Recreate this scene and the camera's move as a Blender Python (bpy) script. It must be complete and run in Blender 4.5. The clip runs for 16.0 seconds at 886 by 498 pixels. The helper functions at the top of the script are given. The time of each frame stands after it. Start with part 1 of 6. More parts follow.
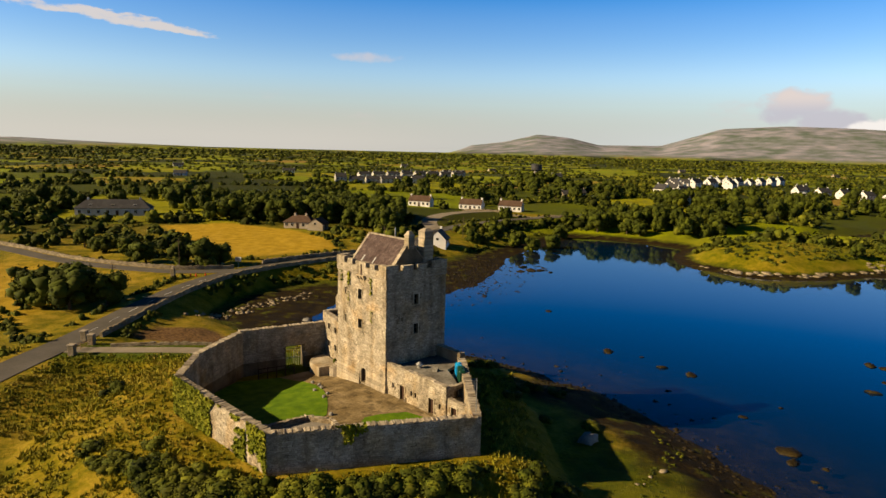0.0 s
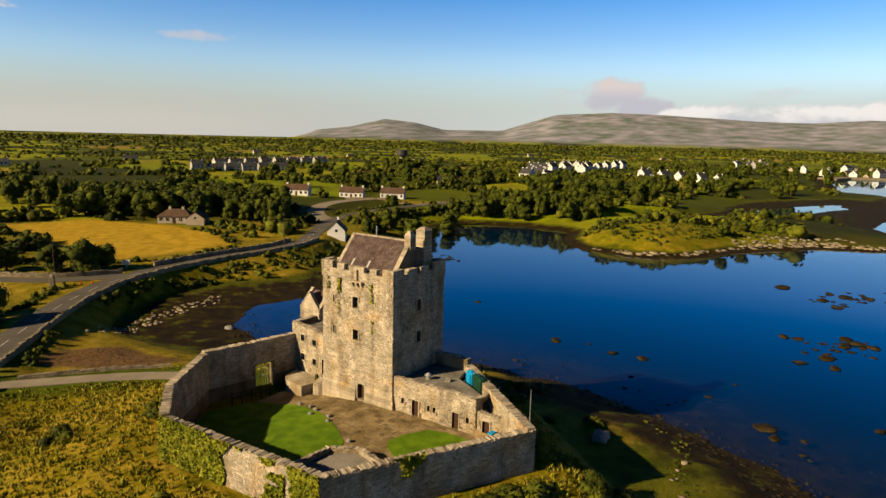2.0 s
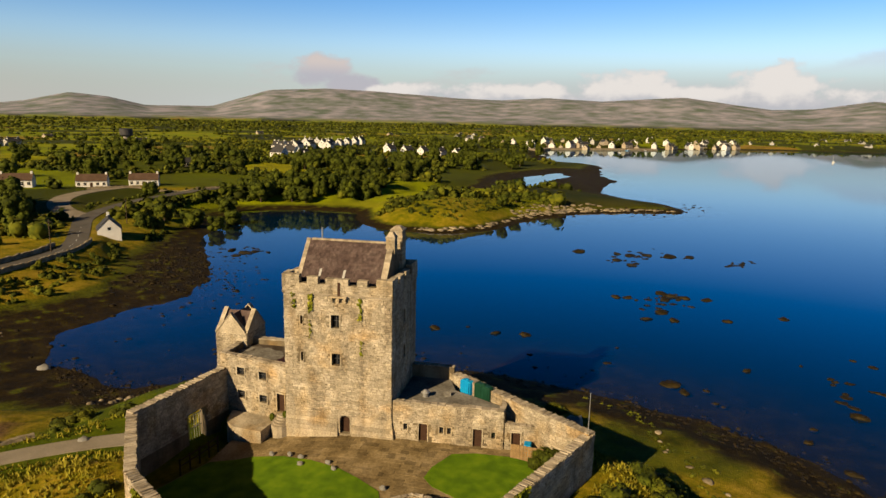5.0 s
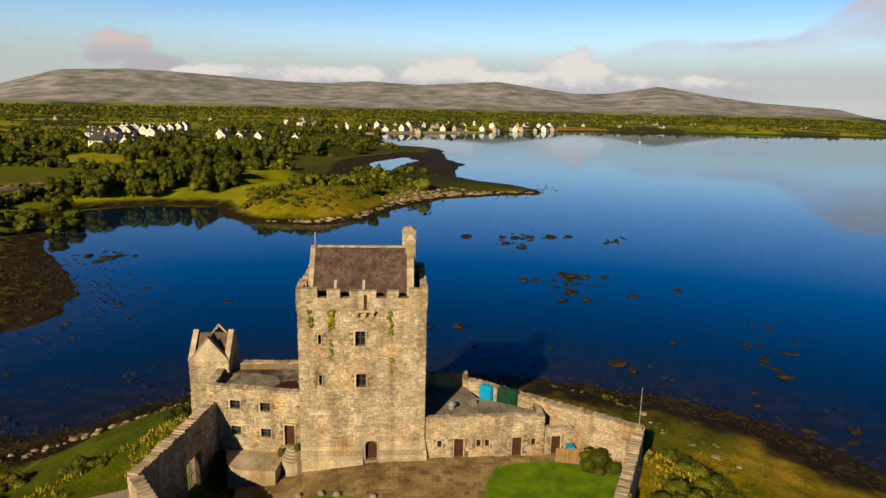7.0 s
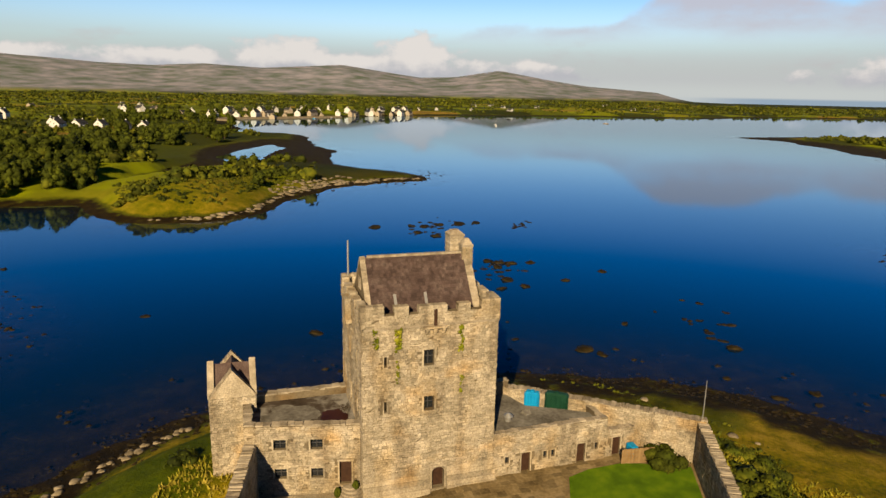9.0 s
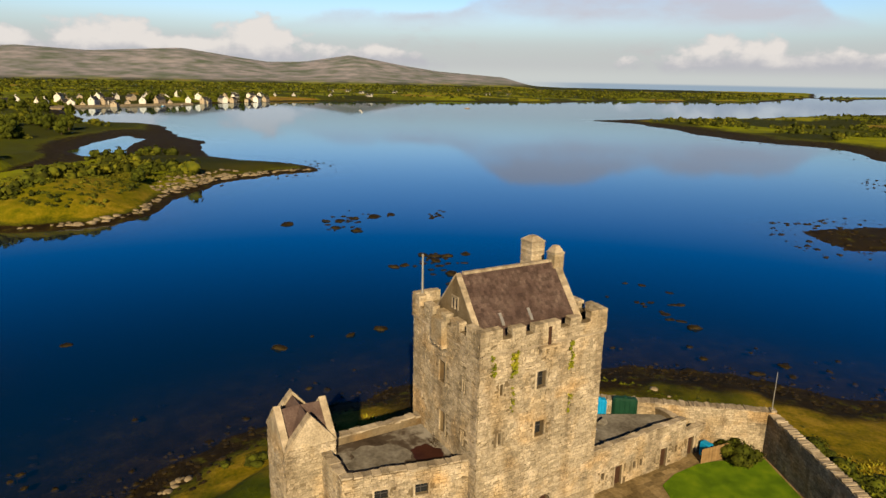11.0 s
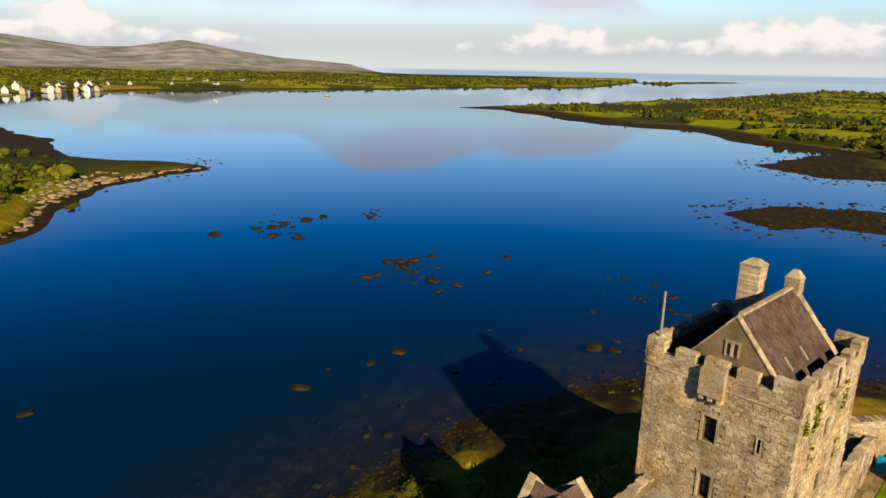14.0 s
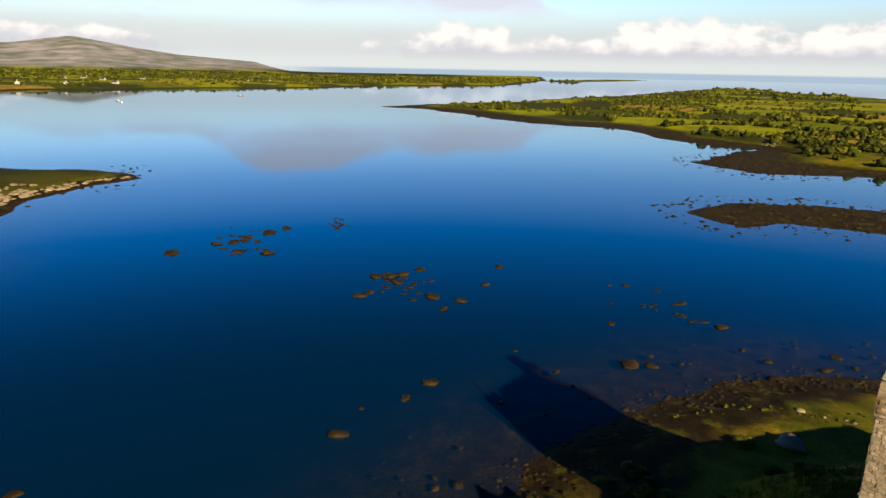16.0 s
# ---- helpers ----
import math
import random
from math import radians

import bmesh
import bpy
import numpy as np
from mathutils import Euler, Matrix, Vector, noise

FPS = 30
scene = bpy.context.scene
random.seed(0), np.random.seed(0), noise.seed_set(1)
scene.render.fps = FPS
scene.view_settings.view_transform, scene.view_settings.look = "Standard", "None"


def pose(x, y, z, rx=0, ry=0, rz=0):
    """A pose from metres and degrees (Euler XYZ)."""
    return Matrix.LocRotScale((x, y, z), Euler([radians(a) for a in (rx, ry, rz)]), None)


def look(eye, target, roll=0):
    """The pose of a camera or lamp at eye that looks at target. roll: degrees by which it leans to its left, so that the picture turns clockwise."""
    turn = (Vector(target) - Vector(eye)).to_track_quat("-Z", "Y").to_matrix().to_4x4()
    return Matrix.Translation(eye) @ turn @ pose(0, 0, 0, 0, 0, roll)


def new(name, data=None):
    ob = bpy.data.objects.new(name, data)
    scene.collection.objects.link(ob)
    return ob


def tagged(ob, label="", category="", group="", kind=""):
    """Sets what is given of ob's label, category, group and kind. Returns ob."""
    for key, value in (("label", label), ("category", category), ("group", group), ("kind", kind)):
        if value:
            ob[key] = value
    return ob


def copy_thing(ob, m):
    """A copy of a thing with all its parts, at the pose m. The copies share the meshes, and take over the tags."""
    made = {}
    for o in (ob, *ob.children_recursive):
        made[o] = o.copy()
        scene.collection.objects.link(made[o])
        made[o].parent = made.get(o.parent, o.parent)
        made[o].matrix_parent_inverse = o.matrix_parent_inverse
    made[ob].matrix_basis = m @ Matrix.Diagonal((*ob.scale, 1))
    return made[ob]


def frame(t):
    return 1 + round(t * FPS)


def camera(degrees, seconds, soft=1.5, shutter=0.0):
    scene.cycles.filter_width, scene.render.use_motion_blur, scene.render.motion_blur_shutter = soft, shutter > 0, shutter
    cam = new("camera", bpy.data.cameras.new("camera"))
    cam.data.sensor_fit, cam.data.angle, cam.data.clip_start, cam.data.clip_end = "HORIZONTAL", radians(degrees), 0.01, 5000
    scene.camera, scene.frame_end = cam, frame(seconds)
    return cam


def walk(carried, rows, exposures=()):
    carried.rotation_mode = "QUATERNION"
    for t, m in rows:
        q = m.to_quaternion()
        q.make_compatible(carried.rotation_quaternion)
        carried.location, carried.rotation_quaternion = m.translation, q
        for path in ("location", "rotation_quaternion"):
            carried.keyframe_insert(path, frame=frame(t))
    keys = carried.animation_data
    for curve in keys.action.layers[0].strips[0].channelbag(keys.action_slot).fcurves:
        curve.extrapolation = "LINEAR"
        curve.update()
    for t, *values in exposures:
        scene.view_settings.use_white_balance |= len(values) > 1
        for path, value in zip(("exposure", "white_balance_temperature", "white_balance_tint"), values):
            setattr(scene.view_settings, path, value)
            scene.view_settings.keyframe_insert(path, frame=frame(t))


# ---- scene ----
cam = camera(67.9, 16.0)
METRES, EYE, TILT, LEAN, TURN = 160.0, 40.0, 0.0, 0.0, 0.0
ROWS = [
    (0.0, 0.0, 0.0, 0.0, 0.21, -8.68, -1.35),
    (0.5, -0.0303, 0.0117, 0.0004, -2.73, -8.91, -1.38),
    (1.0, -0.06, 0.0248, 0.0014, -5.9, -9.19, -1.41),
    (1.5, -0.089, 0.0391, 0.0024, -9.48, -9.45, -1.39),
    (2.0, -0.1174, 0.055, 0.0028, -13.17, -9.69, -1.38),
    (2.5, -0.1446, 0.0725, 0.0033, -17.1, -9.93, -1.35),
    (3.0, -0.1706, 0.0916, 0.0039, -21.16, -10.19, -1.31),
    (3.5, -0.1954, 0.1125, 0.0043, -25.23, -10.44, -1.31),
    (4.0, -0.2187, 0.1349, 0.0045, -29.31, -10.69, -1.28),
    (4.5, -0.2404, 0.1583, 0.005, -33.4, -10.95, -1.25),
    (5.0, -0.2602, 0.1832, 0.0051, -37.5, -11.2, -1.2),
    (7.5, -0.3334, 0.32, 0.0077, -56.13, -12.57, -1.17),
    (8.0, -0.3415, 0.3479, 0.0081, -59.28, -12.84, -1.14),
    (8.5, -0.3485, 0.3784, 0.0085, -62.67, -13.11, -1.15),
    (9.0, -0.3536, 0.409, 0.0091, -66.03, -13.39, -1.12),
    (9.5, -0.3569, 0.4398, 0.0096, -69.36, -13.63, -1.12),
    (12.0, -0.3472, 0.5937, 0.0131, -83.81, -14.97, -1.06),
    (12.5, -0.339, 0.6233, 0.0137, -85.9, -15.21, -1.06),
    (13.0, -0.3289, 0.6522, 0.0143, -87.96, -15.26, -1.07),
    (13.5, -0.317, 0.6804, 0.015, -90.02, -15.27, -1.06),
    (14.0, -0.3034, 0.7078, 0.0157, -92.02, -15.28, -1.05),
    (14.5, -0.2882, 0.7343, 0.0162, -93.95, -15.29, -1.06),
    (15.0, -0.2717, 0.7601, 0.0165, -95.86, -15.3, -1.07),
    (15.5, -0.2542, 0.7851, 0.0171, -97.84, -15.3, -1.08),
    (16.0, -0.2357, 0.8093, 0.0177, -99.83, -15.3, -1.08),
]
walk(cam, [(t, pose(0, 0, EYE, TILT, LEAN, TURN) @ pose(METRES * x, METRES * y, METRES * z, 90 + pitch, roll, yaw)) for t, x, y, z, yaw, pitch, roll in ROWS], [(0, 1.24), (5, 1.02), (9, 0.95), (12.5, 1.12), (16, 1.44)])

# ---- world and sun ----
SUN_EL, SUN_WAY = 27.0, 14.3          # elevation, and the way the light travels (degrees from +x)
world = bpy.data.worlds.new("sky")
scene.world = world
world.use_nodes = True
wn, wl = world.node_tree.nodes, world.node_tree.links
wn.clear()


w_out = wn.new("ShaderNodeOutputWorld")
w_bg = wn.new("ShaderNodeBackground")
w_bg.inputs["Strength"].default_value = 0.028
w_sky = wn.new("ShaderNodeTexSky")
w_sky.sky_type = "NISHITA"
w_sky.sun_disc = False
w_sky.sun_elevation = radians(SUN_EL)
w_sky.sun_rotation = radians(270 - SUN_WAY)
w_sky.air_density, w_sky.dust_density, w_sky.ozone_density = 1.0, 0.6, 2.5
wl.new(w_bg.outputs[0], w_out.inputs[0])


def wmath(op, a, b=None, c=None, clamp=False):
    n = wn.new("ShaderNodeMath")
    n.operation, n.use_clamp = op, clamp
    for i, v in enumerate((a, b, c)):
        if v is None:
            continue
        if isinstance(v, (int, float)):
            n.inputs[i].default_value = v
        else:
            wl.new(v, n.inputs[i])
    return n.outputs[0]


def wramp(v, lo, hi):
    n = wn.new("ShaderNodeMapRange")
    n.interpolation_type = "SMOOTHSTEP"
    wl.new(v, n.inputs[0])
    n.inputs[1].default_value, n.inputs[2].default_value = lo, hi
    return n.outputs[0]


w_tc = wn.new("ShaderNodeTexCoord")
w_sep = wn.new("ShaderNodeSeparateXYZ")
wl.new(w_tc.outputs["Generated"], w_sep.inputs[0])
dx, dy, dz = w_sep.outputs
azim = wmath("MULTIPLY", wmath("ARCTAN2", dx, dy), 57.2958)
elev = wmath("MULTIPLY", wmath("ARCSINE", dz), 57.2958)
w_xyz = wn.new("ShaderNodeCombineXYZ")
wl.new(wmath("MULTIPLY", azim, 0.10), w_xyz.inputs[0])
wl.new(wmath("MULTIPLY", elev, 0.26), w_xyz.inputs[1])


def wnoise(scale, detail, offset):
    n = wn.new("ShaderNodeTexNoise")
    n.inputs["Scale"].default_value, n.inputs["Detail"].default_value, n.inputs["Roughness"].default_value = scale, detail, 0.58
    m = wn.new("ShaderNodeVectorMath")
    m.operation = "ADD"
    m.inputs[1].default_value = (offset, offset * 0.7, 0)
    wl.new(w_xyz.outputs[0], m.inputs[0])
    wl.new(m.outputs[0], n.inputs["Vector"])
    return n.outputs["Fac"]


def window(v, a, b, c, d):
    return wmath("MULTIPLY", wramp(v, a, b), wmath("SUBTRACT", 1.0, wramp(v, c, d)))


# cumulus over the hills, one broad sheet over the bay, a long streak and thin wisps elsewhere
w_round = wn.new("ShaderNodeCombineXYZ")
wl.new(wmath("MULTIPLY", azim, 0.30), w_round.inputs[0])
wl.new(wmath("MULTIPLY", elev, 0.42), w_round.inputs[1])


def wpuff(scale, detail, offset):
    n = wn.new("ShaderNodeTexNoise")
    n.inputs["Scale"].default_value, n.inputs["Detail"].default_value, n.inputs["Roughness"].default_value = scale, detail, 0.55
    m = wn.new("ShaderNodeVectorMath")
    m.operation = "ADD"
    m.inputs[1].default_value = (offset, offset * 0.7, 0)
    wl.new(w_round.outputs[0], m.inputs[0])
    wl.new(m.outputs[0], n.inputs["Vector"])
    return n.outputs["Fac"]


def wdome(centre, half, foot, tall):
    """How deep a direction lies within a heap of cloud: azimuth, half width, foot and height in degrees."""
    across = wmath("MULTIPLY", wmath("SUBTRACT", azim, centre), 1 / half)
    up = wmath("MULTIPLY", wmath("SUBTRACT", elev, foot), 1 / tall)
    return wmath("SUBTRACT", 1.0, wmath("ADD", wmath("MULTIPLY", across, across), wmath("MULTIPLY", up, up)))


HEAPS = [(48.0, 20.0, 1.1, 1.2), (52.6, 4.6, 1.9, 2.3), (63.6, 4.2, 1.9, 2.4), (43.5, 8.0, 1.7, 1.3), (57.5, 14.0, 1.5, 1.5), (73.0, 6.0, 1.3, 1.2), (102.0, 4.2, 1.7, 1.8), (119.5, 6.5, 1.7, 2.4), (109.0, 14.0, 1.3, 1.3), (133.0, 7.0, 1.6, 2.2), (36.0, 5.0, 2.0, 0.9)]
heap = None
for spec in HEAPS:
    one = wdome(*spec)
    heap = one if heap is None else wmath("MAXIMUM", heap, one)
ruffle = wmath("ADD", wmath("MULTIPLY", wmath("SUBTRACT", wpuff(1.5, 7, 3.1), 0.5), 3.6), wmath("MULTIPLY", wmath("SUBTRACT", wpuff(0.5, 3, 9.4), 0.5), 1.6))
cum = wmath("MULTIPLY", wramp(wmath("ADD", heap, ruffle), -0.35, 0.55), wramp(elev, 0.5, 1.6))
cum_lit = wmath("MULTIPLY", wramp(wmath("ADD", elev, wmath("MULTIPLY", ruffle, 0.8)), 1.3, 2.6), 0.95)
haze_bank = wmath("MULTIPLY", window(elev, 0.3, 1.5, 2.6, 5.0), window(azim, 30, 55, 130, 150))
rise = wmath("ADD", wmath("MULTIPLY", wramp(azim, 63, 70), 2.0), wmath("MULTIPLY", wramp(azim, 78, 86), 3.2))
rise = wmath("SUBTRACT", rise, wmath("ADD", wmath("MULTIPLY", wramp(azim, 88, 97), 1.5), wmath("MULTIPLY", wramp(azim, 104, 113), 3.5)))
brim = wmath("ADD", wmath("SUBTRACT", wmath("ADD", rise, 3.6), elev), wmath("MULTIPLY", wmath("SUBTRACT", wpuff(0.55, 6, 21.0), 0.5), 3.0))
veil = wmath("MULTIPLY", wmath("MULTIPLY", wramp(brim, -0.15, 0.7), wramp(wmath("ADD", elev, wmath("MULTIPLY", wnoise(0.7, 4, 71.0), 2.0)), 4.6, 6.6)), wmath("SUBTRACT", wmath("MULTIPLY", wnoise(1.1, 6, 33.0), 2.0), 0.15), clamp=True)
lone = wmath("MAXIMUM", wdome(27.4, 2.6, 3.7, 1.3), wdome(29.6, 2.6, 2.7, 1.0))
lone = wramp(wmath("ADD", lone, wmath("MULTIPLY", wmath("SUBTRACT", wpuff(1.7, 6, 15.0), 0.5), 2.6)), -0.35, 0.6)
slope = wmath("ADD", elev, wmath("ADD", wmath("MULTIPLY", azim, 0.085), wmath("SUBTRACT", wmath("MULTIPLY", wnoise(2.2, 4, 55.0), 2.0), 7.8)))
streak = wmath("MULTIPLY", window(slope, -1.0, 0.0, 0.3, 1.0), window(azim, -62, -44, -21, -16.0))
streak = wramp(wmath("ADD", wnoise(3.0, 6, 30.0), wmath("MULTIPLY", wmath("SUBTRACT", streak, 1.0), 0.62)), 0.30, 0.50)
blush = wramp(wmath("ADD", wdome(-6.8, 3.6, 7.35, 0.55), wmath("MULTIPLY", wmath("SUBTRACT", wpuff(1.6, 5, 61.0), 0.5), 2.4)), 0.2, 1.2)
wisp_n = wmath("ADD", wnoise(1.1, 6, 41.0), wmath("MULTIPLY", wmath("SUBTRACT", window(elev, 1.0, 2.0, 4.0, 7.0), 1.0), 0.4))
wisp = wmath("MULTIPLY", wramp(wisp_n, 0.58, 0.74), 0.5)


def wmix(fac, a, colour):
    n = wn.new("ShaderNodeMix")
    n.data_type = "RGBA"
    wl.new(fac, n.inputs["Factor"])
    wl.new(a, n.inputs["A"])
    n.inputs["B"].default_value = (*colour, 1)
    return n.outputs["Result"]


deep = wn.new("ShaderNodeHueSaturation")
wl.new(wmath("ADD", 0.95, wmath("ADD", wmath("MULTIPLY", wramp(elev, 0.5, 10.0), 0.5), wmath("MULTIPLY", wramp(elev, 9.0, 24.0), 1.0))), deep.inputs["Saturation"])
wl.new(wmath("SUBTRACT", wmath("ADD", 1.03, wmath("MULTIPLY", window(elev, 0.5, 6.5, 11.0, 24.0), 1.4)), wmath("MULTIPLY", wramp(elev, 13.0, 40.0), 0.68)), deep.inputs["Value"])
deep.inputs["Hue"].default_value = 0.515
wl.new(w_sky.outputs[0], deep.inputs["Color"])
low = wmath("SUBTRACT", 1.0, wramp(elev, 0.0, 6.0))
east = wramp(azim, -12.0, 30.0)
sky_col = wmix(wmath("MULTIPLY", wmath("MULTIPLY", low, wmath("SUBTRACT", 1.0, east)), 0.6), deep.outputs[0], (13.4, 12.6, 11.6))
sky_col = wmix(wmath("MULTIPLY", wmath("MULTIPLY", low, east), 0.75), sky_col, (12.0, 12.6, 12.7))
sky_col = wmix(wmath("MULTIPLY", wisp, 0.7), sky_col, (10.5, 8.8, 8.6))
sky_col = wmix(wmath("MULTIPLY", haze_bank, 0.35), sky_col, (8.2, 8.0, 8.8))
sky_col = wmix(wmath("MULTIPLY", veil, 0.85), sky_col, (10.2, 9.7, 10.6))
sky_col = wmix(wmath("MULTIPLY", lone, 0.75), sky_col, (8.3, 7.7, 8.8))
sky_col = wmix(wmath("MULTIPLY", wmath("MULTIPLY", lone, wramp(elev, 3.2, 4.6)), 0.8), sky_col, (12.2, 10.4, 9.4))
sky_col = wmix(wmath("MULTIPLY", blush, 0.5), sky_col, (11.8, 9.6, 8.6))
sky_col = wmix(wmath("MULTIPLY", streak, 0.8), sky_col, (12.0, 10.4, 9.0))
sky_col = wmix(wmath("MULTIPLY", cum, 0.6), sky_col, (8.4, 8.2, 9.2))
sky_col = wmix(wmath("MULTIPLY", cum, cum_lit), sky_col, (14.4, 13.5, 12.7))
sky_col = wmix(wmath("MULTIPLY", wramp(azim, 84, 92), wmath("SUBTRACT", 1.0, wramp(elev, -0.12, 0.10))), sky_col, (5.6, 7.2, 8.8))
wl.new(sky_col, w_bg.inputs["Color"])

sun = new("sun", bpy.data.lights.new("sun", "SUN"))
sun.data.energy, sun.data.angle, sun.data.color = 5.0, radians(0.53), (1.0, 0.75, 0.42)
sw, se = radians(SUN_WAY), radians(SUN_EL)
sun.matrix_world = look((0, 0, 200), (math.cos(sw) * math.cos(se), math.sin(sw) * math.cos(se), 200 - math.sin(se)))


# ---- materials ----
def surface(name, colours, scale=1.0, rough=0.9, bump=0.3, metal=0.0, vary=0.0, by="island", fine=9.0, dist=0.05, spec=0.1, blotch=0.9):
    """A surface of two or three colours, mottled at two scales, with relief; vary: how far single pieces differ in brightness."""
    m = bpy.data.materials.new(name)
    m.use_nodes = True
    n, l = m.node_tree.nodes, m.node_tree.links
    b = n["Principled BSDF"]
    b.inputs["Roughness"].default_value, b.inputs["Metallic"].default_value = rough, metal
    b.inputs["Specular IOR Level"].default_value = spec
    tc = n.new("ShaderNodeTexCoord")
    big, small = n.new("ShaderNodeTexNoise"), n.new("ShaderNodeTexNoise")
    for t, s, d in ((big, scale, 4), (small, scale * fine, 5)):
        t.inputs["Scale"].default_value, t.inputs["Detail"].default_value = s, d
        l.new(tc.outputs["Object"], t.inputs["Vector"])
    add = n.new("ShaderNodeMath")
    add.operation = "MULTIPLY_ADD"
    l.new(small.outputs["Fac"], add.inputs[0])
    add.inputs[1].default_value = 0.6
    mid = n.new("ShaderNodeMath")
    mid.operation = "MULTIPLY_ADD"
    l.new(big.outputs["Fac"], mid.inputs[0])
    mid.inputs[1].default_value, mid.inputs[2].default_value = blotch, 0.2 - 0.5 * blotch
    l.new(mid.outputs[0], add.inputs[2])
    ramp = n.new("ShaderNodeValToRGB")
    e = ramp.color_ramp.elements
    while len(e) < len(colours):
        e.new(0.5)
    for i, c in enumerate(colours):
        e[i].position = 0.28 + 0.44 * i / max(1, len(colours) - 1)
        e[i].color = (*[k * 0.74 for k in c], 1)
    l.new(add.outputs[0], ramp.inputs[0])
    col = ramp.outputs[0]
    if vary:
        r = n.new("ShaderNodeNewGeometry").outputs["Random Per Island"] if by == "island" else n.new("ShaderNodeObjectInfo").outputs["Random"]
        k = n.new("ShaderNodeMapRange")
        k.inputs[3].default_value, k.inputs[4].default_value = 1 - vary, 1 + vary
        l.new(r, k.inputs[0])
        hsv = n.new("ShaderNodeHueSaturation")
        l.new(k.outputs[0], hsv.inputs["Value"])
        l.new(col, hsv.inputs["Color"])
        col = hsv.outputs[0]
    l.new(col, b.inputs["Base Color"])
    if bump:
        bp = n.new("ShaderNodeBump")
        bp.inputs["Strength"].default_value, bp.inputs["Distance"].default_value = bump, dist
        l.new(small.outputs["Fac"], bp.inputs["Height"])
        l.new(bp.outputs[0], b.inputs["Normal"])
    return m


STONE = MORTAR = None


def stained(m, tints, amount):
    """Lays upright weather streaks over a surface."""
    n, l = m.node_tree.nodes, m.node_tree.links
    b = n["Principled BSDF"]
    col = b.inputs["Base Color"].links[0].from_socket
    tc = n.new("ShaderNodeTexCoord")
    for k, (tint, (lo, hi), scale) in enumerate(tints):
        mp = n.new("ShaderNodeMapping")
        mp.inputs["Scale"].default_value, mp.inputs["Location"].default_value = scale, (k * 7.3, k * 3.1, k)
        l.new(tc.outputs["Object"], mp.inputs["Vector"])
        t = n.new("ShaderNodeTexNoise")
        t.inputs["Scale"].default_value, t.inputs["Detail"].default_value = 1.0, 5
        l.new(mp.outputs[0], t.inputs["Vector"])
        r = n.new("ShaderNodeMapRange")
        r.inputs[1].default_value, r.inputs[2].default_value, r.inputs[4].default_value = lo, hi, amount
        l.new(t.outputs["Fac"], r.inputs[0])
        x = n.new("ShaderNodeMix")
        x.data_type, x.blend_type = "RGBA", "MULTIPLY"
        l.new(r.outputs[0], x.inputs["Factor"])
        l.new(col, x.inputs["A"])
        x.inputs["B"].default_value = (*tint, 1)
        col = x.outputs["Result"]
    l.new(col, b.inputs["Base Color"])
    return m


STREAKS = [((1.12, 0.86, 0.50), (0.56, 0.68), (0.22, 0.22, 0.30)), ((0.50, 0.46, 0.42), (0.50, 0.66), (0.8, 0.8, 0.17)), ((1.05, 0.90, 0.66), (0.50, 0.68), (0.5, 0.5, 0.28)), ((1.25, 1.24, 1.22), (0.52, 0.7), (0.35, 0.35, 0.22))]
STONE = surface("limestone_rubble", [(0.17, 0.144, 0.105), (0.33, 0.286, 0.214), (0.53, 0.465, 0.370)], 0.5, 0.95, 0.5, vary=0.24, fine=14, blotch=0.6)
MORTAR = surface("lime_mortar", [(0.11, 0.088, 0.058), (0.20, 0.165, 0.112)], 0.6, 0.98, 0.5)
stained(STONE, STREAKS, 0.6)
stained(MORTAR, STREAKS, 0.6)
COPING = surface("weathered_coping", [(0.20, 0.165, 0.118), (0.42, 0.365, 0.285)], 0.9, 0.95, 0.5, vary=0.25)
SLATE = surface("old_stone_slate", [(0.045, 0.030, 0.028), (0.072, 0.049, 0.045), (0.14, 0.108, 0.098)], 0.9, 0.75, 0.4, vary=0.3, fine=14, blotch=0.5)
GREYSLATE = surface("grey_slate", [(0.032, 0.032, 0.036), (0.065, 0.064, 0.068)], 0.5, 0.7, 0.3, vary=0.1)
BROWNTILE = surface("brown_roof_tile", [(0.065, 0.04, 0.027), (0.11, 0.07, 0.048)], 0.6, 0.85, 0.3, vary=0.1)
FELT = surface("flat_roof_felt", [(0.04, 0.03, 0.023), (0.075, 0.06, 0.048), (0.28, 0.27, 0.25)], 0.22, 0.85, 0.3, fine=7, blotch=1.3)
PALEFELT = surface("pale_roof_felt", [(0.09, 0.082, 0.07), (0.17, 0.16, 0.142), (0.25, 0.24, 0.22)], 0.4, 0.85, 0.3, fine=7)
CONCRETE = surface("worn_concrete", [(0.17, 0.15, 0.13), (0.27, 0.25, 0.225)], 0.5, 0.9, 0.3)
RENDERED = surface("white_render", [(0.36, 0.345, 0.32), (0.47, 0.46, 0.44)], 0.3, 0.85, 0.15, vary=0.22, by="object")
BRIGHTRENDER = surface("fresh_white_render", [(0.55, 0.54, 0.52), (0.68, 0.67, 0.65)], 0.3, 0.85, 0.15)
CREAM = surface("cream_render", [(0.30, 0.25, 0.18), (0.40, 0.34, 0.26)], 0.3, 0.85, 0.15)
DARKWOOD = surface("dark_brown_paint", [(0.035, 0.018, 0.012), (0.06, 0.032, 0.02)], 3, 0.6, 0.2)
PALEWOOD = surface("pale_timber", [(0.19, 0.12, 0.055), (0.28, 0.19, 0.095)], 2, 0.8, 0.3, vary=0.15, by="object")
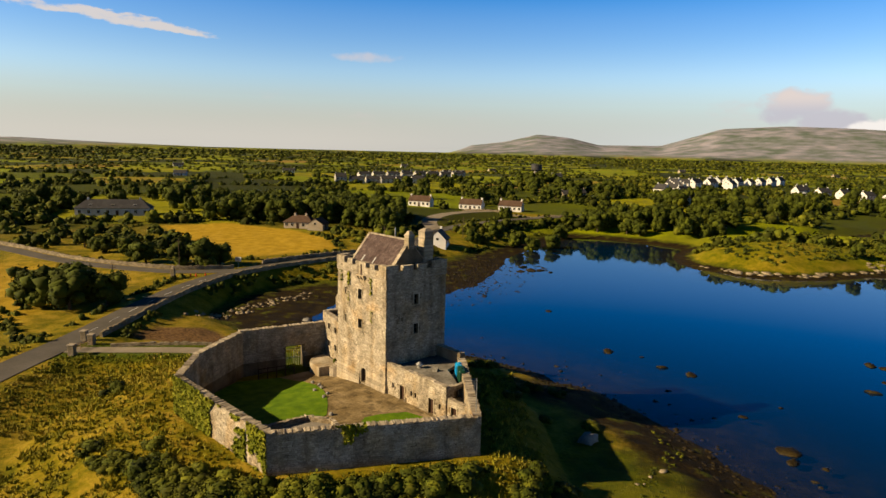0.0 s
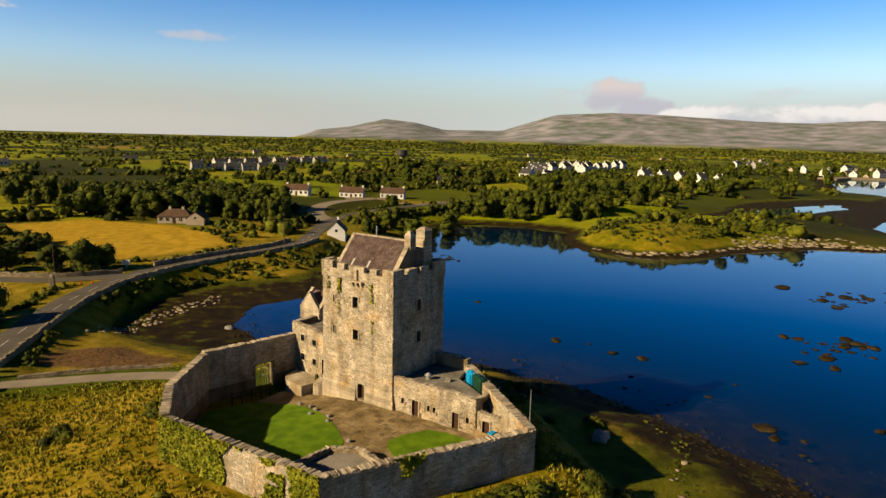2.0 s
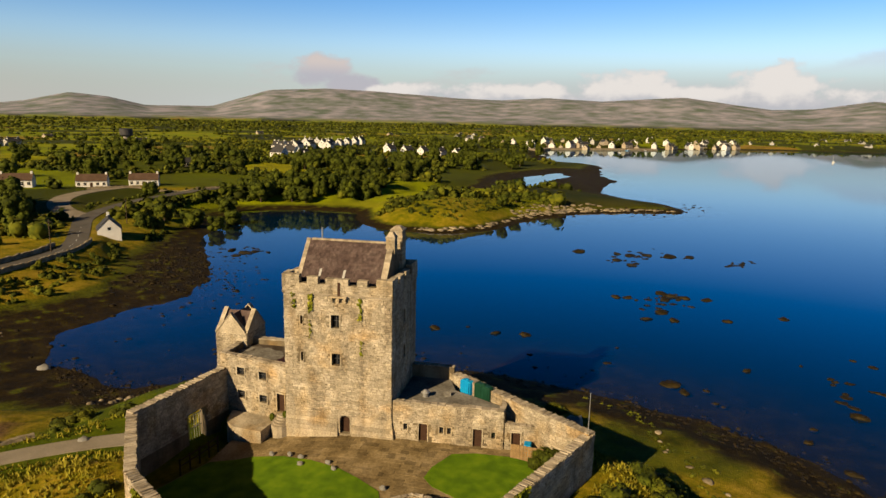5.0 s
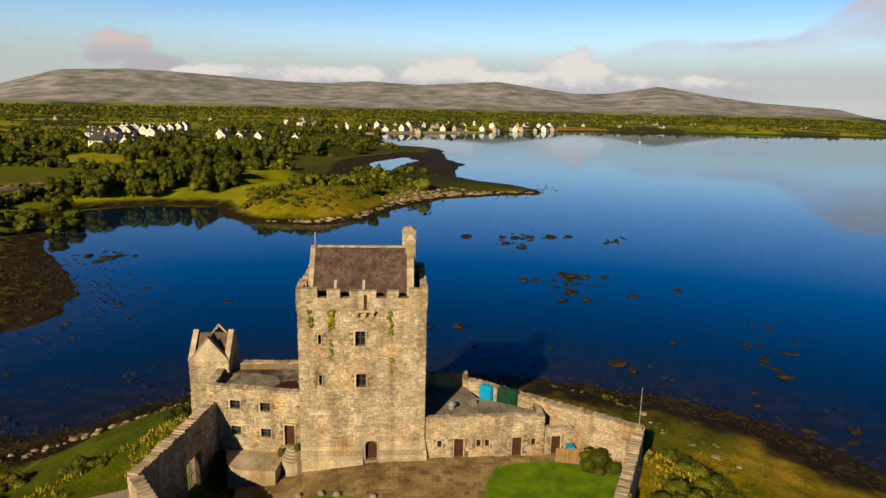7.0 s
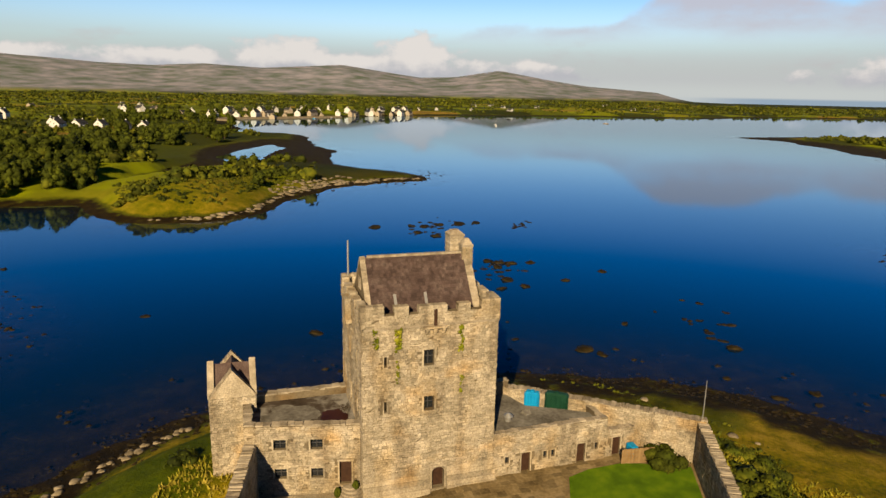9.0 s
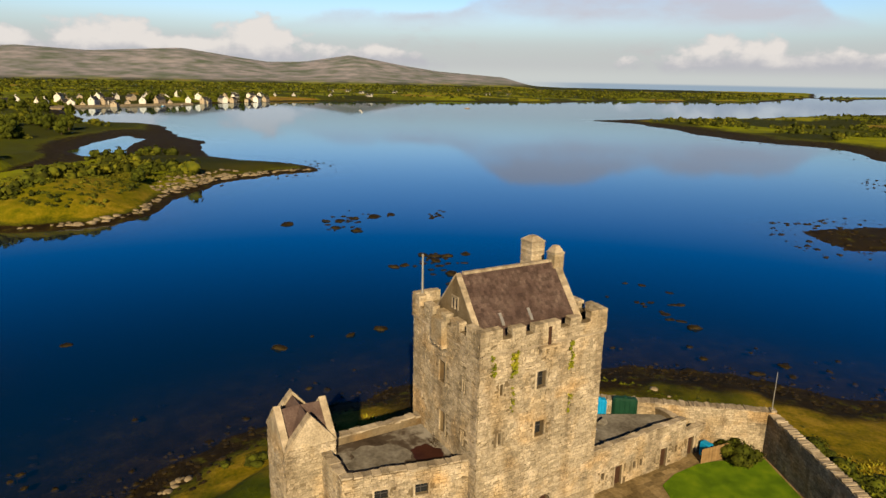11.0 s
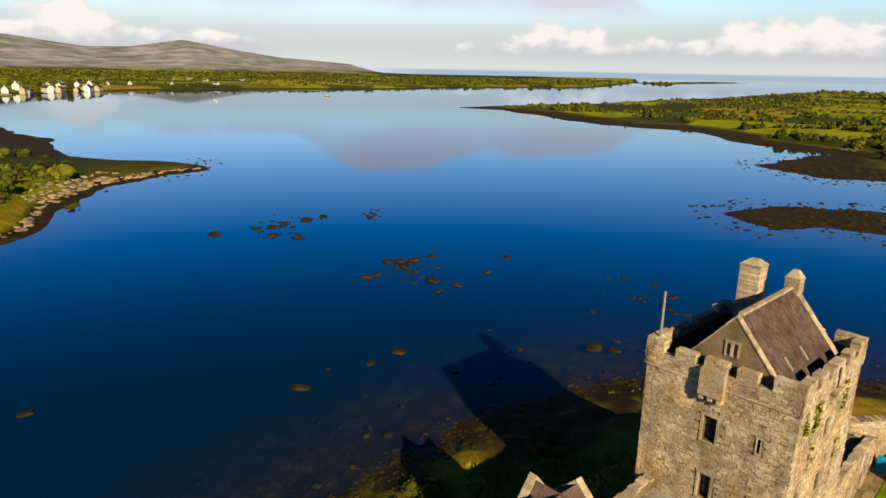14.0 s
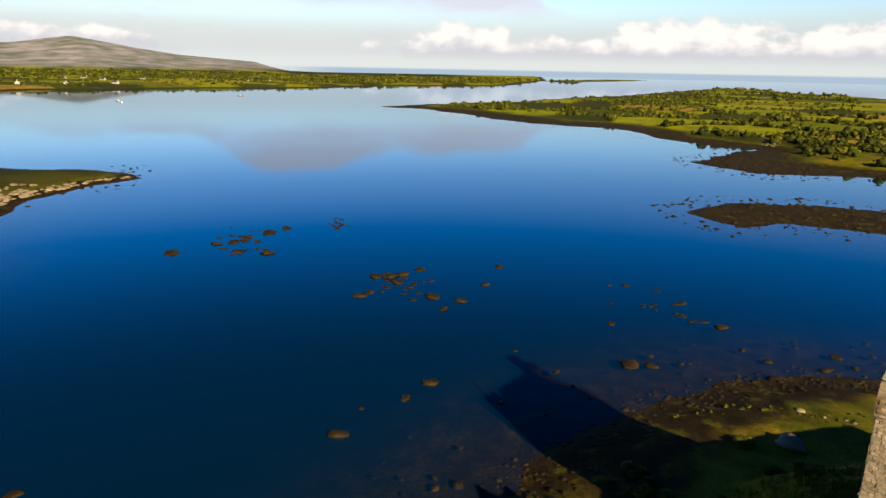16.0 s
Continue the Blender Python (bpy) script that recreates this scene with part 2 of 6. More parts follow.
GLASS = surface("dark_window_glass", [(0.012, 0.014, 0.017), (0.02, 0.023, 0.028)], 1, 0.08, 0, spec=0.6)
WHITEPAINT = surface("white_paint", [(0.45, 0.45, 0.44), (0.55, 0.55, 0.54)], 2, 0.6, 0.1)
BLUE = surface("blue_plastic", [(0.004, 0.22, 0.52), (0.008, 0.30, 0.62)], 1, 0.5, 0.1)
GREENTANK = surface("dark_green_plastic", [(0.006, 0.035, 0.02), (0.012, 0.055, 0.032)], 1, 0.45, 0.1)
STEEL = surface("galvanised_steel", [(0.38, 0.38, 0.38), (0.52, 0.52, 0.51)], 2, 0.45, 0.1, metal=0.7)
RUST = surface("red_oxide_puddle", [(0.028, 0.009, 0.007), (0.05, 0.018, 0.012)], 0.8, 0.5, 0.2)
LAWN = surface("mown_lawn", [(0.050, 0.105, 0.002), (0.088, 0.165, 0.003), (0.14, 0.215, 0.005)], 0.7, 0.95, 0.6, fine=30)
PAVING = surface("earthy_flagstone", [(0.105, 0.075, 0.033), (0.17, 0.126, 0.062), (0.25, 0.192, 0.108)], 0.45, 0.95, 0.4, vary=0.3)
ASPHALT = surface("worn_asphalt", [(0.07, 0.064, 0.055), (0.115, 0.105, 0.092)], 0.2, 0.9, 0.2, fine=20)
GRAVEL = surface("pale_gravel", [(0.17, 0.145, 0.11), (0.26, 0.225, 0.175)], 0.3, 0.95, 0.3, fine=20)
BARK = surface("bark", [(0.05, 0.035, 0.022), (0.10, 0.075, 0.05)], 3, 0.95, 0.4)
LEAVES = surface("leaves", [(0.018, 0.027, 0.0025), (0.054, 0.066, 0.004), (0.13, 0.13, 0.008)], 0.25, 0.85, 0.0, vary=0.45, fine=6)
HEDGE = surface("hedge_leaves", [(0.017, 0.026, 0.0025), (0.050, 0.060, 0.004), (0.115, 0.115, 0.007)], 0.05, 0.85, 0.0, vary=0.5, fine=8)
IVY = surface("ivy_leaves", [(0.085, 0.105, 0.005), (0.16, 0.175, 0.009), (0.25, 0.235, 0.02)], 0.6, 0.8, 0.0, vary=0.4)
ROCK = surface("seaweed_covered_rock", [(0.008, 0.006, 0.002), (0.020, 0.014, 0.004), (0.042, 0.029, 0.008)], 0.6, 0.7, 0.8, fine=7, dist=0.15)
BOULDER = surface("pale_boulder", [(0.13, 0.125, 0.115), (0.24, 0.235, 0.225)], 0.8, 0.9, 0.6, vary=0.2, by="island")
RUBBLE = surface("shore_limestone", [(0.12, 0.097, 0.062), (0.29, 0.24, 0.165)], 0.5, 0.9, 0.7, vary=0.3)


# ---- mesh helpers ----
def part(name, bm, material, parent=None, label=""):
    me = bpy.data.meshes.new(name)
    bm.to_mesh(me)
    bm.free()
    me.materials.append(material)
    ob = new(name, me)
    if parent is not None:
        ob.parent = parent
    if label:
        ob["label"] = label
    return ob


def thing(name, m, label, category, group="", kind=""):
    e = new(name)
    e.matrix_world = m
    return tagged(e, label, category, group, kind)


def from_arrays(name, verts, faces, material, parent=None, smooth=False):
    me = bpy.data.meshes.new(name)
    me.from_pydata(verts, [], faces)
    me.materials.append(material)
    if smooth:
        me.polygons.foreach_set("use_smooth", [True] * len(me.polygons))
    ob = new(name, me)
    if parent is not None:
        ob.parent = parent
    return ob


def box(bm, x0, x1, y0, y1, z0, z1, jitter=0.0):
    c = [(x, y, z) for z in (z0, z1) for y in (y0, y1) for x in (x0, x1)]
    v = [bm.verts.new([a + random.uniform(-jitter, jitter) for a in p]) for p in c]
    for f in ((0, 2, 3, 1), (4, 5, 7, 6), (0, 1, 5, 4), (1, 3, 7, 5), (3, 2, 6, 7), (2, 0, 4, 6)):
        bm.faces.new([v[i] for i in f])
    return v


def boxes(*dims, bevel=0.0):
    bm = bmesh.new()
    for d in dims:
        box(bm, *d)
    if bevel:
        bmesh.ops.bevel(bm, geom=bm.edges[:], offset=bevel, segments=1, affect="EDGES")
    return bm


def prism(bm, outline, z0, z1):
    """A closed body over a plan outline (counter-clockwise)."""
    lo = [bm.verts.new((x, y, z0)) for x, y in outline]
    hi = [bm.verts.new((x, y, z1)) for x, y in outline]
    k = len(outline)
    for i in range(k):
        j = (i + 1) % k
        bm.faces.new((lo[i], lo[j], hi[j], hi[i]))
    bm.faces.new(hi)
    bm.faces.new(lo[::-1])


def tube(bm, p, q, r0, r1, sides=8):
    p, q = Vector(p), Vector(q)
    turn = (q - p).to_track_quat("Z", "Y").to_matrix()
    rings = []
    for c, r in ((p, r0), (q, r1)):
        rings.append([bm.verts.new(c + turn @ Vector((r * math.cos(a), r * math.sin(a), 0))) for a in [2 * math.pi * i / sides for i in range(sides)]])
    for i in range(sides):
        j = (i + 1) % sides
        bm.faces.new((rings[0][i], rings[0][j], rings[1][j], rings[1][i]))
    bm.faces.new(rings[1])
    bm.faces.new(rings[0][::-1])


# ---- land: outlines of the bay, heights and zones ----
BAY = [(60, -4950), (60, -400), (46, -100), (36, 0), (36.5, 46), (41.5, 60), (41, 75), (34.5, 90.5), (24, 106), (12, 120), (2, 126.5), (-8, 129), (-21, 131),
       (-31, 150), (-27, 165), (-14, 173), (2, 178), (14, 200), (22, 230), (28, 248), (46, 290), (62, 303), (86, 295), (101, 277), (89, 252),
       (86, 238), (90, 228), (104, 213), (118, 210), (151, 222), (189, 223), (212, 213), (230, 201), (241, 206), (252, 228), (256, 252), (264, 278),
       (335, 318), (382, 372), (410, 396), (458, 442), (450, 500), (640, 690)]
BAY_FAR = [(664, 711), (739, 681), (883, 632), (1072, 565), (1243, 380), (1345, 200), (1406, 112), (1622, 1), (1852, -390), (2984, -890), (4950, -1500), (4950, -4950)]
EAST = [(825, -33), (746, 49), (729, 68), (672, 14), (598, -8), (499, -39), (466, -76), (445, -101), (387, -92), (353, -105), (323, -115), (318, -129), (305, -101), (266, -52), (227, -59), (213, -104),
        (180, -160), (150, -400), (600, -900), (1800, -1100), (1809, -985), (1164, -416), (1003, -228), (873, -122)]
MUD_BANK = [(152, 17), (165, -8), (159, -36), (140, -60), (116, -44), (120, -23), (132, -5), (130, 11)]
ISLE = [(2300, -760), (2843, -1027), (3723, -1804), (3560, -1380), (2900, -830)]


def lattice(ix, iy, seed):
    h = np.sin(ix * 127.1 + iy * 311.7 + seed * 74.7) * 43758.5453
    return h - np.floor(h)


def vnoise(x, y, size, seed=0, octaves=3):
    total, amp, norm = np.zeros_like(x), 1.0, 0.0
    for o in range(octaves):
        px, py = x / size * 2 ** o, y / size * 2 ** o
        ix, iy = np.floor(px), np.floor(py)
        fx, fy = px - ix, py - iy
        fx, fy = fx * fx * (3 - 2 * fx), fy * fy * (3 - 2 * fy)
        s = seed + o * 17
        v = (lattice(ix, iy, s) * (1 - fx) + lattice(ix + 1, iy, s) * fx) * (1 - fy) + (lattice(ix, iy + 1, s) * (1 - fx) + lattice(ix + 1, iy + 1, s) * fx) * fy
        total, norm, amp = total + amp * v, norm + amp, amp * 0.5
    return total / norm - 0.5


def signed(x, y, outline):
    """Distance to a closed outline, positive inside."""
    best, inside = np.full(x.shape, 1e18), np.zeros(x.shape, bool)
    for (ax, ay), (bx, by) in zip(outline, outline[1:] + outline[:1]):
        ex, ey = bx - ax, by - ay
        k = np.clip(((x - ax) * ex + (y - ay) * ey) / (ex * ex + ey * ey), 0, 1)
        best = np.minimum(best, (x - ax - k * ex) ** 2 + (y - ay - k * ey) ** 2)
        if ey:
            inside ^= ((ay > y) != (by > y)) & (x < ex * (y - ay) / ey + ax)
    return np.where(inside, 1, -1) * np.sqrt(best)


def blob(x, y, cx, cy, r):
    return np.exp(-((x - cx) ** 2 + (y - cy) ** 2) / (r * r))


def step(v, a, b):
    k = np.clip((v - a) / (b - a), 0, 1)
    return k * k * (3 - 2 * k)


HILL_AZ = [-45, -38, -33, -20, 0, 3, 5, 7.9, 10.5, 13, 17.9, 20, 22.4, 27, 32, 38, 42, 45.6, 50, 56.5, 60, 63, 66, 69.7, 73, 77, 82, 86]
HILL_EL = [0.1, 0.15, 0.2, 0.05, 0, 0.35, 0.6, 1.28, 1.05, 0.5, 0.55, 1.2, 1.95, 2.2, 2.0, 1.62, 1.55, 1.8, 1.6, 2.0, 1.5, 1.1, 1.2, 1.8, 1.2, 0.65, 0.3, 0]
LAGOON = [(246, 334), (262, 354), (300, 374), (348, 388), (338, 366), (300, 350), (266, 330)]
CREEK = [(112, 292), (140, 297), (190, 298), (236, 296), (262, 312), (300, 338), (350, 376), (404, 420), (380, 428), (320, 396), (250, 358), (190, 330), (140, 312), (116, 304)]
BAWN = [(-21.7, -10.6), (-2.3, -20.2), (9.4, -4.9), (10.0, 12.0), (7.0, 20.5), (3.0, 20.7), (-9.7, 23.2), (-18.8, 16.6), (-23.2, 10.4)]   # castle plan
CASTLE = pose(-7.1, 82.0, 0, 0, 0, 40.94)
BAWN_W = [tuple((CASTLE @ Vector((x, y, 0)))[:2]) for x, y in BAWN]


ROAD = [(-66, 60, 5.6), (-66, 96, 5.3), (-64.5, 112, 5.2), (-64.5, 138, 5.1), (-63, 162, 5.0), (-56, 182, 5.0), (-40, 201, 5.0), (-25, 213, 5.0), (-14, 227, 5.0), (-9, 250, 5.0), (-3, 281, 5.3), (14, 304, 6.0), (36, 322, 6.6), (64, 338, 6.8), (100, 352, 7.0), (170, 372, 7.0)]
SIDE_ROAD = [(-58, 180, 5.0), (-72, 175, 5.1), (-92, 180, 5.2), (-112, 188, 5.3), (-142, 208, 5.6), (-200, 235, 6.2)]
DRIVE = [(-63, 106, 5.2), (-54, 106, 5.4), (-41, 105.5, 5.9), (-31, 102.5, 6.4), (-24.5, 98.8, 6.7)]
CAR_PARK = [(-3, 281, 5.3), (-8, 300, 6.0), (-4, 325, 7.2), (10, 342, 7.6), (30, 352, 7.8)]
WAYS = ((ROAD, 3.4), (SIDE_ROAD, 2.8), (DRIVE, 1.5), (CAR_PARK, 4.0))


def along(x, y, line):
    """Distance to a line of places, and the height that it has there."""
    best, lev = np.full(x.shape, 1e18), np.zeros(x.shape)
    for (ax, ay, az), (bx, by, bz) in zip(line, line[1:]):
        ex, ey = bx - ax, by - ay
        k = np.clip(((x - ax) * ex + (y - ay) * ey) / (ex * ex + ey * ey), 0, 1)
        d = (x - ax - k * ex) ** 2 + (y - ay - k * ey) ** 2
        lev = np.where(d < best, az + k * (bz - az), lev)
        best = np.minimum(best, d)
    return np.sqrt(best), lev


def shore(x, y):
    """How far a place is inland (negative: out in the water)."""
    s = np.maximum(np.maximum(-signed(x, y, BAY + BAY_FAR), signed(x, y, EAST)), np.maximum(signed(x, y, ISLE), signed(x, y, MUD_BANK)))
    s = np.minimum(s, -signed(x, y, LAGOON))
    near = np.clip(np.hypot(x + 7, y - 85) / 300, 0.35, 4)
    return s + vnoise(x, y, 26, 5, 4) * 12 * near + vnoise(x, y, 5, 9, 2) * 2.5


def height(x, y, detail=True):
    x, y = np.asarray(x, float), np.asarray(y, float)
    s = shore(x, y)
    width = 9 - 5 * blob(x, y, 5, 95, 60) + 45 * blob(x, y, 330, 350, 75) + 22 * blob(x, y, -38, 158, 28) + 42 * blob(x, y, 540, -50, 190) + 45 * blob(x, y, 255, -75, 55) + 34 * blob(x, y, 142, -18, 45) + 14 * blob(x, y, 0, 215, 40)
    far = np.hypot(x, y)
    width = width + 30 * step(far, 500, 1200)
    lay = np.where(s < 0, -3.2 * (1 - np.exp(np.minimum(s, 0) / 30)), 1.1 * np.clip(s / width, 0, 1))
    inland = np.maximum(s - width, 0)
    low = np.clip(1 - blob(x, y, 360, 360, 130) - 0.6 * blob(x, y, 620, -100, 180), 0.15, 1)
    lay = lay + low * (3.4 * (1 - np.exp(-inland / 12)) + 6.0 * (1 - np.exp(-inland / 120)) * step(y, 150, 420))
    mud = step(signed(x, y, CREEK) + vnoise(x, y, 18, 71) * 8, -4, 5)
    lay = np.where(s > 0, lay * (1 - mud) + np.minimum(lay, 0.6) * mud, lay)
    isle = blob(x, y, 128, 246, 34) * 3.5 * step(s, 4, 16)
    lay = lay + isle
    m = signed(x, y, BAWN_W)
    mound = 8.15 * step(m, -36 + 17 * step(x, -6, 10), -1.5)
    lay = np.where((m > -40) & (s > 0), np.maximum(lay, mound * step(s, 3.5, 17)), lay)
    turn = radians(40.94)
    px, py = (x + 7.1) * np.cos(turn) + (y - 82) * np.sin(turn), (y - 82) * np.cos(turn) - (x + 7.1) * np.sin(turn)
    lay = np.where((m > 0.3) & (px < 1.5), lay - 1.9 * step(py, 0.5, 9), lay)
    az = np.degrees(np.arctan2(x, y))
    hill = (np.interp(az, HILL_AZ, HILL_EL) > 0) * (41 + 4450 * np.tan(np.radians(np.interp(az, HILL_AZ, HILL_EL)))) * np.clip(np.interp(az, HILL_AZ, HILL_EL) * 4, 0, 1)
    lay = lay + np.maximum(hill - 6, 0) * step(far, 2700, 4450) ** 1.5 * (1 + 0.16 * vnoise(x, y, 500, 33, 4) * step(far, 2700, 3300) * (1 - step(far, 4200, 4450)))
    lay = lay - 1.5 * blob(x, y, -22.6, 97.1, 5.0)
    flat = np.zeros_like(x)
    for line, half in WAYS:
        d, lev = along(x, y, line)
        k = 1 - step(d, half + 0.8, half + 7)
        lay, flat = lay * (1 - k) + lev * k, np.maximum(flat, k)
    rough = (1 - flat) * (vnoise(x, y, 9, 3, 3) * 0.7 + vnoise(x, y, 2.2, 4, 2) * 0.25)
    return lay + np.where(m > -0.5, 0, 1) * rough * step(s, 9, 24) * (1 - step(far, 300, 900)) + (vnoise(x, y, 3.5, 8, 3) + 0.25) * 0.5 * (1 - step(np.abs(s - 9), 2, 8)) * (1 - step(far, 400, 900))


# fields between hedges, cell by cell
rng = np.random.default_rng(7)
CELL = 95.0
gx, gy = np.meshgrid(np.arange(-26, 36), np.arange(-14, 46))
SEEDS = np.stack([(gx.ravel() + rng.uniform(0.1, 0.9, gx.size)) * CELL, (gy.ravel() + rng.uniform(0.1, 0.9, gx.size)) * CELL], 1)
TONES = rng.uniform(0, 1, gx.size)


def cells(x, y):
    """The field that a place is in, and how near it lies to the next field's edge."""
    ix, iy = np.floor(x / CELL).astype(int), np.floor(y / CELL).astype(int)
    d1, d2, who = np.full(x.shape, 1e9), np.full(x.shape, 1e9), np.zeros(x.shape, int)
    for oy in (-1, 0, 1):
        for ox in (-1, 0, 1):
            k = np.clip(iy + oy + 14, 0, 59) * 62 + np.clip(ix + ox + 26, 0, 61)
            d = np.hypot(x - SEEDS[k, 0], y - SEEDS[k, 1])
            d2 = np.where(d < d1, d1, np.minimum(d2, d))
            who = np.where(d < d1, k, who)
            d1 = np.minimum(d1, d)
    return TONES[who], d2 - d1


HAYFIELD = [(-118, 268), (-100, 245), (-68, 203), (-56, 210), (-36, 226), (-44, 250), (-64, 268), (-92, 282)]
WESTFIELD = [(-140, 90), (-86, 100), (-80, 165), (-100, 178), (-150, 190)]
VERGE = [(-44, 101), (-45, 111), (-30, 119), (-17, 121), (-5, 119), (-8, 108), (-20, 104)]
REEDS = [(-58, 116), (-50, 114), (-38, 116), (-36, 121), (-46, 128), (-57, 126)]
COTTAGELAWN = [(12, 352), (62, 338), (70, 350), (40, 360), (14, 364)]


# ---- ground and water ----
RINGS, SPOKES = 420, 760
rr = np.concatenate([[0.5], np.geomspace(2, 4950, RINGS - 1)])
aa = np.linspace(0, 2 * np.pi, SPOKES, endpoint=False)
R2, A2 = np.meshgrid(rr, aa, indexing="ij")
GX, GY = -7 + R2 * np.cos(A2), 85 + R2 * np.sin(A2)
GZ = height(GX, GY)
ii, jj = np.meshgrid(np.arange(RINGS - 1), np.arange(SPOKES), indexing="ij")
QUADS = np.stack([ii * SPOKES + jj, (ii + 1) * SPOKES + jj, (ii + 1) * SPOKES + (jj + 1) % SPOKES, ii * SPOKES + (jj + 1) % SPOKES], -1).reshape(-1, 4)


def sheet(name, x, y, z, quads, layers):
    me = bpy.data.meshes.new(name)
    used, back = np.unique(quads, return_inverse=True)
    back = back.reshape(-1)
    me.vertices.add(len(used))
    me.vertices.foreach_set("co", np.stack([x.ravel()[used], y.ravel()[used], z.ravel()[used]], 1).astype(np.float32).ravel())
    me.loops.add(len(back))
    me.loops.foreach_set("vertex_index", back.astype(np.int32))
    me.polygons.add(len(quads))
    me.polygons.foreach_set("loop_start", np.arange(0, len(back), 4, dtype=np.int32))
    me.update(calc_edges=True)
    me.polygons.foreach_set("use_smooth", [True] * len(quads))
    for key, values in layers.items():
        me.attributes.new(key, "FLOAT", "POINT").data.foreach_set("value", values.ravel()[used].astype(np.float32))
    return new(name, me)


tone, edge = cells(GX, GY)
dist_c = np.hypot(GX, GY)
hay = np.maximum(step(signed(GX, GY, HAYFIELD), -1, 2), 0.8 * step(signed(GX, GY, WESTFIELD), -4, 4))
lawn = step(signed(GX, GY, COTTAGELAWN), -1, 2)
pasture = step(dist_c, 230, 330)
verge = np.maximum(1 - step(along(GX, GY, DRIVE)[0], 3.0, 6.5), np.maximum(step(signed(GX, GY, VERGE), -2, 2), 0.8 * step(blob(GX, GY, 25, 70, 9) + vnoise(GX, GY, 5, 17) * 0.25, 0.3, 0.5)))
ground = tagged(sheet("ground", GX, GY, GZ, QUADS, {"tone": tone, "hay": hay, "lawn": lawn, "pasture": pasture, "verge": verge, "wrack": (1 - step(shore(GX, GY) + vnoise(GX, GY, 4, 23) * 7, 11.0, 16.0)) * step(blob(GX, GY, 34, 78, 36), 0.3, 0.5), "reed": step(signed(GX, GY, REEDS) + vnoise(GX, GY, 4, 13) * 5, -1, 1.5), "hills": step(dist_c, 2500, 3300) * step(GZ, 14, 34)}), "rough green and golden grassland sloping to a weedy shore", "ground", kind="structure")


def ground_material():
    m = bpy.data.materials.new("grassland_and_shore")
    m.use_nodes = True
    n, l = m.node_tree.nodes, m.node_tree.links
    b = n["Principled BSDF"]
    b.inputs["Specular IOR Level"].default_value = 0.07
    tc = n.new("ShaderNodeTexCoord").outputs["Object"]

    def noisy(scale, detail=5):
        t = n.new("ShaderNodeTexNoise")
        t.inputs["Scale"].default_value, t.inputs["Detail"].default_value = scale, detail
        l.new(tc, t.inputs["Vector"])
        return t.outputs["Fac"]

    def ramp(v, stops):
        r = n.new("ShaderNodeValToRGB")
        e = r.color_ramp.elements
        while len(e) < len(stops):
            e.new(0.5)
        for k, (p, c) in zip(e, stops):
            k.position, k.color = p, (*c, 1)
        l.new(v, r.inputs[0])
        return r.outputs[0]

    def mix(f, a, c):
        x = n.new("ShaderNodeMix")
        x.data_type = "RGBA"
        l.new(f, x.inputs["Factor"])
        l.new(a, x.inputs["A"])
        l.new(c, x.inputs["B"])
        return x.outputs["Result"]

    def attr(key):
        a = n.new("ShaderNodeAttribute")
        a.attribute_name = key
        return a.outputs["Fac"]

    def band(v, lo, hi):
        r = n.new("ShaderNodeMapRange")
        r.interpolation_type = "SMOOTHSTEP"
        l.new(v, r.inputs[0])
        r.inputs[1].default_value, r.inputs[2].default_value = lo, hi
        return r.outputs[0]

    def calc(op, a, c):
        x = n.new("ShaderNodeMath")
        x.operation = op
        for i, v in enumerate((a, c)):
            if isinstance(v, (int, float)):
                x.inputs[i].default_value = v
            else:
                l.new(v, x.inputs[i])
        return x.outputs[0]

    n1, n2, n3, n4 = noisy(0.05), noisy(0.35, 6), noisy(2.2, 6), noisy(9, 4)
    tuft = calc("ADD", calc("MULTIPLY", n2, 0.6), calc("MULTIPLY", n3, 0.4))
    grass = ramp(calc("ADD", calc("MULTIPLY", n1, 0.35), calc("MULTIPLY", tuft, 0.65)), [(0.36, (0.045, 0.050, 0.003)), (0.43, (0.11, 0.105, 0.006)), (0.50, (0.20, 0.16, 0.013)), (0.60, (0.33, 0.235, 0.036))])
    far = ramp(attr("tone"), [(0.0, (0.022, 0.028, 0.004)), (0.36, (0.05, 0.062, 0.005)), (0.52, (0.13, 0.155, 0.007)), (0.72, (0.21, 0.25, 0.010)), (0.90, (0.26, 0.25, 0.014)), (0.96, (0.27, 0.185, 0.04))])
    far = mix(calc("MULTIPLY", band(n1, 0.45, 0.62), 0.4), far, ramp(n3, [(0.3, (0.024, 0.030, 0.005)), (0.7, (0.075, 0.07, 0.014))]))
    c = mix(attr("pasture"), grass, far)
    c = mix(attr("hay"), c, ramp(tuft, [(0.35, (0.29, 0.19, 0.018)), (0.5, (0.42, 0.28, 0.034)), (0.65, (0.52, 0.36, 0.06))]))
    c = mix(attr("lawn"), c, ramp(n3, [(0.3, (0.19, 0.155, 0.010)), (0.7, (0.27, 0.20, 0.018))]))
    c = mix(attr("verge"), c, ramp(tuft, [(0.35, (0.035, 0.058, 0.003)), (0.65, (0.095, 0.115, 0.006))]))
    c = mix(attr("reed"), c, ramp(n3, [(0.35, (0.07, 0.042, 0.018)), (0.65, (0.21, 0.125, 0.055))]))
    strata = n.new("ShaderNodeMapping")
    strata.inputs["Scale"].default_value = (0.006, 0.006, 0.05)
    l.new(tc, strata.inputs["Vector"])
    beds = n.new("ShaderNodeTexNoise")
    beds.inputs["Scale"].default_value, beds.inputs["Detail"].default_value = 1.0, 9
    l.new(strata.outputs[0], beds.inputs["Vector"])
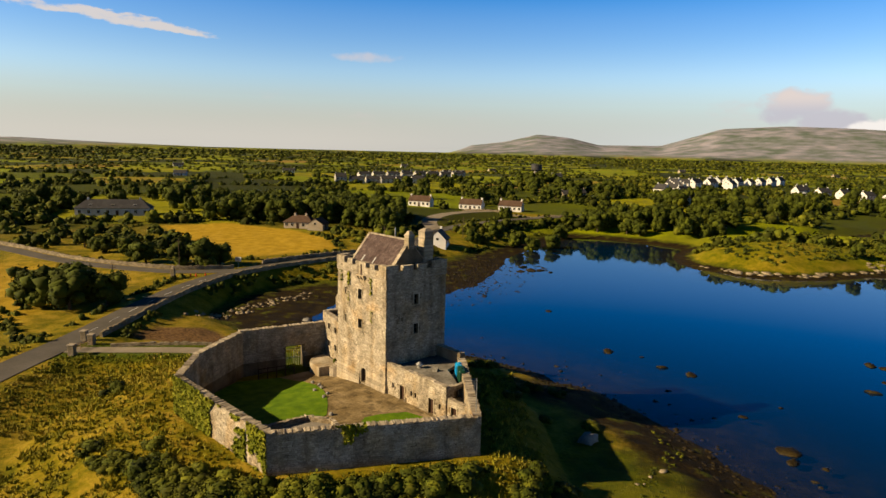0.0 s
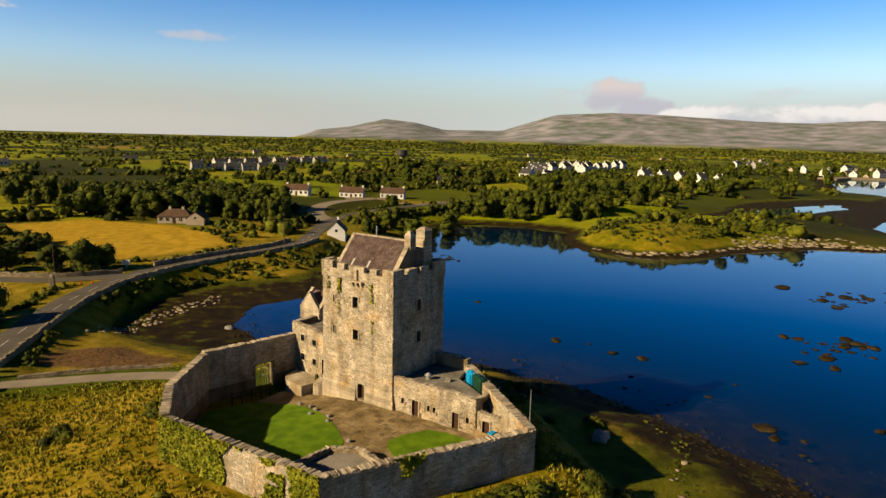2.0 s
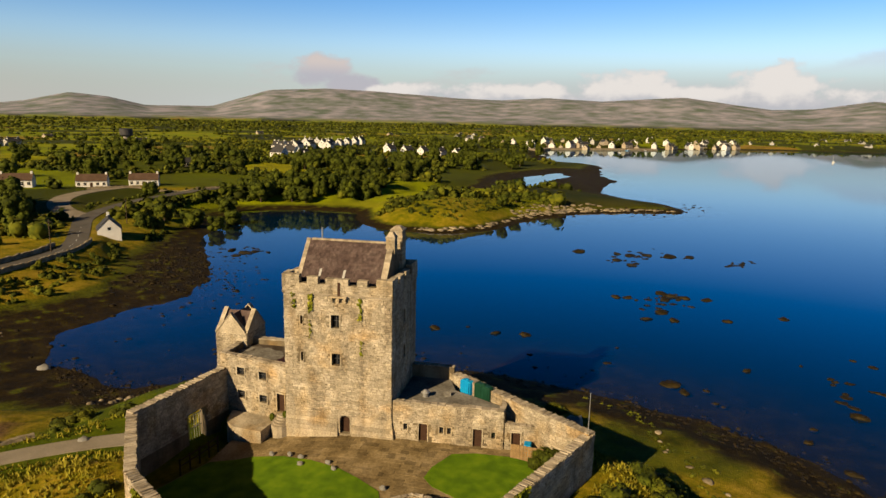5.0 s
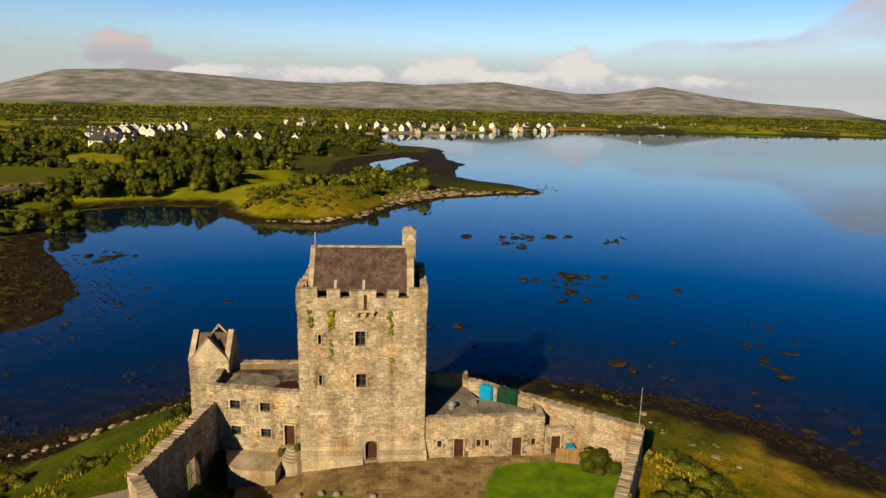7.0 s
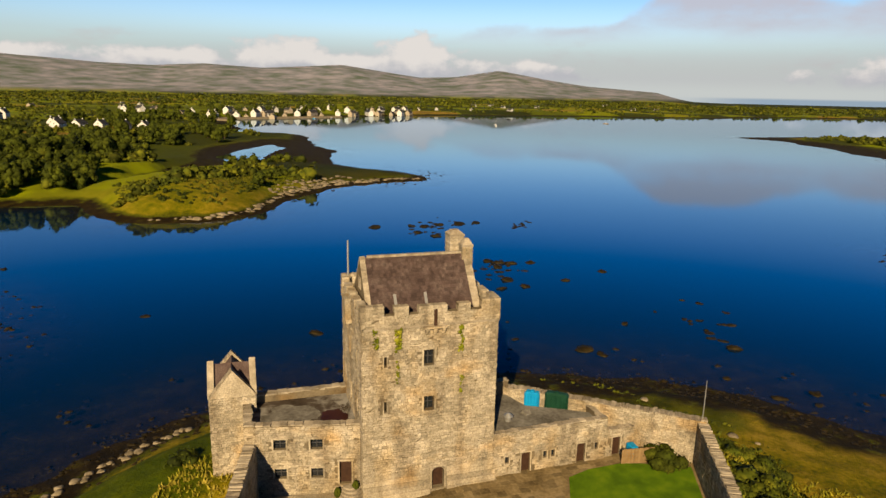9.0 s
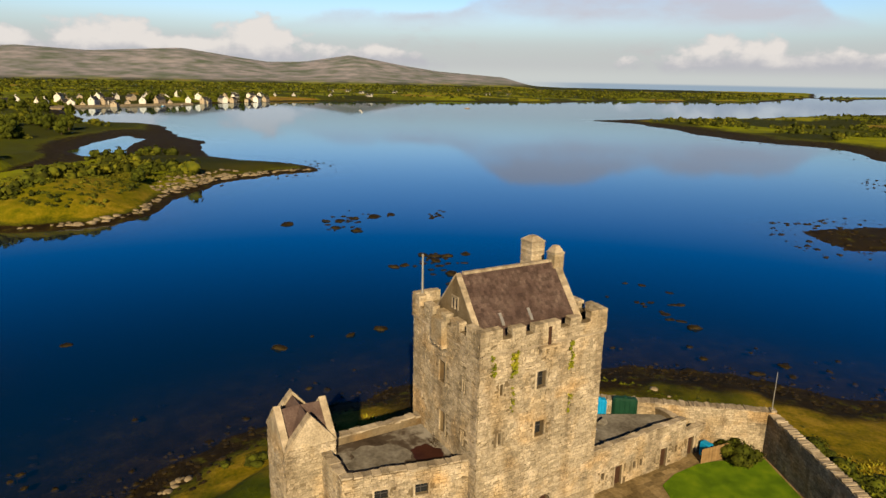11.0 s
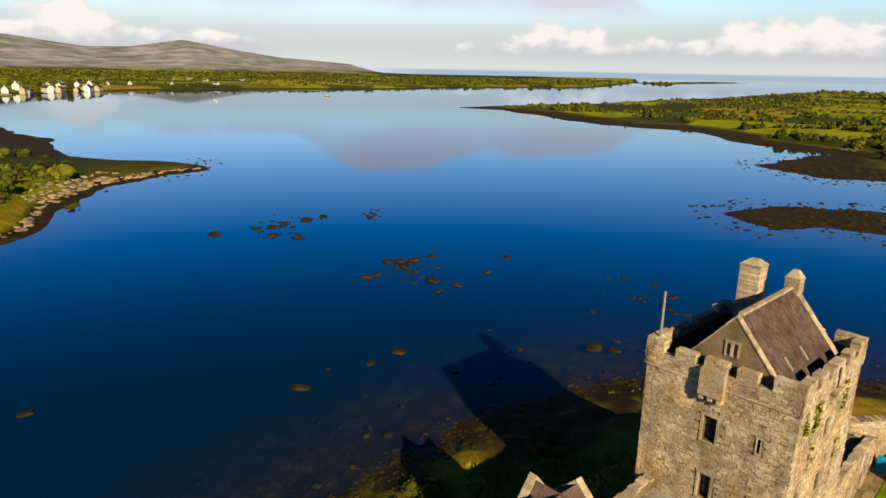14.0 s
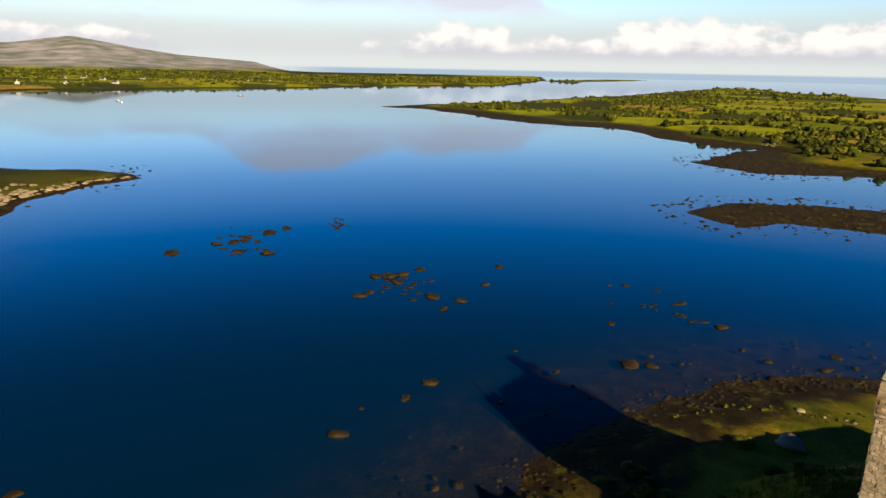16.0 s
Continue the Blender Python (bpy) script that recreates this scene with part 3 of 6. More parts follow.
    # limestone beds over green slopes, with the far haze's lilac-blue put into the colours
    hazy_lime = ramp(calc("ADD", calc("MULTIPLY", noisy(0.012, 9), 0.62), calc("MULTIPLY", beds.outputs["Fac"], 0.38)), [(0.38, (0.115, 0.15, 0.12)), (0.46, (0.175, 0.195, 0.20)), (0.53, (0.24, 0.245, 0.285)), (0.62, (0.34, 0.33, 0.385))])
    c = mix(attr("hills"), c, hazy_lime)
    sep = n.new("ShaderNodeSeparateXYZ")
    l.new(tc, sep.inputs[0])
    z = calc("ADD", sep.outputs[2], calc("MULTIPLY", calc("SUBTRACT", n2, 0.5), 0.9))
    weed = ramp(calc("ADD", calc("MULTIPLY", n2, 0.5), calc("MULTIPLY", n3, 0.5)), [(0.36, (0.007, 0.005, 0.0012)), (0.48, (0.017, 0.011, 0.003)), (0.57, (0.034, 0.023, 0.005)), (0.66, (0.056, 0.048, 0.007))])
    green = ramp(n3, [(0.35, (0.036, 0.046, 0.004)), (0.65, (0.11, 0.115, 0.009))])
    c = mix(calc("SUBTRACT", 1.0, band(z, 1.15, 1.9)), c, green)
    weed = mix(calc("MULTIPLY", band(n2, 0.57, 0.68), band(z, 0.15, 0.7)), weed, green)
    c = mix(calc("MAXIMUM", calc("SUBTRACT", 1.0, band(z, 0.8, 1.2)), attr("wrack")), c, weed)
    dim = n.new("ShaderNodeHueSaturation")
    dim.inputs["Value"].default_value, dim.inputs["Saturation"].default_value = 0.66, 1.05
    l.new(c, dim.inputs["Color"])
    l.new(dim.outputs[0], b.inputs["Base Color"])
    rough = n.new("ShaderNodeMapRange")
    l.new(z, rough.inputs[0])
    rough.inputs[1].default_value, rough.inputs[2].default_value, rough.inputs[3].default_value, rough.inputs[4].default_value = 0.2, 0.9, 0.8, 0.95
    l.new(rough.outputs[0], b.inputs["Roughness"])
    bp = n.new("ShaderNodeBump")
    bp.inputs["Strength"].default_value, bp.inputs["Distance"].default_value = 0.9, 0.35
    l.new(calc("ADD", tuft, calc("MULTIPLY", n4, 0.3)), bp.inputs["Height"])
    l.new(bp.outputs[0], b.inputs["Normal"])
    return m


ground.data.materials.append(ground_material())

wet = (GZ.ravel()[QUADS].min(1) < 0.25)
water = tagged(sheet("water", GX, GY, GZ * 0, QUADS[wet], {"depth": np.maximum(-GZ, 0)}), "calm deep blue tidal water of a bay", "water", kind="structure")
water.visible_shadow = False


def water_material():
    m = bpy.data.materials.new("calm_bay_water")
    m.use_nodes = True
    n, l = m.node_tree.nodes, m.node_tree.links
    b = n["Principled BSDF"]
    b.inputs["Base Color"].default_value = (0.0002, 0.0095, 0.032, 1)
    b.inputs["Specular IOR Level"].default_value = 0.0
    b.inputs["Roughness"].default_value = 0.5
    a = n.new("ShaderNodeAttribute")
    a.attribute_name = "depth"
    r = n.new("ShaderNodeMapRange")
    r.interpolation_type = "SMOOTHSTEP"
    l.new(a.outputs["Fac"], r.inputs[0])
    r.inputs[1].default_value, r.inputs[2].default_value, r.inputs[3].default_value, r.inputs[4].default_value = 0.0, 2.0, 0.42, 1.0
    l.new(r.outputs[0], b.inputs["Alpha"])
    tc = n.new("ShaderNodeTexCoord")
    t = n.new("ShaderNodeTexNoise")
    t.inputs["Scale"].default_value, t.inputs["Detail"].default_value = 0.35, 3
    l.new(tc.outputs["Object"], t.inputs["Vector"])
    bp = n.new("ShaderNodeBump")
    bp.inputs["Strength"].default_value, bp.inputs["Distance"].default_value = 0.05, 0.05
    l.new(t.outputs["Fac"], bp.inputs["Height"])
    gloss, weight, both = n.new("ShaderNodeBsdfGlossy"), n.new("ShaderNodeFresnel"), n.new("ShaderNodeMixShader")
    gloss.inputs["Color"].default_value = (0.72, 0.85, 0.98, 1)
    gloss.inputs["Roughness"].default_value = 0.035
    weight.inputs["IOR"].default_value = 1.44
    l.new(bp.outputs[0], gloss.inputs["Normal"])
    l.new(bp.outputs[0], weight.inputs["Normal"])
    l.new(weight.outputs[0], both.inputs[0])
    l.new(b.outputs[0], both.inputs[1])
    l.new(gloss.outputs[0], both.inputs[2])
    l.new(both.outputs[0], n["Material Output"].inputs["Surface"])
    return m


water.data.materials.append(water_material())


def level(x, y):
    return float(height(np.array([float(x)]), np.array([float(y)]))[0])


# ---- masonry ----
class Face:
    """An upright wall face: u runs along it from the corner, out away from it."""

    def __init__(self, corner, along, out, length):
        self.o, self.u, self.n, self.length = Vector((*corner, 0)), Vector((*along, 0)), Vector((*out, 0)), length

    def at(self, u, out, z):
        return self.o + self.u * u + self.n * out + Vector((0, 0, z))

    def block(self, bm, u0, u1, d0, d1, z0, z1, jitter=0.0, back=True):
        c = [(u, d, z) for z in (z0, z1) for d in (d0, d1) for u in (u0, u1)]
        v = [bm.verts.new(self.at(*[k + random.uniform(-jitter, jitter) for k in p])) for p in c]
        faces = [(0, 2, 3, 1), (4, 5, 7, 6), (1, 3, 7, 5), (3, 2, 6, 7), (2, 0, 4, 6)]
        for f in faces + ([(0, 1, 5, 4)] if back else []):
            bm.faces.new([v[i] for i in f])


def between(p, q):
    """A face from p to q in plan, looking to the right of that way."""
    d = Vector((q[0] - p[0], q[1] - p[1]))
    k = d.length
    d /= k
    return Face(p, (d.x, d.y), (d.y, -d.x), k)


def weld(bm):
    """Joins blocks that touch into one body with no faces inside."""
    bmesh.ops.remove_doubles(bm, verts=bm.verts, dist=0.001)
    bm.verts.index_update()
    seen = {}
    for f in bm.faces:
        seen.setdefault(frozenset(v.index for v in f.verts), []).append(f)
    bmesh.ops.delete(bm, geom=[f for same in seen.values() if len(same) > 1 for f in same], context="FACES")
    bmesh.ops.recalc_face_normals(bm, faces=bm.faces)


def masonry(parent, face, z0, z1, thick, holes=(), top=None, stones=True, proud=0.05, course=(0.15, 0.28), run=(0.24, 0.62), label="", ends=(0, 0), inner=False):
    """A thick wall with openings (u0, u1, z0, z1) cut right through, and rubble courses over its outer face."""
    us = sorted({0.0 - ends[0], face.length + ends[1], *[h[0] for h in holes], *[h[1] for h in holes]})
    zs = sorted({z0, z1, *[h[2] for h in holes], *[h[3] for h in holes]})
    bm = bmesh.new()
    for u0, u1 in zip(us, us[1:]):
        for a, b in zip(zs, zs[1:]):
            if not any(h[0] <= (u0 + u1) / 2 <= h[1] and h[2] <= (a + b) / 2 <= h[3] for h in holes):
                face.block(bm, u0, u1, -thick, 0, a, b)
    weld(bm)
    core = part("wall_core", bm, MORTAR, parent, label)
    if not stones:
        return core
    rear = Face(tuple(face.at(face.length, -thick, 0))[:2], tuple(-face.u)[:2], tuple(-face.n)[:2], face.length)
    ends = [max(e, 0) for e in ends]
    bm = bmesh.new()
    z = z0
    while z < z1 - 0.08:
        h = min(random.uniform(*course), z1 - z)
        u = -ends[0] - random.uniform(0, 0.4)
        while u < face.length + ends[1]:
            w = random.uniform(*run)
            a, b = max(u, -ends[0]), min(u + w, face.length + ends[1])
            if b - a > 0.1 and not any(h0 - 0.04 < b and a < h1 + 0.04 and k0 - 0.04 < z + h and z < k1 + 0.04 for h0, h1, k0, k1 in holes):
                face.block(bm, a + 0.014, b - 0.014, -0.02, random.uniform(0.2, 1.0) * proud, z + 0.012 - (random.random() < 0.12) * 0.1, z + h - 0.012, 0.022, back=False)
                if inner and z > 8.0:
                    rear.block(bm, face.length - b + 0.014, face.length - a - 0.014, -0.02, random.uniform(0.3, 1.0) * proud, z + 0.012, z + h - 0.012, 0.012, back=False)
            u += w
        z += h
    return tagged(part("stonework", bm, STONE, core), kind="stuff")


def opening(parent, face, u0, u1, z0, z1, kind="window", depth=0.32, surround=0.14, arch=False):
    """Frame stones, and a window or door set back in its opening."""
    bm = bmesh.new()
    face.block(bm, u0 - 0.002, u1 + 0.002, -depth - 0.06, -depth, z0, z1)
    ob = part("door_leaf" if kind == "door" else "window_pane", bm, DARKWOOD if kind == "door" else GLASS, parent)
    bm = bmesh.new()
    for a, b, c, d in ((u0 - surround, u0, z0, z1), (u1, u1 + surround, z0, z1), (u0 - surround - 0.05, u1 + surround + 0.05, z1, z1 + surround * 1.3)):
        face.block(bm, a, b, -0.05, 0.07, c, d, 0.006)
    if kind == "window":
        face.block(bm, u0 - surround, u1 + surround, -0.05, 0.10, z0 - 0.13, z0, 0.006)
    part("stone_surround", bm, STONE, ob)
    if kind == "window" and u1 - u0 > 0.6:
        bm = bmesh.new()
        m = (u0 + u1) / 2
        face.block(bm, m - 0.035, m + 0.035, -depth, -depth + 0.06, z0, z1)
        face.block(bm, u0, u1, -depth, -depth + 0.05, (z0 + z1) / 2 - 0.03, (z0 + z1) / 2 + 0.03)
        part("mullion", bm, GREYSLATE, ob)
    if arch:
        bm = bmesh.new()
        m, r = (u0 + u1) / 2, (u1 - u0) / 2
        for i in range(7):
            for side in (-1, 1):
                t0 = i / 7
                x = r * (1 - t0)
                zz = z1 - r * 1.1 + r * 1.1 * math.sqrt(max(0, 1 - (x / r) ** 2))
                face.block(bm, *sorted((m + side * x, m + side * r)), -0.3, 0.03, zz - 0.02, z1)
        part("arch_head", bm, COPING, ob)
    return ob


def coping(parent, face, z, thick, step_len=(0.12, 0.36), rise=(0.02, 0.15), ends=(0, 0), name="coping"):
    """Uneven stones along a wall's top."""
    bm = bmesh.new()
    u = -ends[0]
    while u < face.length + ends[1]:
        w = random.uniform(*step_len)
        face.block(bm, u + 0.01, min(u + w, face.length + ends[1]) - 0.01, -thick - random.uniform(-0.06, 0.06), random.uniform(-0.04, 0.07), z, z + random.uniform(*rise), 0.055)
        u += w
    return tagged(part(name, bm, COPING, parent), kind="stuff")


# ---- castle tower ----
YARD = 8.3
TX, TY, TOP = 10.0, 11.5, 24.25
tower = thing("castle_tower", CASTLE, "tall square limestone tower house with crenellated parapet", "castle")
t_front, t_left = Face((0, 0), (0, 1), (-1, 0), TY), Face((0, TY), (1, 0), (0, 1), TX)
t_right, t_back = Face((0, 0), (1, 0), (0, -1), TX), Face((TX, 0), (0, 1), (1, 0), TY)
front_holes = [(4.45, 5.55, YARD, YARD + 2.0), (5.5, 6.4, 19.7, 21.1), (5.45, 6.35, 15.7, 17.0), (9.45, 9.72, 19.9, 20.8), (9.45, 9.72, 15.9, 16.9)]
left_holes = [(4.7, 5.6, 19.2, 21.0), (4.6, 5.4, 15.0, 16.8), (1.9, 2.1, 19.8, 20.8), (1.9, 2.1, 15.6, 16.5)]
right_holes = [(4.5, 5.3, 19.5, 20.9), (4.5, 5.3, 15.5, 16.9), (2.0, 2.2, 17.5, 18.3)]
for f, holes, z0, ends in ((t_front, front_holes, 6.5, (0, 0)), (t_left, left_holes, 4.5, (-1.2, 0)), (t_right, right_holes, 6.5, (-1.2, 0)), (t_back, [], 4.5, (-1.2, -1.2))):
    masonry(tower, f, z0, 23.3, 1.2, holes, ends=ends)
for f, holes in ((t_front, front_holes), (t_left, left_holes), (t_right, right_holes)):
    for i, h in enumerate(holes):
        door = f is t_front and i == 0
        opening(tower, f, *h, kind="door" if door else "window", depth=0.45, surround=0.16 if h[1] - h[0] > 0.5 else 0.08, arch=door)

# battered foot, string course, parapet and merlons
bm = bmesh.new()
for f in (t_front, t_right):
    for k in range(5):
        for a, b in (((-0.28 + 0.05 * k, 4.25), (5.75, TY + 0.02)) if f is t_front else ((-0.28 + 0.05 * k, TX + 0.02),)):
            f.block(bm, a, b, -0.1, 0.30 - 0.06 * k, 6.5 if k == 0 else YARD + 0.45 * k - 0.3, YARD + 0.45 * k + 0.15, 0.012)
tagged(part("battered_foot", bm, STONE, tower), kind="stuff")
bm = bmesh.new()
for f in (t_front, t_left, t_right, t_back):
    f.block(bm, -0.12, f.length + 0.12, -0.2, 0.12, 23.12, 23.3)
part("string_course", bm, COPING, tower)
for f, gaps in ((t_front, [(1.6, 2.5), (3.6, 4.5), (6.9, 7.7), (8.9, 9.7)]), (t_left, [(1.7, 2.6), (3.9, 4.5), (6.0, 6.6), (8.0, 8.8)]), (t_right, [(1.8, 2.6), (4.3, 5.0), (6.6, 7.4)]), (t_back, [(2.0, 3.0), (5.2, 6.2), (8.4, 9.3)])):
    inset = 0.0 if f in (t_front, t_back) else -0.55
    masonry(tower, Face(tuple(f.at(0, 0.10, 0))[:2], tuple(f.u)[:2], tuple(f.n)[:2], f.length), 23.3, TOP, 0.6, ends=(inset + 0.1, inset + 0.1))
    cuts = [-0.1 - inset] + [g for gap in gaps for g in gap] + [f.length + 0.1 + inset]
    for i in range(0, len(cuts), 2):
        tall = 0.75 if i in (0, len(cuts) - 2) else 0.5
        bm = bmesh.new()
        u0, u1 = cuts[i], cuts[i + 1]
        z = TOP
        while z < TOP + tall:
            h = random.uniform(0.18, 0.26)
            u = u0
            while u < u1 - 0.05:
                w = random.uniform(0.35, 0.7)
                f.block(bm, u + 0.01, min(u + w, u1) - 0.01, -0.5, 0.10 + random.uniform(0, 0.05), z, z + h - 0.01, 0.012)
                u += w
            z += h
        core = bmesh.new()
        f.block(core, u0 + 0.02, u1 - 0.02, -0.47, 0.08, TOP - 0.02, z - 0.03)
        tagged(part("stonework", bm, STONE, part("merlon", core, MORTAR, tower)), kind="stuff")

# remains of the box over the door side, and the box on the north-west face
bm = bmesh.new()
for u0 in (4.7, 5.4, 6.1):
    t_front.block(bm, u0, u0 + 0.26, 0.0, 0.42, 22.75, 23.0, 0.015)
    t_front.block(bm, u0 + 0.02, u0 + 0.24, 0.0, 0.26, 22.5, 22.75, 0.015)
t_front.block(bm, 4.6, 6.5, 0.0, 0.5, 23.0, 23.16, 0.015)
tagged(part("broken_machicolation", bm, STONE, tower), kind="stuff")
bm = bmesh.new()
t_left.block(bm, 4.4, 6.0, 0.1, 0.6, 22.6, TOP + 0.2, 0.01)
for u0 in (4.45, 5.05, 5.65):
    t_left.block(bm, u0, u0 + 0.3, 0.0, 0.5, 22.25, 22.6, 0.01)
tagged(part("box_machicolation", bm, STONE, tower), kind="stuff")
# solid dark block on the parapet; its colour stands in for a slot's shade
part("slot_shade_block", boxes((-0.19, 0.0, 5.35, 5.62, 22.9, TOP + 0.3)), DARKWOOD, tower, "dark block coloured as the shade of a slot in the parapet")

part("wall_walk_floor", boxes((0.5, 9.5, 0.5, 11.0, 23.1, 23.45)), FELT, tower)

# cap house: gables, slated slopes, chimneys
RX, EAVE_X0, EAVE_X1, EAVE_Z, RIDGE_Z = 4.7, 1.25, 8.15, 23.75, 27.9
G0, G1 = 1.5, 10.75


def gable(y0, y1, holes=()):
    bm = bmesh.new()
    prof = [(EAVE_X0, 23.3), (EAVE_X1, 23.3), (EAVE_X1, EAVE_Z), (RX, RIDGE_Z), (EAVE_X0, EAVE_Z)]
    lo, hi = [bm.verts.new((x, y0, z)) for x, z in prof], [bm.verts.new((x, y1, z)) for x, z in prof]
    for i in range(5):
        bm.faces.new((lo[i], hi[i], hi[(i + 1) % 5], lo[(i + 1) % 5]))
    bm.faces.new(lo)
    bm.faces.new(hi[::-1])
    bmesh.ops.recalc_face_normals(bm, faces=bm.faces)
    g = part("gable_wall", bm, MORTAR, tower)
    bm = bmesh.new()
    for side, ex in ((-1, EAVE_X0), (1, EAVE_X1)):
        for k in range(16):
            a, b = k / 16, (k + 0.96) / 16
            x0, x1 = ex + (RX - ex) * a, ex + (RX - ex) * b
            z0, z1 = EAVE_Z + (RIDGE_Z - EAVE_Z) * a, EAVE_Z + (RIDGE_Z - EAVE_Z) * b
            v = [bm.verts.new((x, y, z + dz)) for dz in (-0.05, 0.10 + random.uniform(-0.03, 0.03)) for x, z in ((x0, z0), (x1, z1)) for y in (y0 - 0.05, y1 + 0.05)]
            for fc in ((0, 1, 3, 2), (4, 6, 7, 5), (0, 2, 6, 4), (1, 5, 7, 3), (0, 4, 5, 1), (2, 3, 7, 6)):
                bm.faces.new([v[i] for i in fc])
    bmesh.ops.recalc_face_normals(bm, faces=bm.faces)
    tagged(part("gable_coping", bm, COPING, g), kind="stuff")
    return g


g_south, g_north = gable(G0 - 0.35, G0 + 0.2), gable(G1 - 0.35, G1)
bm = boxes((4.35, 4.6, G1 - 0.05, G1 + 0.03, 25.3, 26.0), (4.8, 5.05, G1 - 0.05, G1 + 0.03, 25.3, 26.0))
part("window_pane", bm, GLASS, g_north)
part("stone_surround", boxes((4.22, 4.35, G1 - 0.02, G1 + 0.07, 25.2, 26.1), (4.6, 4.8, G1 - 0.02, G1 + 0.06, 25.2, 26.1), (5.05, 5.18, G1 - 0.02, G1 + 0.07, 25.2, 26.1), (4.2, 5.2, G1 - 0.02, G1 + 0.08, 26.1, 26.25)), COPING, g_north)


def slated(parent, p_low, p_high, q_low, q_high, material, length=0.32, width=0.25, thick=0.03, name="slating"):
    """Overlapping slates from the eave (p_low, q_low) to the ridge (p_high, q_high), over a deck."""
    p0, p1, q0, q1 = (Vector(v) for v in (p_low, p_high, q_low, q_high))
    n = (q0 - p0).cross(p1 - p0).normalized()
    n = n if n.z > 0 else -n
    bm = bmesh.new()
    v = [bm.verts.new(k) for k in (p0, q0, q1, p1)] + [bm.verts.new(k - n * 0.12) for k in (p0, q0, q1, p1)]
    for f in ((0, 1, 2, 3), (7, 6, 5, 4), (0, 4, 5, 1), (1, 5, 6, 2), (2, 6, 7, 3), (3, 7, 4, 0)):
        bm.faces.new([v[i] for i in f])
    bmesh.ops.recalc_face_normals(bm, faces=bm.faces)
    deck = part("roof_deck", bm, material, parent)
    verts, faces = [], []
    rows = max(2, int((p1 - p0).length / length))
    for r in range(rows):
        a, b = r / rows, (r + 1.06) / rows
        lo0, lo1 = p0.lerp(p1, a), q0.lerp(q1, a)
        hi0, hi1 = p0.lerp(p1, min(b, 1)), q0.lerp(q1, min(b, 1))
        cols = max(1, int((lo1 - lo0).length / width))
        off = 0.5 * (r % 2) / cols
        for c in range(cols + (r % 2)):
            s0, s1 = max(0, c / cols - off), min(1, (c + 0.97) / cols - off)
            if s1 <= s0:
                continue
            lift = thick + random.uniform(0, 0.012)
            k = len(verts)
            for base, s in ((lo0.lerp(lo1, s0), 1), (lo0.lerp(lo1, s1), 1), (hi0.lerp(hi1, s1), 0), (hi0.lerp(hi1, s0), 0)):
                verts.append(base + n * (lift * (1 if s else 0.35) + 0.004))
            verts += [lo0.lerp(lo1, s0) + n * 0.002, lo0.lerp(lo1, s1) + n * 0.002]
            faces += [(k, k + 1, k + 2, k + 3), (k + 4, k + 5, k + 1, k)]
    ob = from_arrays(name, verts, faces, material, deck)
    return tagged(ob, kind="stuff")


for ex in (EAVE_X0 - 0.1, EAVE_X1 + 0.1):
    zz = EAVE_Z - 0.08
    slated(tower, (ex, G0 + 0.2, zz), (RX, G0 + 0.2, RIDGE_Z), (ex, G1 - 0.35, zz), (RX, G1 - 0.35, RIDGE_Z), SLATE)
tagged(part("ridge_capping", boxes(*[(RX - 0.16, RX + 0.16, G0 + 0.2 + 0.5 * k, G0 + 0.68 + 0.5 * k, RIDGE_Z - 0.06, RIDGE_Z + 0.13) for k in range(17)]), COPING, tower), kind="stuff")
for y in (5.6, 8.2):
    bm = bmesh.new()
    for xa, xb in ((1.75, 2.35),):
        za, zb = EAVE_Z + (xa - EAVE_X0) * 1.2 + 0.1, EAVE_Z + (xb - EAVE_X0) * 1.2 + 0.1
        v = [bm.verts.new((x, yy, z + d)) for d in (0, 0.08) for x, z in ((xa, za), (xb, zb)) for yy in (y, y + 0.24)]
        for fc in ((0, 1, 3, 2), (4, 6, 7, 5), (0, 2, 6, 4), (1, 5, 7, 3), (0, 4, 5, 1), (2, 3, 7, 6)):
            bm.faces.new([v[i] for i in fc])
    part("roof_light", bm, STEEL, tower, "small pale skylight in the slates")


def chimney(x, y, wx, wy, z0, z1):
    bm = bmesh.new()
    z = z0
    while z < z1 - 0.62:
        h = random.uniform(0.2, 0.32)
        j = random.uniform(-0.015, 0.015)
        box(bm, x - wx / 2 + j, x + wx / 2 - j, y - wy / 2 - j, y + wy / 2 + j, z, z + h - 0.015, 0.012)
        z += h
    c = tagged(part("chimney", bm, STONE, tower), kind="stuff")
    bm = bmesh.new()
    box(bm, x - wx / 2 - 0.04, x + wx / 2 + 0.04, y - wy / 2 - 0.04, y + wy / 2 + 0.04, z - 0.12, z + 0.02)
    v = [bm.verts.new((x + sx * wx / 2, y + sy * wy / 2, z + 0.02)) for sx, sy in ((-1, -1), (1, -1), (1, 1), (-1, 1))]
    w = [bm.verts.new((x + sx * wx * 0.2, y + sy * wy * 0.2, z1)) for sx, sy in ((-1, -1), (1, -1), (1, 1), (-1, 1))]
    for i in range(4):
        bm.faces.new((v[i], v[(i + 1) % 4], w[(i + 1) % 4], w[i]))
    bm.faces.new(w)
    part("chimney_cap", bm, COPING, c)


chimney(7.6, 1.5, 1.5, 1.35, 23.3, 29.35)
chimney(4.7, 1.4, 1.0, 0.95, 26.8, 29.15)
flag = thing("flagpole", CASTLE @ pose(9.5, 11.0, TOP), "bare grey metal flagpole on the tower's corner", "flagpole")
bm = bmesh.new()
tube(bm, (0, 0, 0.0), (0, 0, 4.1), 0.11, 0.08)
part("pole", bm, STEEL, flag)
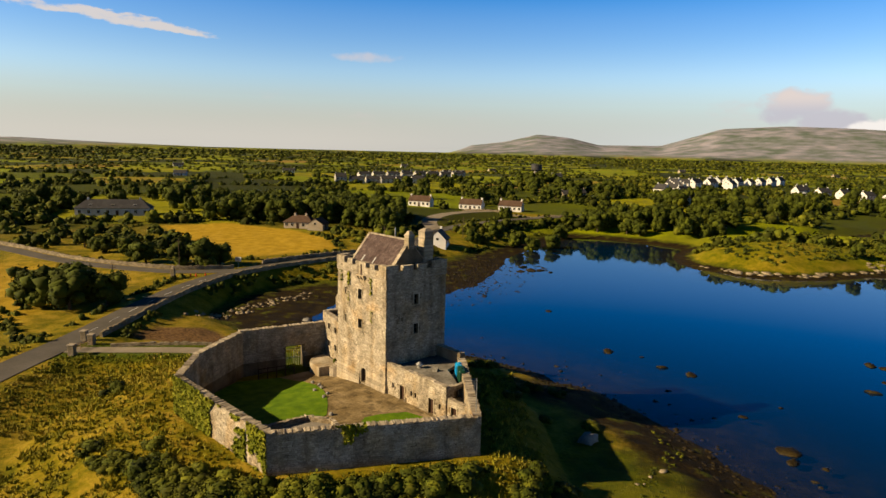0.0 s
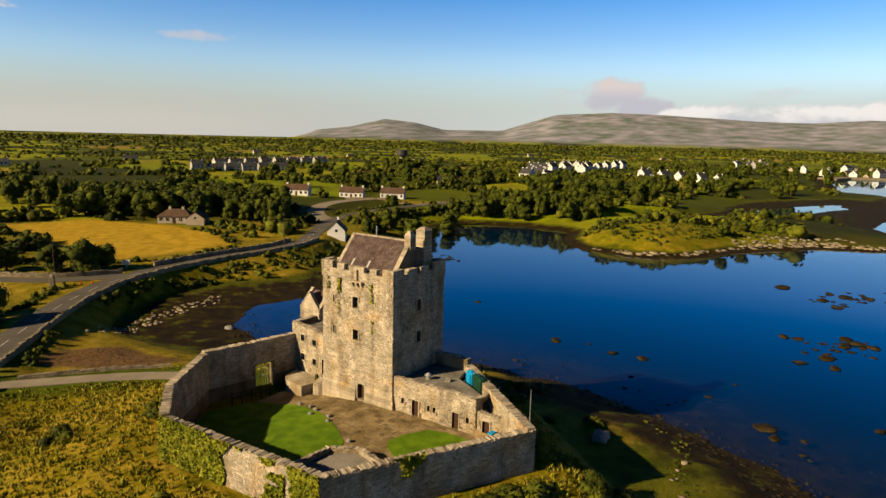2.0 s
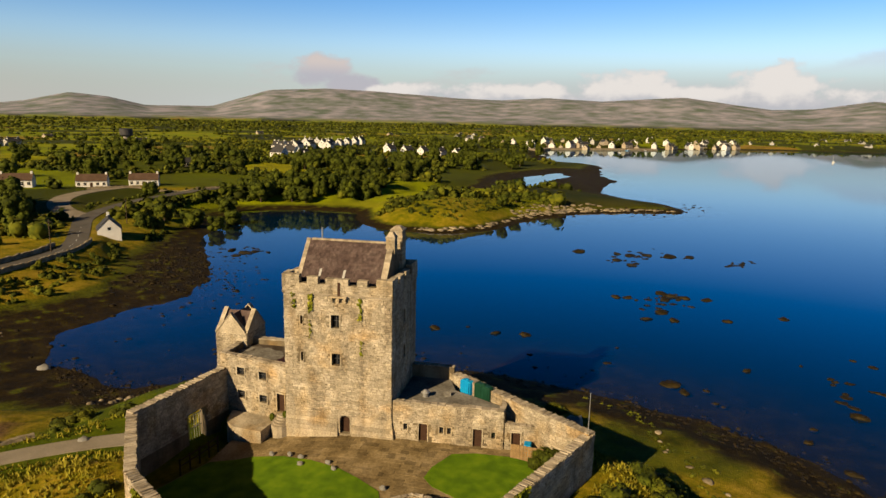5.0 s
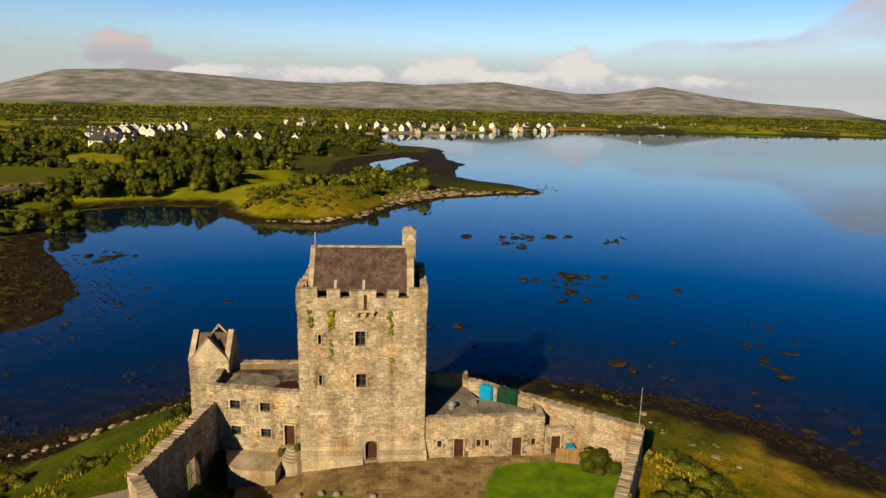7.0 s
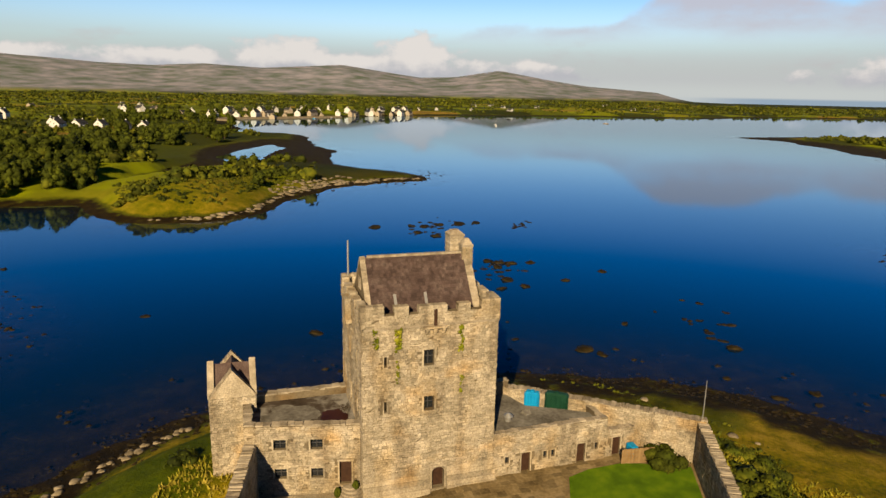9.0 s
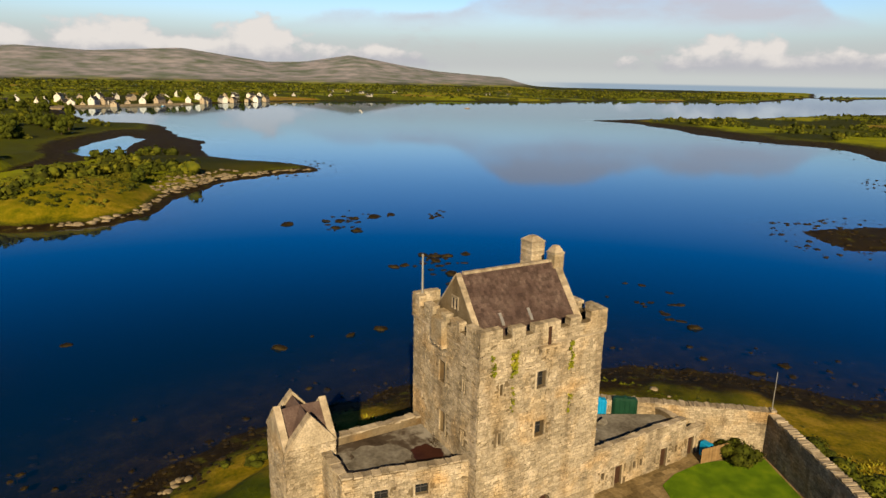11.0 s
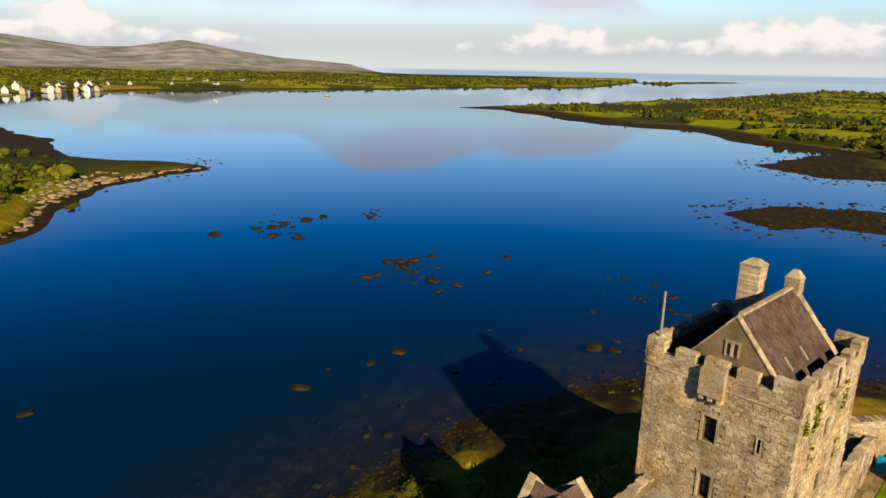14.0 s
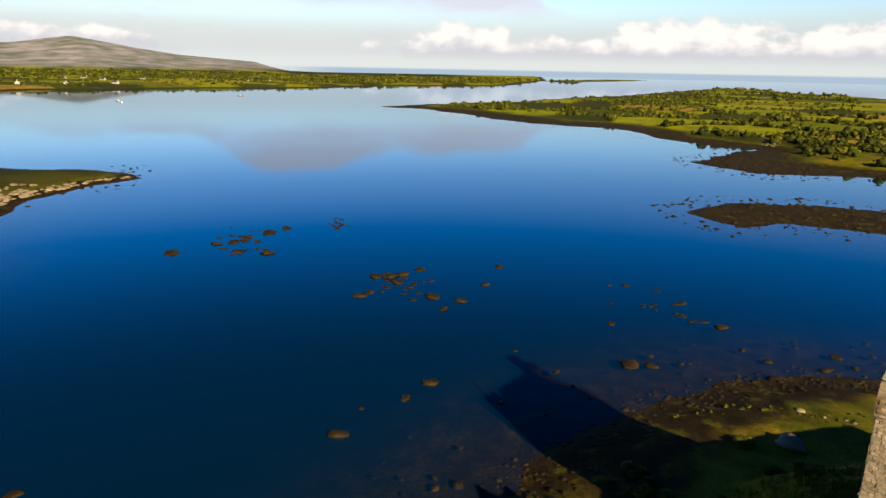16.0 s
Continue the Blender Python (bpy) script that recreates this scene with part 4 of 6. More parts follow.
part("pole_base", boxes((-0.25, 0.25, -0.25, 0.25, 0.0, 0.75)), COPING, flag)

# ---- hall wing beside the tower ----
wing = thing("hall_wing", CASTLE, "two-storey flat-roofed stone wing joined to the tower", "building")
w_front = between((3.0, 20.7), (1.0, 11.5))
w_front = Face((1.0, 11.5), ((2.0 / 9.415), (9.2 / 9.415)), (-9.2 / 9.415, 2.0 / 9.415), 9.415)
wing_holes = [(0.75, 1.75, YARD + 0.9, YARD + 3.0), (3.1, 4.1, 12.5, 13.4), (6.1, 7.1, 12.5, 13.4), (3.1, 4.1, 9.85, 10.75), (6.1, 7.1, 9.85, 10.75)]
masonry(wing, w_front, 6.0, 14.6, 0.7, wing_holes)
for i, h in enumerate(wing_holes):
    opening(wing, w_front, *h, kind="door" if i == 0 else "window", depth=0.3)
w_back = Face((9.2, 11.5), (0, 1), (1, 0), 9.0)
masonry(wing, w_back, 3.0, 14.6, 0.7)
w_side = Face((3.0, 20.7), (1, 0), (0, 1), 6.0)
masonry(wing, w_side, 4.0, 14.6, 0.7)
for f in (w_front, w_back, w_side):
    coping(wing, f, 14.6, 0.7, (0.5, 0.9), (0.10, 0.14))
bm = bmesh.new()
prism(bm, [(1.75, 11.5), (8.5, 11.5), (8.5, 20.0), (3.5, 20.0)], 13.4, 13.95)
part("flat_roof", bm, FELT, wing, "stained grey felt flat roof")


def stain(cx_, cy_, rx, ry, z, material, name, label, seed):
    """A thin patch with a frayed edge lying on the flat roof."""
    edge_pts = []
    for i in range(44):
        t = 2 * math.pi * i / 44
        k = 1 + 0.34 * noise.noise(Vector((math.cos(t) * 1.3, math.sin(t) * 1.3, seed))) + 0.16 * noise.noise(Vector((math.cos(t) * 4, math.sin(t) * 4, seed + 5)))
        edge_pts.append((cx_ + rx * k * math.cos(t), cy_ + ry * k * math.sin(t)))
    bm = bmesh.new()
    prism(bm, edge_pts, z - 0.03, z)
    bmesh.ops.recalc_face_normals(bm, faces=bm.faces)
    return part(name, bm, material, wing, label)


stain(5.5, 16.6, 1.9, 2.4, 13.957, PALEFELT, "bleached_patch", "pale dried-out patch on the felt", 2.0)
stain(4.2, 13.3, 1.35, 1.25, 13.964, RUST, "rusty_puddle", "dark red damp patch on the roof", 7.0)
bm = bmesh.new()
tw = random.Random(17)
for k in range(46):
    p = Vector((5.2 + tw.gauss(0, 0.35), 12.1 + tw.gauss(0, 0.22), 13.98 + tw.uniform(0, 0.3)))
    q = p + Vector((tw.gauss(0, 0.4), tw.gauss(0, 0.3), tw.gauss(0, 0.12)))
    q.z = max(q.z, 13.98)
    tube(bm, p, q, 0.02, 0.012, 4)
nest = tagged(new("twig_heap"), "heap of dead twigs lying on the wing's roof", "twigs")
nest.matrix_world = CASTLE
part("twigs", bm, BARK, nest)

# ---- gabled turret at the wing's end ----
turret = thing("gabled_turret", CASTLE, "small square stone turret with four crow gables", "turret")
QX0, QX1, QY0, QY1, QE, QA = 7.0, 11.7, 19.6, 23.5, 15.5, 17.9
for f in (Face((QX0, QY0), (0, 1), (-1, 0), QY1 - QY0), Face((QX0, QY1), (1, 0), (0, 1), QX1 - QX0), Face((QX0, QY0), (1, 0), (0, -1), QX1 - QX0), Face((QX1, QY0), (0, 1), (1, 0), QY1 - QY0)):
    masonry(turret, f, 3.0, QE, 0.5, ends=(0, 0) if abs(f.n.x) > 0.5 else (-0.5, -0.5))
    wid = f.length
    bm = bmesh.new()
    a = [f.at(0, 0.03, QE), f.at(wid, 0.03, QE), f.at(wid / 2, 0.03, QA), f.at(0, -0.4, QE), f.at(wid, -0.4, QE), f.at(wid / 2, -0.4, QA)]
    v = [bm.verts.new(p) for p in a]
    for fc in ((0, 1, 2), (5, 4, 3), (0, 3, 4, 1), (1, 4, 5, 2), (2, 5, 3, 0)):
        bm.faces.new([v[i] for i in fc])
    bmesh.ops.recalc_face_normals(bm, faces=bm.faces)
    g = part("gable_wall", bm, STONE, turret)
    bm = bmesh.new()
    for side in (0, 1):
        for k in range(9):
            s0, s1 = k / 9, (k + 0.95) / 9
            pts = []
            for sx in (s0, s1):
                u = wid / 2 * sx if side == 0 else wid - wid / 2 * sx
                pts.append((u, QE + (QA - QE) * sx))
            (ua, za), (ub, zb) = pts
            vv = [bm.verts.new(f.at(u, d, z + dz)) for dz in (-0.02, 0.16) for u, z in ((ua, za), (ub, zb)) for d in (-0.45, 0.09)]
            for fc in ((0, 1, 3, 2), (4, 6, 7, 5), (0, 2, 6, 4), (1, 5, 7, 3), (0, 4, 5, 1), (2, 3, 7, 6)):
                bm.faces.new([vv[i] for i in fc])
    bmesh.ops.recalc_face_normals(bm, faces=bm.faces)
    tagged(part("gable_coping", bm, COPING, g), kind="stuff")
cx, cy = (QX0 + QX1) / 2, (QY0 + QY1) / 2
bm = bmesh.new()
apex = bm.verts.new((cx, cy, QA - 0.15))
rim = [bm.verts.new(p) for p in ((QX0 + .3, QY0 + .3, QE), (cx, QY0 + .3, QA - .2), (QX1 - .3, QY0 + .3, QE), (QX1 - .3, cy, QA - .2), (QX1 - .3, QY1 - .3, QE), (cx, QY1 - .3, QA - .2), (QX0 + .3, QY1 - .3, QE), (QX0 + .3, cy, QA - .2))]
for i in range(8):
    bm.faces.new((apex, rim[i], rim[(i + 1) % 8]))
bmesh.ops.recalc_face_normals(bm, faces=bm.faces)
part("slate_roof", bm, SLATE, turret)

# ---- low range ----
rng_b = thing("low_range", CASTLE, "single-storey stone range with a flat felt roof", "building")
r_front = between((0.2, 0.0), (0.5, -11.5))
r_front = Face((0.2, -0.1), (0.02, -0.9998), (-0.9998, -0.02), 11.4)
range_holes = [(2.75, 3.65, YARD, YARD + 1.95), (8.35, 9.25, YARD, YARD + 1.95), (1.15, 1.55, 9.4, 10.1), (4.9, 5.3, 9.4, 10.1), (5.7, 6.1, 9.4, 10.1), (10.2, 10.6, 9.4, 10.1)]
masonry(rng_b, r_front, 6.5, 12.35, 0.6, range_holes)
for i, h in enumerate(range_holes):
    opening(rng_b, r_front, *h, kind="door" if i < 2 else "window", depth=0.22, surround=0.1)
coping(rng_b, r_front, 12.35, 0.6, (0.5, 0.9), (0.10, 0.14))
r_end = Face((0.45, -11.5), (1, 0), (0, -1), 5.0)
masonry(rng_b, r_end, 6.5, 12.2, 0.5, [(1.4, 2.5, 10.6, 11.7)])
coping(rng_b, r_end, 12.2, 0.5, (0.5, 0.9), (0.08, 0.12))
bm = bmesh.new()
prism(bm, [(0.8, -11.0), (2.9, -11.0), (4.4, -8.4), (5.8, -5.6), (8.6, -4.6), (9.0, -0.1), (0.8, -0.1)], 11.4, 11.8)
part("flat_roof", bm, PALEFELT, rng_b, "weathered grey felt roof")
part("inner_block", boxes((0.9, 2.8, -10.9, -0.1, 8.0, 11.4)), MORTAR, rng_b)
vent = thing("roof_vent", CASTLE @ pose(3.4, -2.8, 11.75), "round galvanised metal roof vent", "vent")
bm = bmesh.new()
tube(bm, (0, 0, 0), (0, 0, 0.55), 0.3, 0.3, 12)
part("vent_pipe", bm, STEEL, vent)
bm = bmesh.new()
tube(bm, (0, 0, 0.55), (0, 0, 0.85), 0.5, 0.15, 12)
part("vent_cowl", bm, STEEL, vent)
low = thing("yard_store", CASTLE, "roofless low stone store at the end of the range", "building")
s_front = Face((0.6, -11.6), (0.02, -0.9998), (-0.9998, -0.02), 3.4)
masonry(low, s_front, 6.5, 11.0, 0.5, [(0.7, 1.6, YARD, YARD + 1.9)])
opening(low, s_front, 0.7, 1.6, YARD, YARD + 1.9, kind="door", depth=0.22, surround=0.1)
coping(low, s_front, 11.0, 0.5)
fence = thing("board_fence", CASTLE @ pose(-1.0, -12.4, YARD, 0, 0, -97), "pale vertical timber boards of a yard screen", "fence")
for k in range(19):
    part("board", boxes((0.17 * k, 0.17 * k + 0.15, 0, 0.03, 0, 1.5 + 0.02 * (k % 3))), PALEWOOD, fence)
part("rail", boxes((0, 3.2, 0.03, 0.08, 0.4, 0.5)), PALEWOOD, fence)
part("rail", boxes((0, 3.2, 0.03, 0.08, 1.1, 1.2)), PALEWOOD, fence)


def tank(x, y, z, wide, tall, mat, label):
    """An upright plastic tank with rounded edges and ribs."""
    e = thing("storage_tank", CASTLE @ pose(x, y, z, 0, 0, 52.6), label, "tank")
    part("tank_shell", boxes((-wide / 2, wide / 2, -0.45, 0.45, 0.0, tall), bevel=0.18), mat, e)
    for k in range(5):
        u = -wide / 2 + wide * (k + 0.5) / 5
        part("rib", boxes((u - 0.06, u + 0.06, -0.49, 0.49, 0.12, tall - 0.1), bevel=0.03), mat, e)
    bm = bmesh.new()
    tube(bm, (0, 0, tall - 0.02), (0, 0, tall + 0.12), 0.2, 0.18, 12)
    part("filler_cap", bm, mat, e)


tank(5.35, -8.75, 10.95, 2.3, 2.05, GREENTANK, "dark green ribbed plastic oil tank behind the range")
tank(6.75, -6.75, 10.95, 1.5, 1.8, BLUE, "bright blue ribbed plastic tank behind the range")
hatch = thing("roof_hatch", CASTLE @ pose(4.3, -5.0, 11.8, 0, 0, 20), "small white gabled roof hatch", "hatch")
bm = bmesh.new()
v = [bm.verts.new(p) for p in ((-0.4, -0.35, 0), (0.4, -0.35, 0), (0.4, 0.35, 0), (-0.4, 0.35, 0), (0, -0.35, 0.5), (0, 0.35, 0.5))]
for f in ((0, 1, 4), (2, 3, 5), (1, 2, 5, 4), (3, 0, 4, 5), (3, 2, 1, 0)):
    bm.faces.new([v[i] for i in f])
part("hatch_body", bm, PALEFELT, hatch)
part("hatch_opening", boxes((-0.18, 0.18, -0.38, -0.352, 0.04, 0.26)), GLASS, hatch)
barrel = thing("blue_tub", CASTLE @ pose(-0.2, -14.0, YARD + 1.05), "bright blue plastic tub lid behind the boards", "tub")
part("tub_shell", boxes((-0.5, 0.5, -0.35, 0.35, -1.2, 0.3), bevel=0.06), BLUE, barrel)

# ---- bawn wall ----
bawn = thing("bawn_wall", CASTLE, "thick ivy-grown limestone courtyard wall with ragged top", "wall")
tops = {0: (12.4, 6.0), 1: (12.6, 5.5), 5: (13.0, 3.5), 6: (12.9, 3.5), 7: (12.7, 4.0), 8: (12.4, 4.5)}
for i, (top, foot) in tops.items():
    p, q = BAWN[i], BAWN[(i + 1) % len(BAWN)]
    f = between(p, q)
    holes = [(3.6, 6.2, 5.0, 9.9)] if i == 5 else []
    masonry(bawn, f, foot, top, 0.9, holes, inner=True)
    coping(bawn, f, top, 0.9)
f = Face((9.4, -4.9), (0, 1), (1, 0), 5.0)
masonry(bawn, f, 4.0, 13.2, 0.8)
coping(bawn, f, 13.2, 0.8)



def yard_drop(y):
    """How far the yard falls away towards its gate."""
    return 0.12 * min(max(y - 3.0, 0.0), 11.5)


def lay_sloping(bm):
    for y in (3.0, 5, 7, 9, 11, 13, 14.5):
        bmesh.ops.bisect_plane(bm, geom=bm.verts[:] + bm.edges[:] + bm.faces[:], plane_co=(0, y, 0), plane_no=(0, 1, 0))
    for v in bm.verts:
        v.co.z -= yard_drop(v.co.y)


yard = thing("courtyard", CASTLE, "earthy flagged courtyard between two mown lawns", "courtyard", kind="structure")
bm = bmesh.new()
prism(bm, [(-21.0, -9.9), (-2.6, -19.0), (0.6, -14.5), (0.4, -0.2), (0.2, 11.6), (1.4, 14.0), (1.0, 17.0), (-6.5, 17.0), (-12, 19.0), (-18.2, 15.6), (-22.3, 10.0)], 7.2, YARD)
lay_sloping(bm)
part("paving", bm, PAVING, yard)
bm = bmesh.new()
fx = -11.0
fr = random.Random(3)
while fx < 0.2:
    d = fr.uniform(0.45, 0.85)
    fy = -14.0
    while fy < 13.5:
        w = fr.uniform(0.5, 1.2)
        if fr.random() < 0.85:
            box(bm, fx + 0.02, fx + d - 0.02, fy + 0.02, fy + w - 0.02, YARD - 0.1, YARD + fr.uniform(0.004, 0.03), 0.012)
        fy += w
    fx += d
for v in bm.verts:
    v.co.z -= yard_drop(v.co.y)
tagged(part("flagstones", bm, PAVING, yard), kind="stuff")
for outline in ([(-6.5, 16.8), (-4.8, 13), (-4.6, 9.9), (-5.3, 6.6), (-6.6, 3.6), (-8.0, 1.0), (-9.7, -1.6), (-11.2, -2.2), (-12.9, -1.6), (-20.8, -1.6), (-22.0, 9.8), (-18.0, 15.4), (-12, 18.8)],
                [(-7.8, -6.0), (-6.6, -5.0), (-4.6, -5.3), (-1.7, -6.7), (-1.0, -9.0), (-0.9, -12.3), (-1.4, -14.2), (-3.2, -18.4), (-11.0, -14.6), (-9.8, -9.5)]):
    bm = bmesh.new()
    prism(bm, outline[::-1] if outline[0][0] > -7 else outline[::-1], YARD - 0.5, YARD + 0.06)
    bmesh.ops.recalc_face_normals(bm, faces=bm.faces)
    lay_sloping(bm)
    part("lawn", bm, LAWN, yard, "short bright green lawn")
for x, y in ((-4.3, 11.2), (-4.4, 9.2), (-4.9, 7.8), (-5.9, 4.6), (-6.2, 7.3), (-7.0, 3.6), (-9.3, -1.9)):
    st = thing("edging_stone", CASTLE @ pose(x, y, YARD + 0.02 - yard_drop(y), 0, 0, random.uniform(0, 90)), "small pale stone at the edge of the lawn", "stone", "edging stones")
    bm = bmesh.new()
    bmesh.ops.create_icosphere(bm, subdivisions=2, radius=0.28)
    for v in bm.verts:
        v.co = Vector((v.co.x * 1.3, v.co.y * 0.9, v.co.z * 0.8 + 0.12)) * (1 + 0.25 * noise.noise(v.co * 4 + Vector((x, y, 0))))
    part("stone_body", bm, BOULDER, st)
ledge = thing("stone_platform", CASTLE, "low stone platform with steps before the wing's door", "platform")
bm = bmesh.new()
prism(bm, [(-1.9, 13.6), (1.3, 13.2), (2.2, 19.0), (-0.6, 18.2), (-1.6, 16.8)][::-1], 6.0, YARD + 0.1)
bmesh.ops.recalc_face_normals(bm, faces=bm.faces)
part("platform_body", bm, STONE, ledge)
for k in range(5):
    bm = bmesh.new()
    prism(bm, [(1.1 + math.cos(a) * (1.9 - 0.3 * k), 12.3 + math.sin(a) * (1.3 - 0.14 * k)) for a in [math.pi / 2 + math.pi * i / 8 for i in range(9)]], 6.4, YARD + 0.18 * (k + 1))
    bmesh.ops.recalc_face_normals(bm, faces=bm.faces)
    part("step", bm, COPING, ledge)
for y in (12.0, 13.5):
    pot = thing("clipped_shrub", CASTLE @ pose(0.7, y, YARD + 0.1 if y > 13.2 else YARD + 0.5), "small clipped green shrub by the door", "shrub", "door shrubs")
    bm = bmesh.new()
    bmesh.ops.create_icosphere(bm, subdivisions=3, radius=0.3)
    for v in bm.verts:
        v.co = Vector((v.co.x, v.co.y, v.co.z * 1.6 + 0.4)) * (1 + 0.2 * noise.noise(v.co * 9))
    part("foliage", bm, LEAVES, pot)
terr = thing("walled_terrace", CASTLE, "concrete terrace with low rubble walls in the yard corner", "terrace")
T_OUT = [(-18.2, -2.6), (-13.0, -2.8), (-11.3, -5.2), (-12.4, -9.6), (-12.8, -14.0), (-20.6, -10.2)]
bm = bmesh.new()
prism(bm, T_OUT[::-1], 7.5, YARD + 0.55)
bmesh.ops.recalc_face_normals(bm, faces=bm.faces)
part("slab", bm, CONCRETE, terr)
for p, q in zip(T_OUT[:3], T_OUT[1:4]):
    f = between(p, q)
    masonry(terr, f, 7.5, YARD + 1.05, 0.4)
    coping(terr, f, YARD + 1.05, 0.4, (0.3, 0.5), (0.06, 0.14))
gate = thing("iron_gate", CASTLE @ pose(-2.0, 21.35, 6.4, 0, 0, 169), "pale metal gate standing half open in the wall", "gate")
for k in range(8):
    bm = bmesh.new()
    tube(bm, (-1.25 + 0.35 * k, 0, 0), (-1.25 + 0.35 * k, 0, 3.0), 0.035, 0.035, 6)
    part("bar", bm, STEEL, gate)
for z in (0.15, 1.5, 2.9):
    part("rail", boxes((-1.3, 1.25, -0.03, 0.03, z, z + 0.07)), STEEL, gate)
store_deck = thing("tank_plinth", CASTLE, "raised concrete plinth behind the range", "plinth")
bm = bmesh.new()
prism(bm, [(2.9, -11.0), (4.5, -8.4), (5.9, -5.5), (8.6, -4.8), (8.3, -6.0), (3.4, -12.3)][::-1], 8.0, 10.95)
bmesh.ops.recalc_face_normals(bm, faces=bm.faces)
part("plinth_body", bm, CONCRETE, store_deck)
pole = thing("thin_mast", CASTLE @ pose(-2.5, -19.6, 12.5), "thin grey metal mast fixed to the courtyard wall", "mast")
bm = bmesh.new()
tube(bm, (0, 0, -0.3), (0, 0, 4.0), 0.05, 0.035, 6)
part("mast_pole", bm, STEEL, pole)


# ---- foliage ----
def ico(level):
    bm = bmesh.new()
    bmesh.ops.create_icosphere(bm, subdivisions=level, radius=1)
    v = np.array([p.co[:] for p in bm.verts])
    f = np.array([[p.index for p in q.verts] for q in bm.faces])
    bm.free()
    return v, f


ICO1, ICO2 = ico(1), ico(2)


def clump_mesh(r, lumps, leaves, leaf, tall=1.0, core=ICO1, dome=False, lump=1.0, low=-0.5):
    """Foliage about one metre across: overlapping rough lumps with loose leaf sprays over them. Points and triangles."""
    pts, tris, base = [], [], 0
    centres = []
    for k in range(lumps):
        a, e = r.uniform(0, 6.283), r.uniform(low if not dome else 0.05, 1.0)
        d = r.uniform(0.15, 0.62) if k else 0.0
        c = np.array([math.cos(a) * d, math.sin(a) * d, (e * 0.55) * tall if k else 0.1])
        s = lump * r.uniform(0.30, 0.46) * np.array([1, 1, r.uniform(0.75, 1.05) * (0.6 + 0.4 * tall)])
        v = core[0] * s * (1 + r.uniform(-0.28, 0.28, (len(core[0]), 1))) + c
        pts.append(v)
        tris.append(core[1] + base)
        base += len(v)
        centres.append((c, s))
    for k in range(leaves):
        c, s = centres[r.integers(len(centres))]
        n = r.normal(size=3)
        n /= np.linalg.norm(n)
        p = c + n * s * r.uniform(0.90, 1.36)
        t = np.cross(n, r.normal(size=3))
        t /= np.linalg.norm(t)
        b = np.cross(n, t) + n * r.uniform(-0.7, 0.7)
        w = leaf * r.uniform(0.6, 1.4)
        pts.append(np.array([p - t * w, p + b * w * 0.8, p + t * w, p - b * w * 0.8]))
        tris.append(np.array([[0, 1, 2], [0, 2, 3]]) + base)
        base += 4
    v = np.concatenate(pts)
    return v, np.concatenate(tris)


def tri_mesh(name, v, f, material):
    me = bpy.data.meshes.new(name)
    me.vertices.add(len(v))
    me.vertices.foreach_set("co", v.astype(np.float32).ravel())
    me.loops.add(f.size)
    me.loops.foreach_set("vertex_index", f.astype(np.int32).ravel())
    me.polygons.add(len(f))
    me.polygons.foreach_set("loop_start", np.arange(0, f.size, 3, dtype=np.int32))
    me.update(calc_edges=True)
    me.materials.append(material)
    return me


def mass(name, forms, places, material, label, category, kind="stuff"):
    """Many plants as one mesh. places: x, y, z, radius, height."""
    r = np.random.default_rng(len(places) + 3)
    pv, pf, base = [], [], 0
    for x, y, z, rad, tall in places:
        v, f = forms[r.integers(len(forms))]
        a = r.uniform(0, 6.283)
        c, s = math.cos(a), math.sin(a)
        w = np.stack([(v[:, 0] * c - v[:, 1] * s) * rad + x, (v[:, 0] * s + v[:, 1] * c) * rad + y, v[:, 2] * tall + z], 1)
        pv.append(w)
        pf.append(f + base)
        base += len(v)
    if not pv:
        return None
    return tagged(new(name, tri_mesh(name, np.concatenate(pv), np.concatenate(pf), material)), label, category, kind=kind)


frng = np.random.default_rng(11)
SHRUB_NEAR = [clump_mesh(frng, 9, 720, 0.055, 0.9, dome=True) for _ in range(4)]
SHRUB_MID = [clump_mesh(frng, 3, 40, 0.16, 0.9, dome=True) for _ in range(5)]
SHRUB_FAR = [clump_mesh(frng, 1, 9, 0.26, 0.8, dome=True) for _ in range(5)]
CROWNS = [clump_mesh(frng, 26, 900, 0.062, 1.0, lump=0.80, low=-0.8) for _ in range(6)]


def trunk_mesh(seed):
    r = random.Random(seed)
    bm = bmesh.new()
    tube(bm, (0, 0, -0.06), (0.01, 0, 0.42), 0.045, 0.028, 7)
    for k in range(5):
        a = k * 1.26 + r.uniform(-0.3, 0.3)
        z = r.uniform(0.22, 0.42)
        tube(bm, (0, 0, z), (math.cos(a) * 0.26, math.sin(a) * 0.26, z + r.uniform(0.2, 0.34)), 0.02, 0.008, 5)
    me = bpy.data.meshes.new("trunk")
    bm.to_mesh(me)
    bm.free()
    me.materials.append(BARK)
    return me


TREES = []
for k in range(6):
    v, f = CROWNS[k]
    v = v * np.array([0.62, 0.62, 0.62]) + np.array([0, 0, 0.46])
    TREES.append((trunk_mesh(k), tri_mesh("crown", v, f, LEAVES)))


def tree(x, y, tall, wide, k, label, group):
    z = level(x, y)
    e = new("tree")
    e.matrix_world = pose(x, y, z - 0.1, 0, 0, (x * 37 + y * 91) % 360) @ Matrix.Diagonal((wide, wide, tall, 1))
    tagged(e, label, "tree", group)
    for name, me in zip(("trunk", "crown"), TREES[k % 6]):
        o = new(name, me)
        o.parent = e
    return e


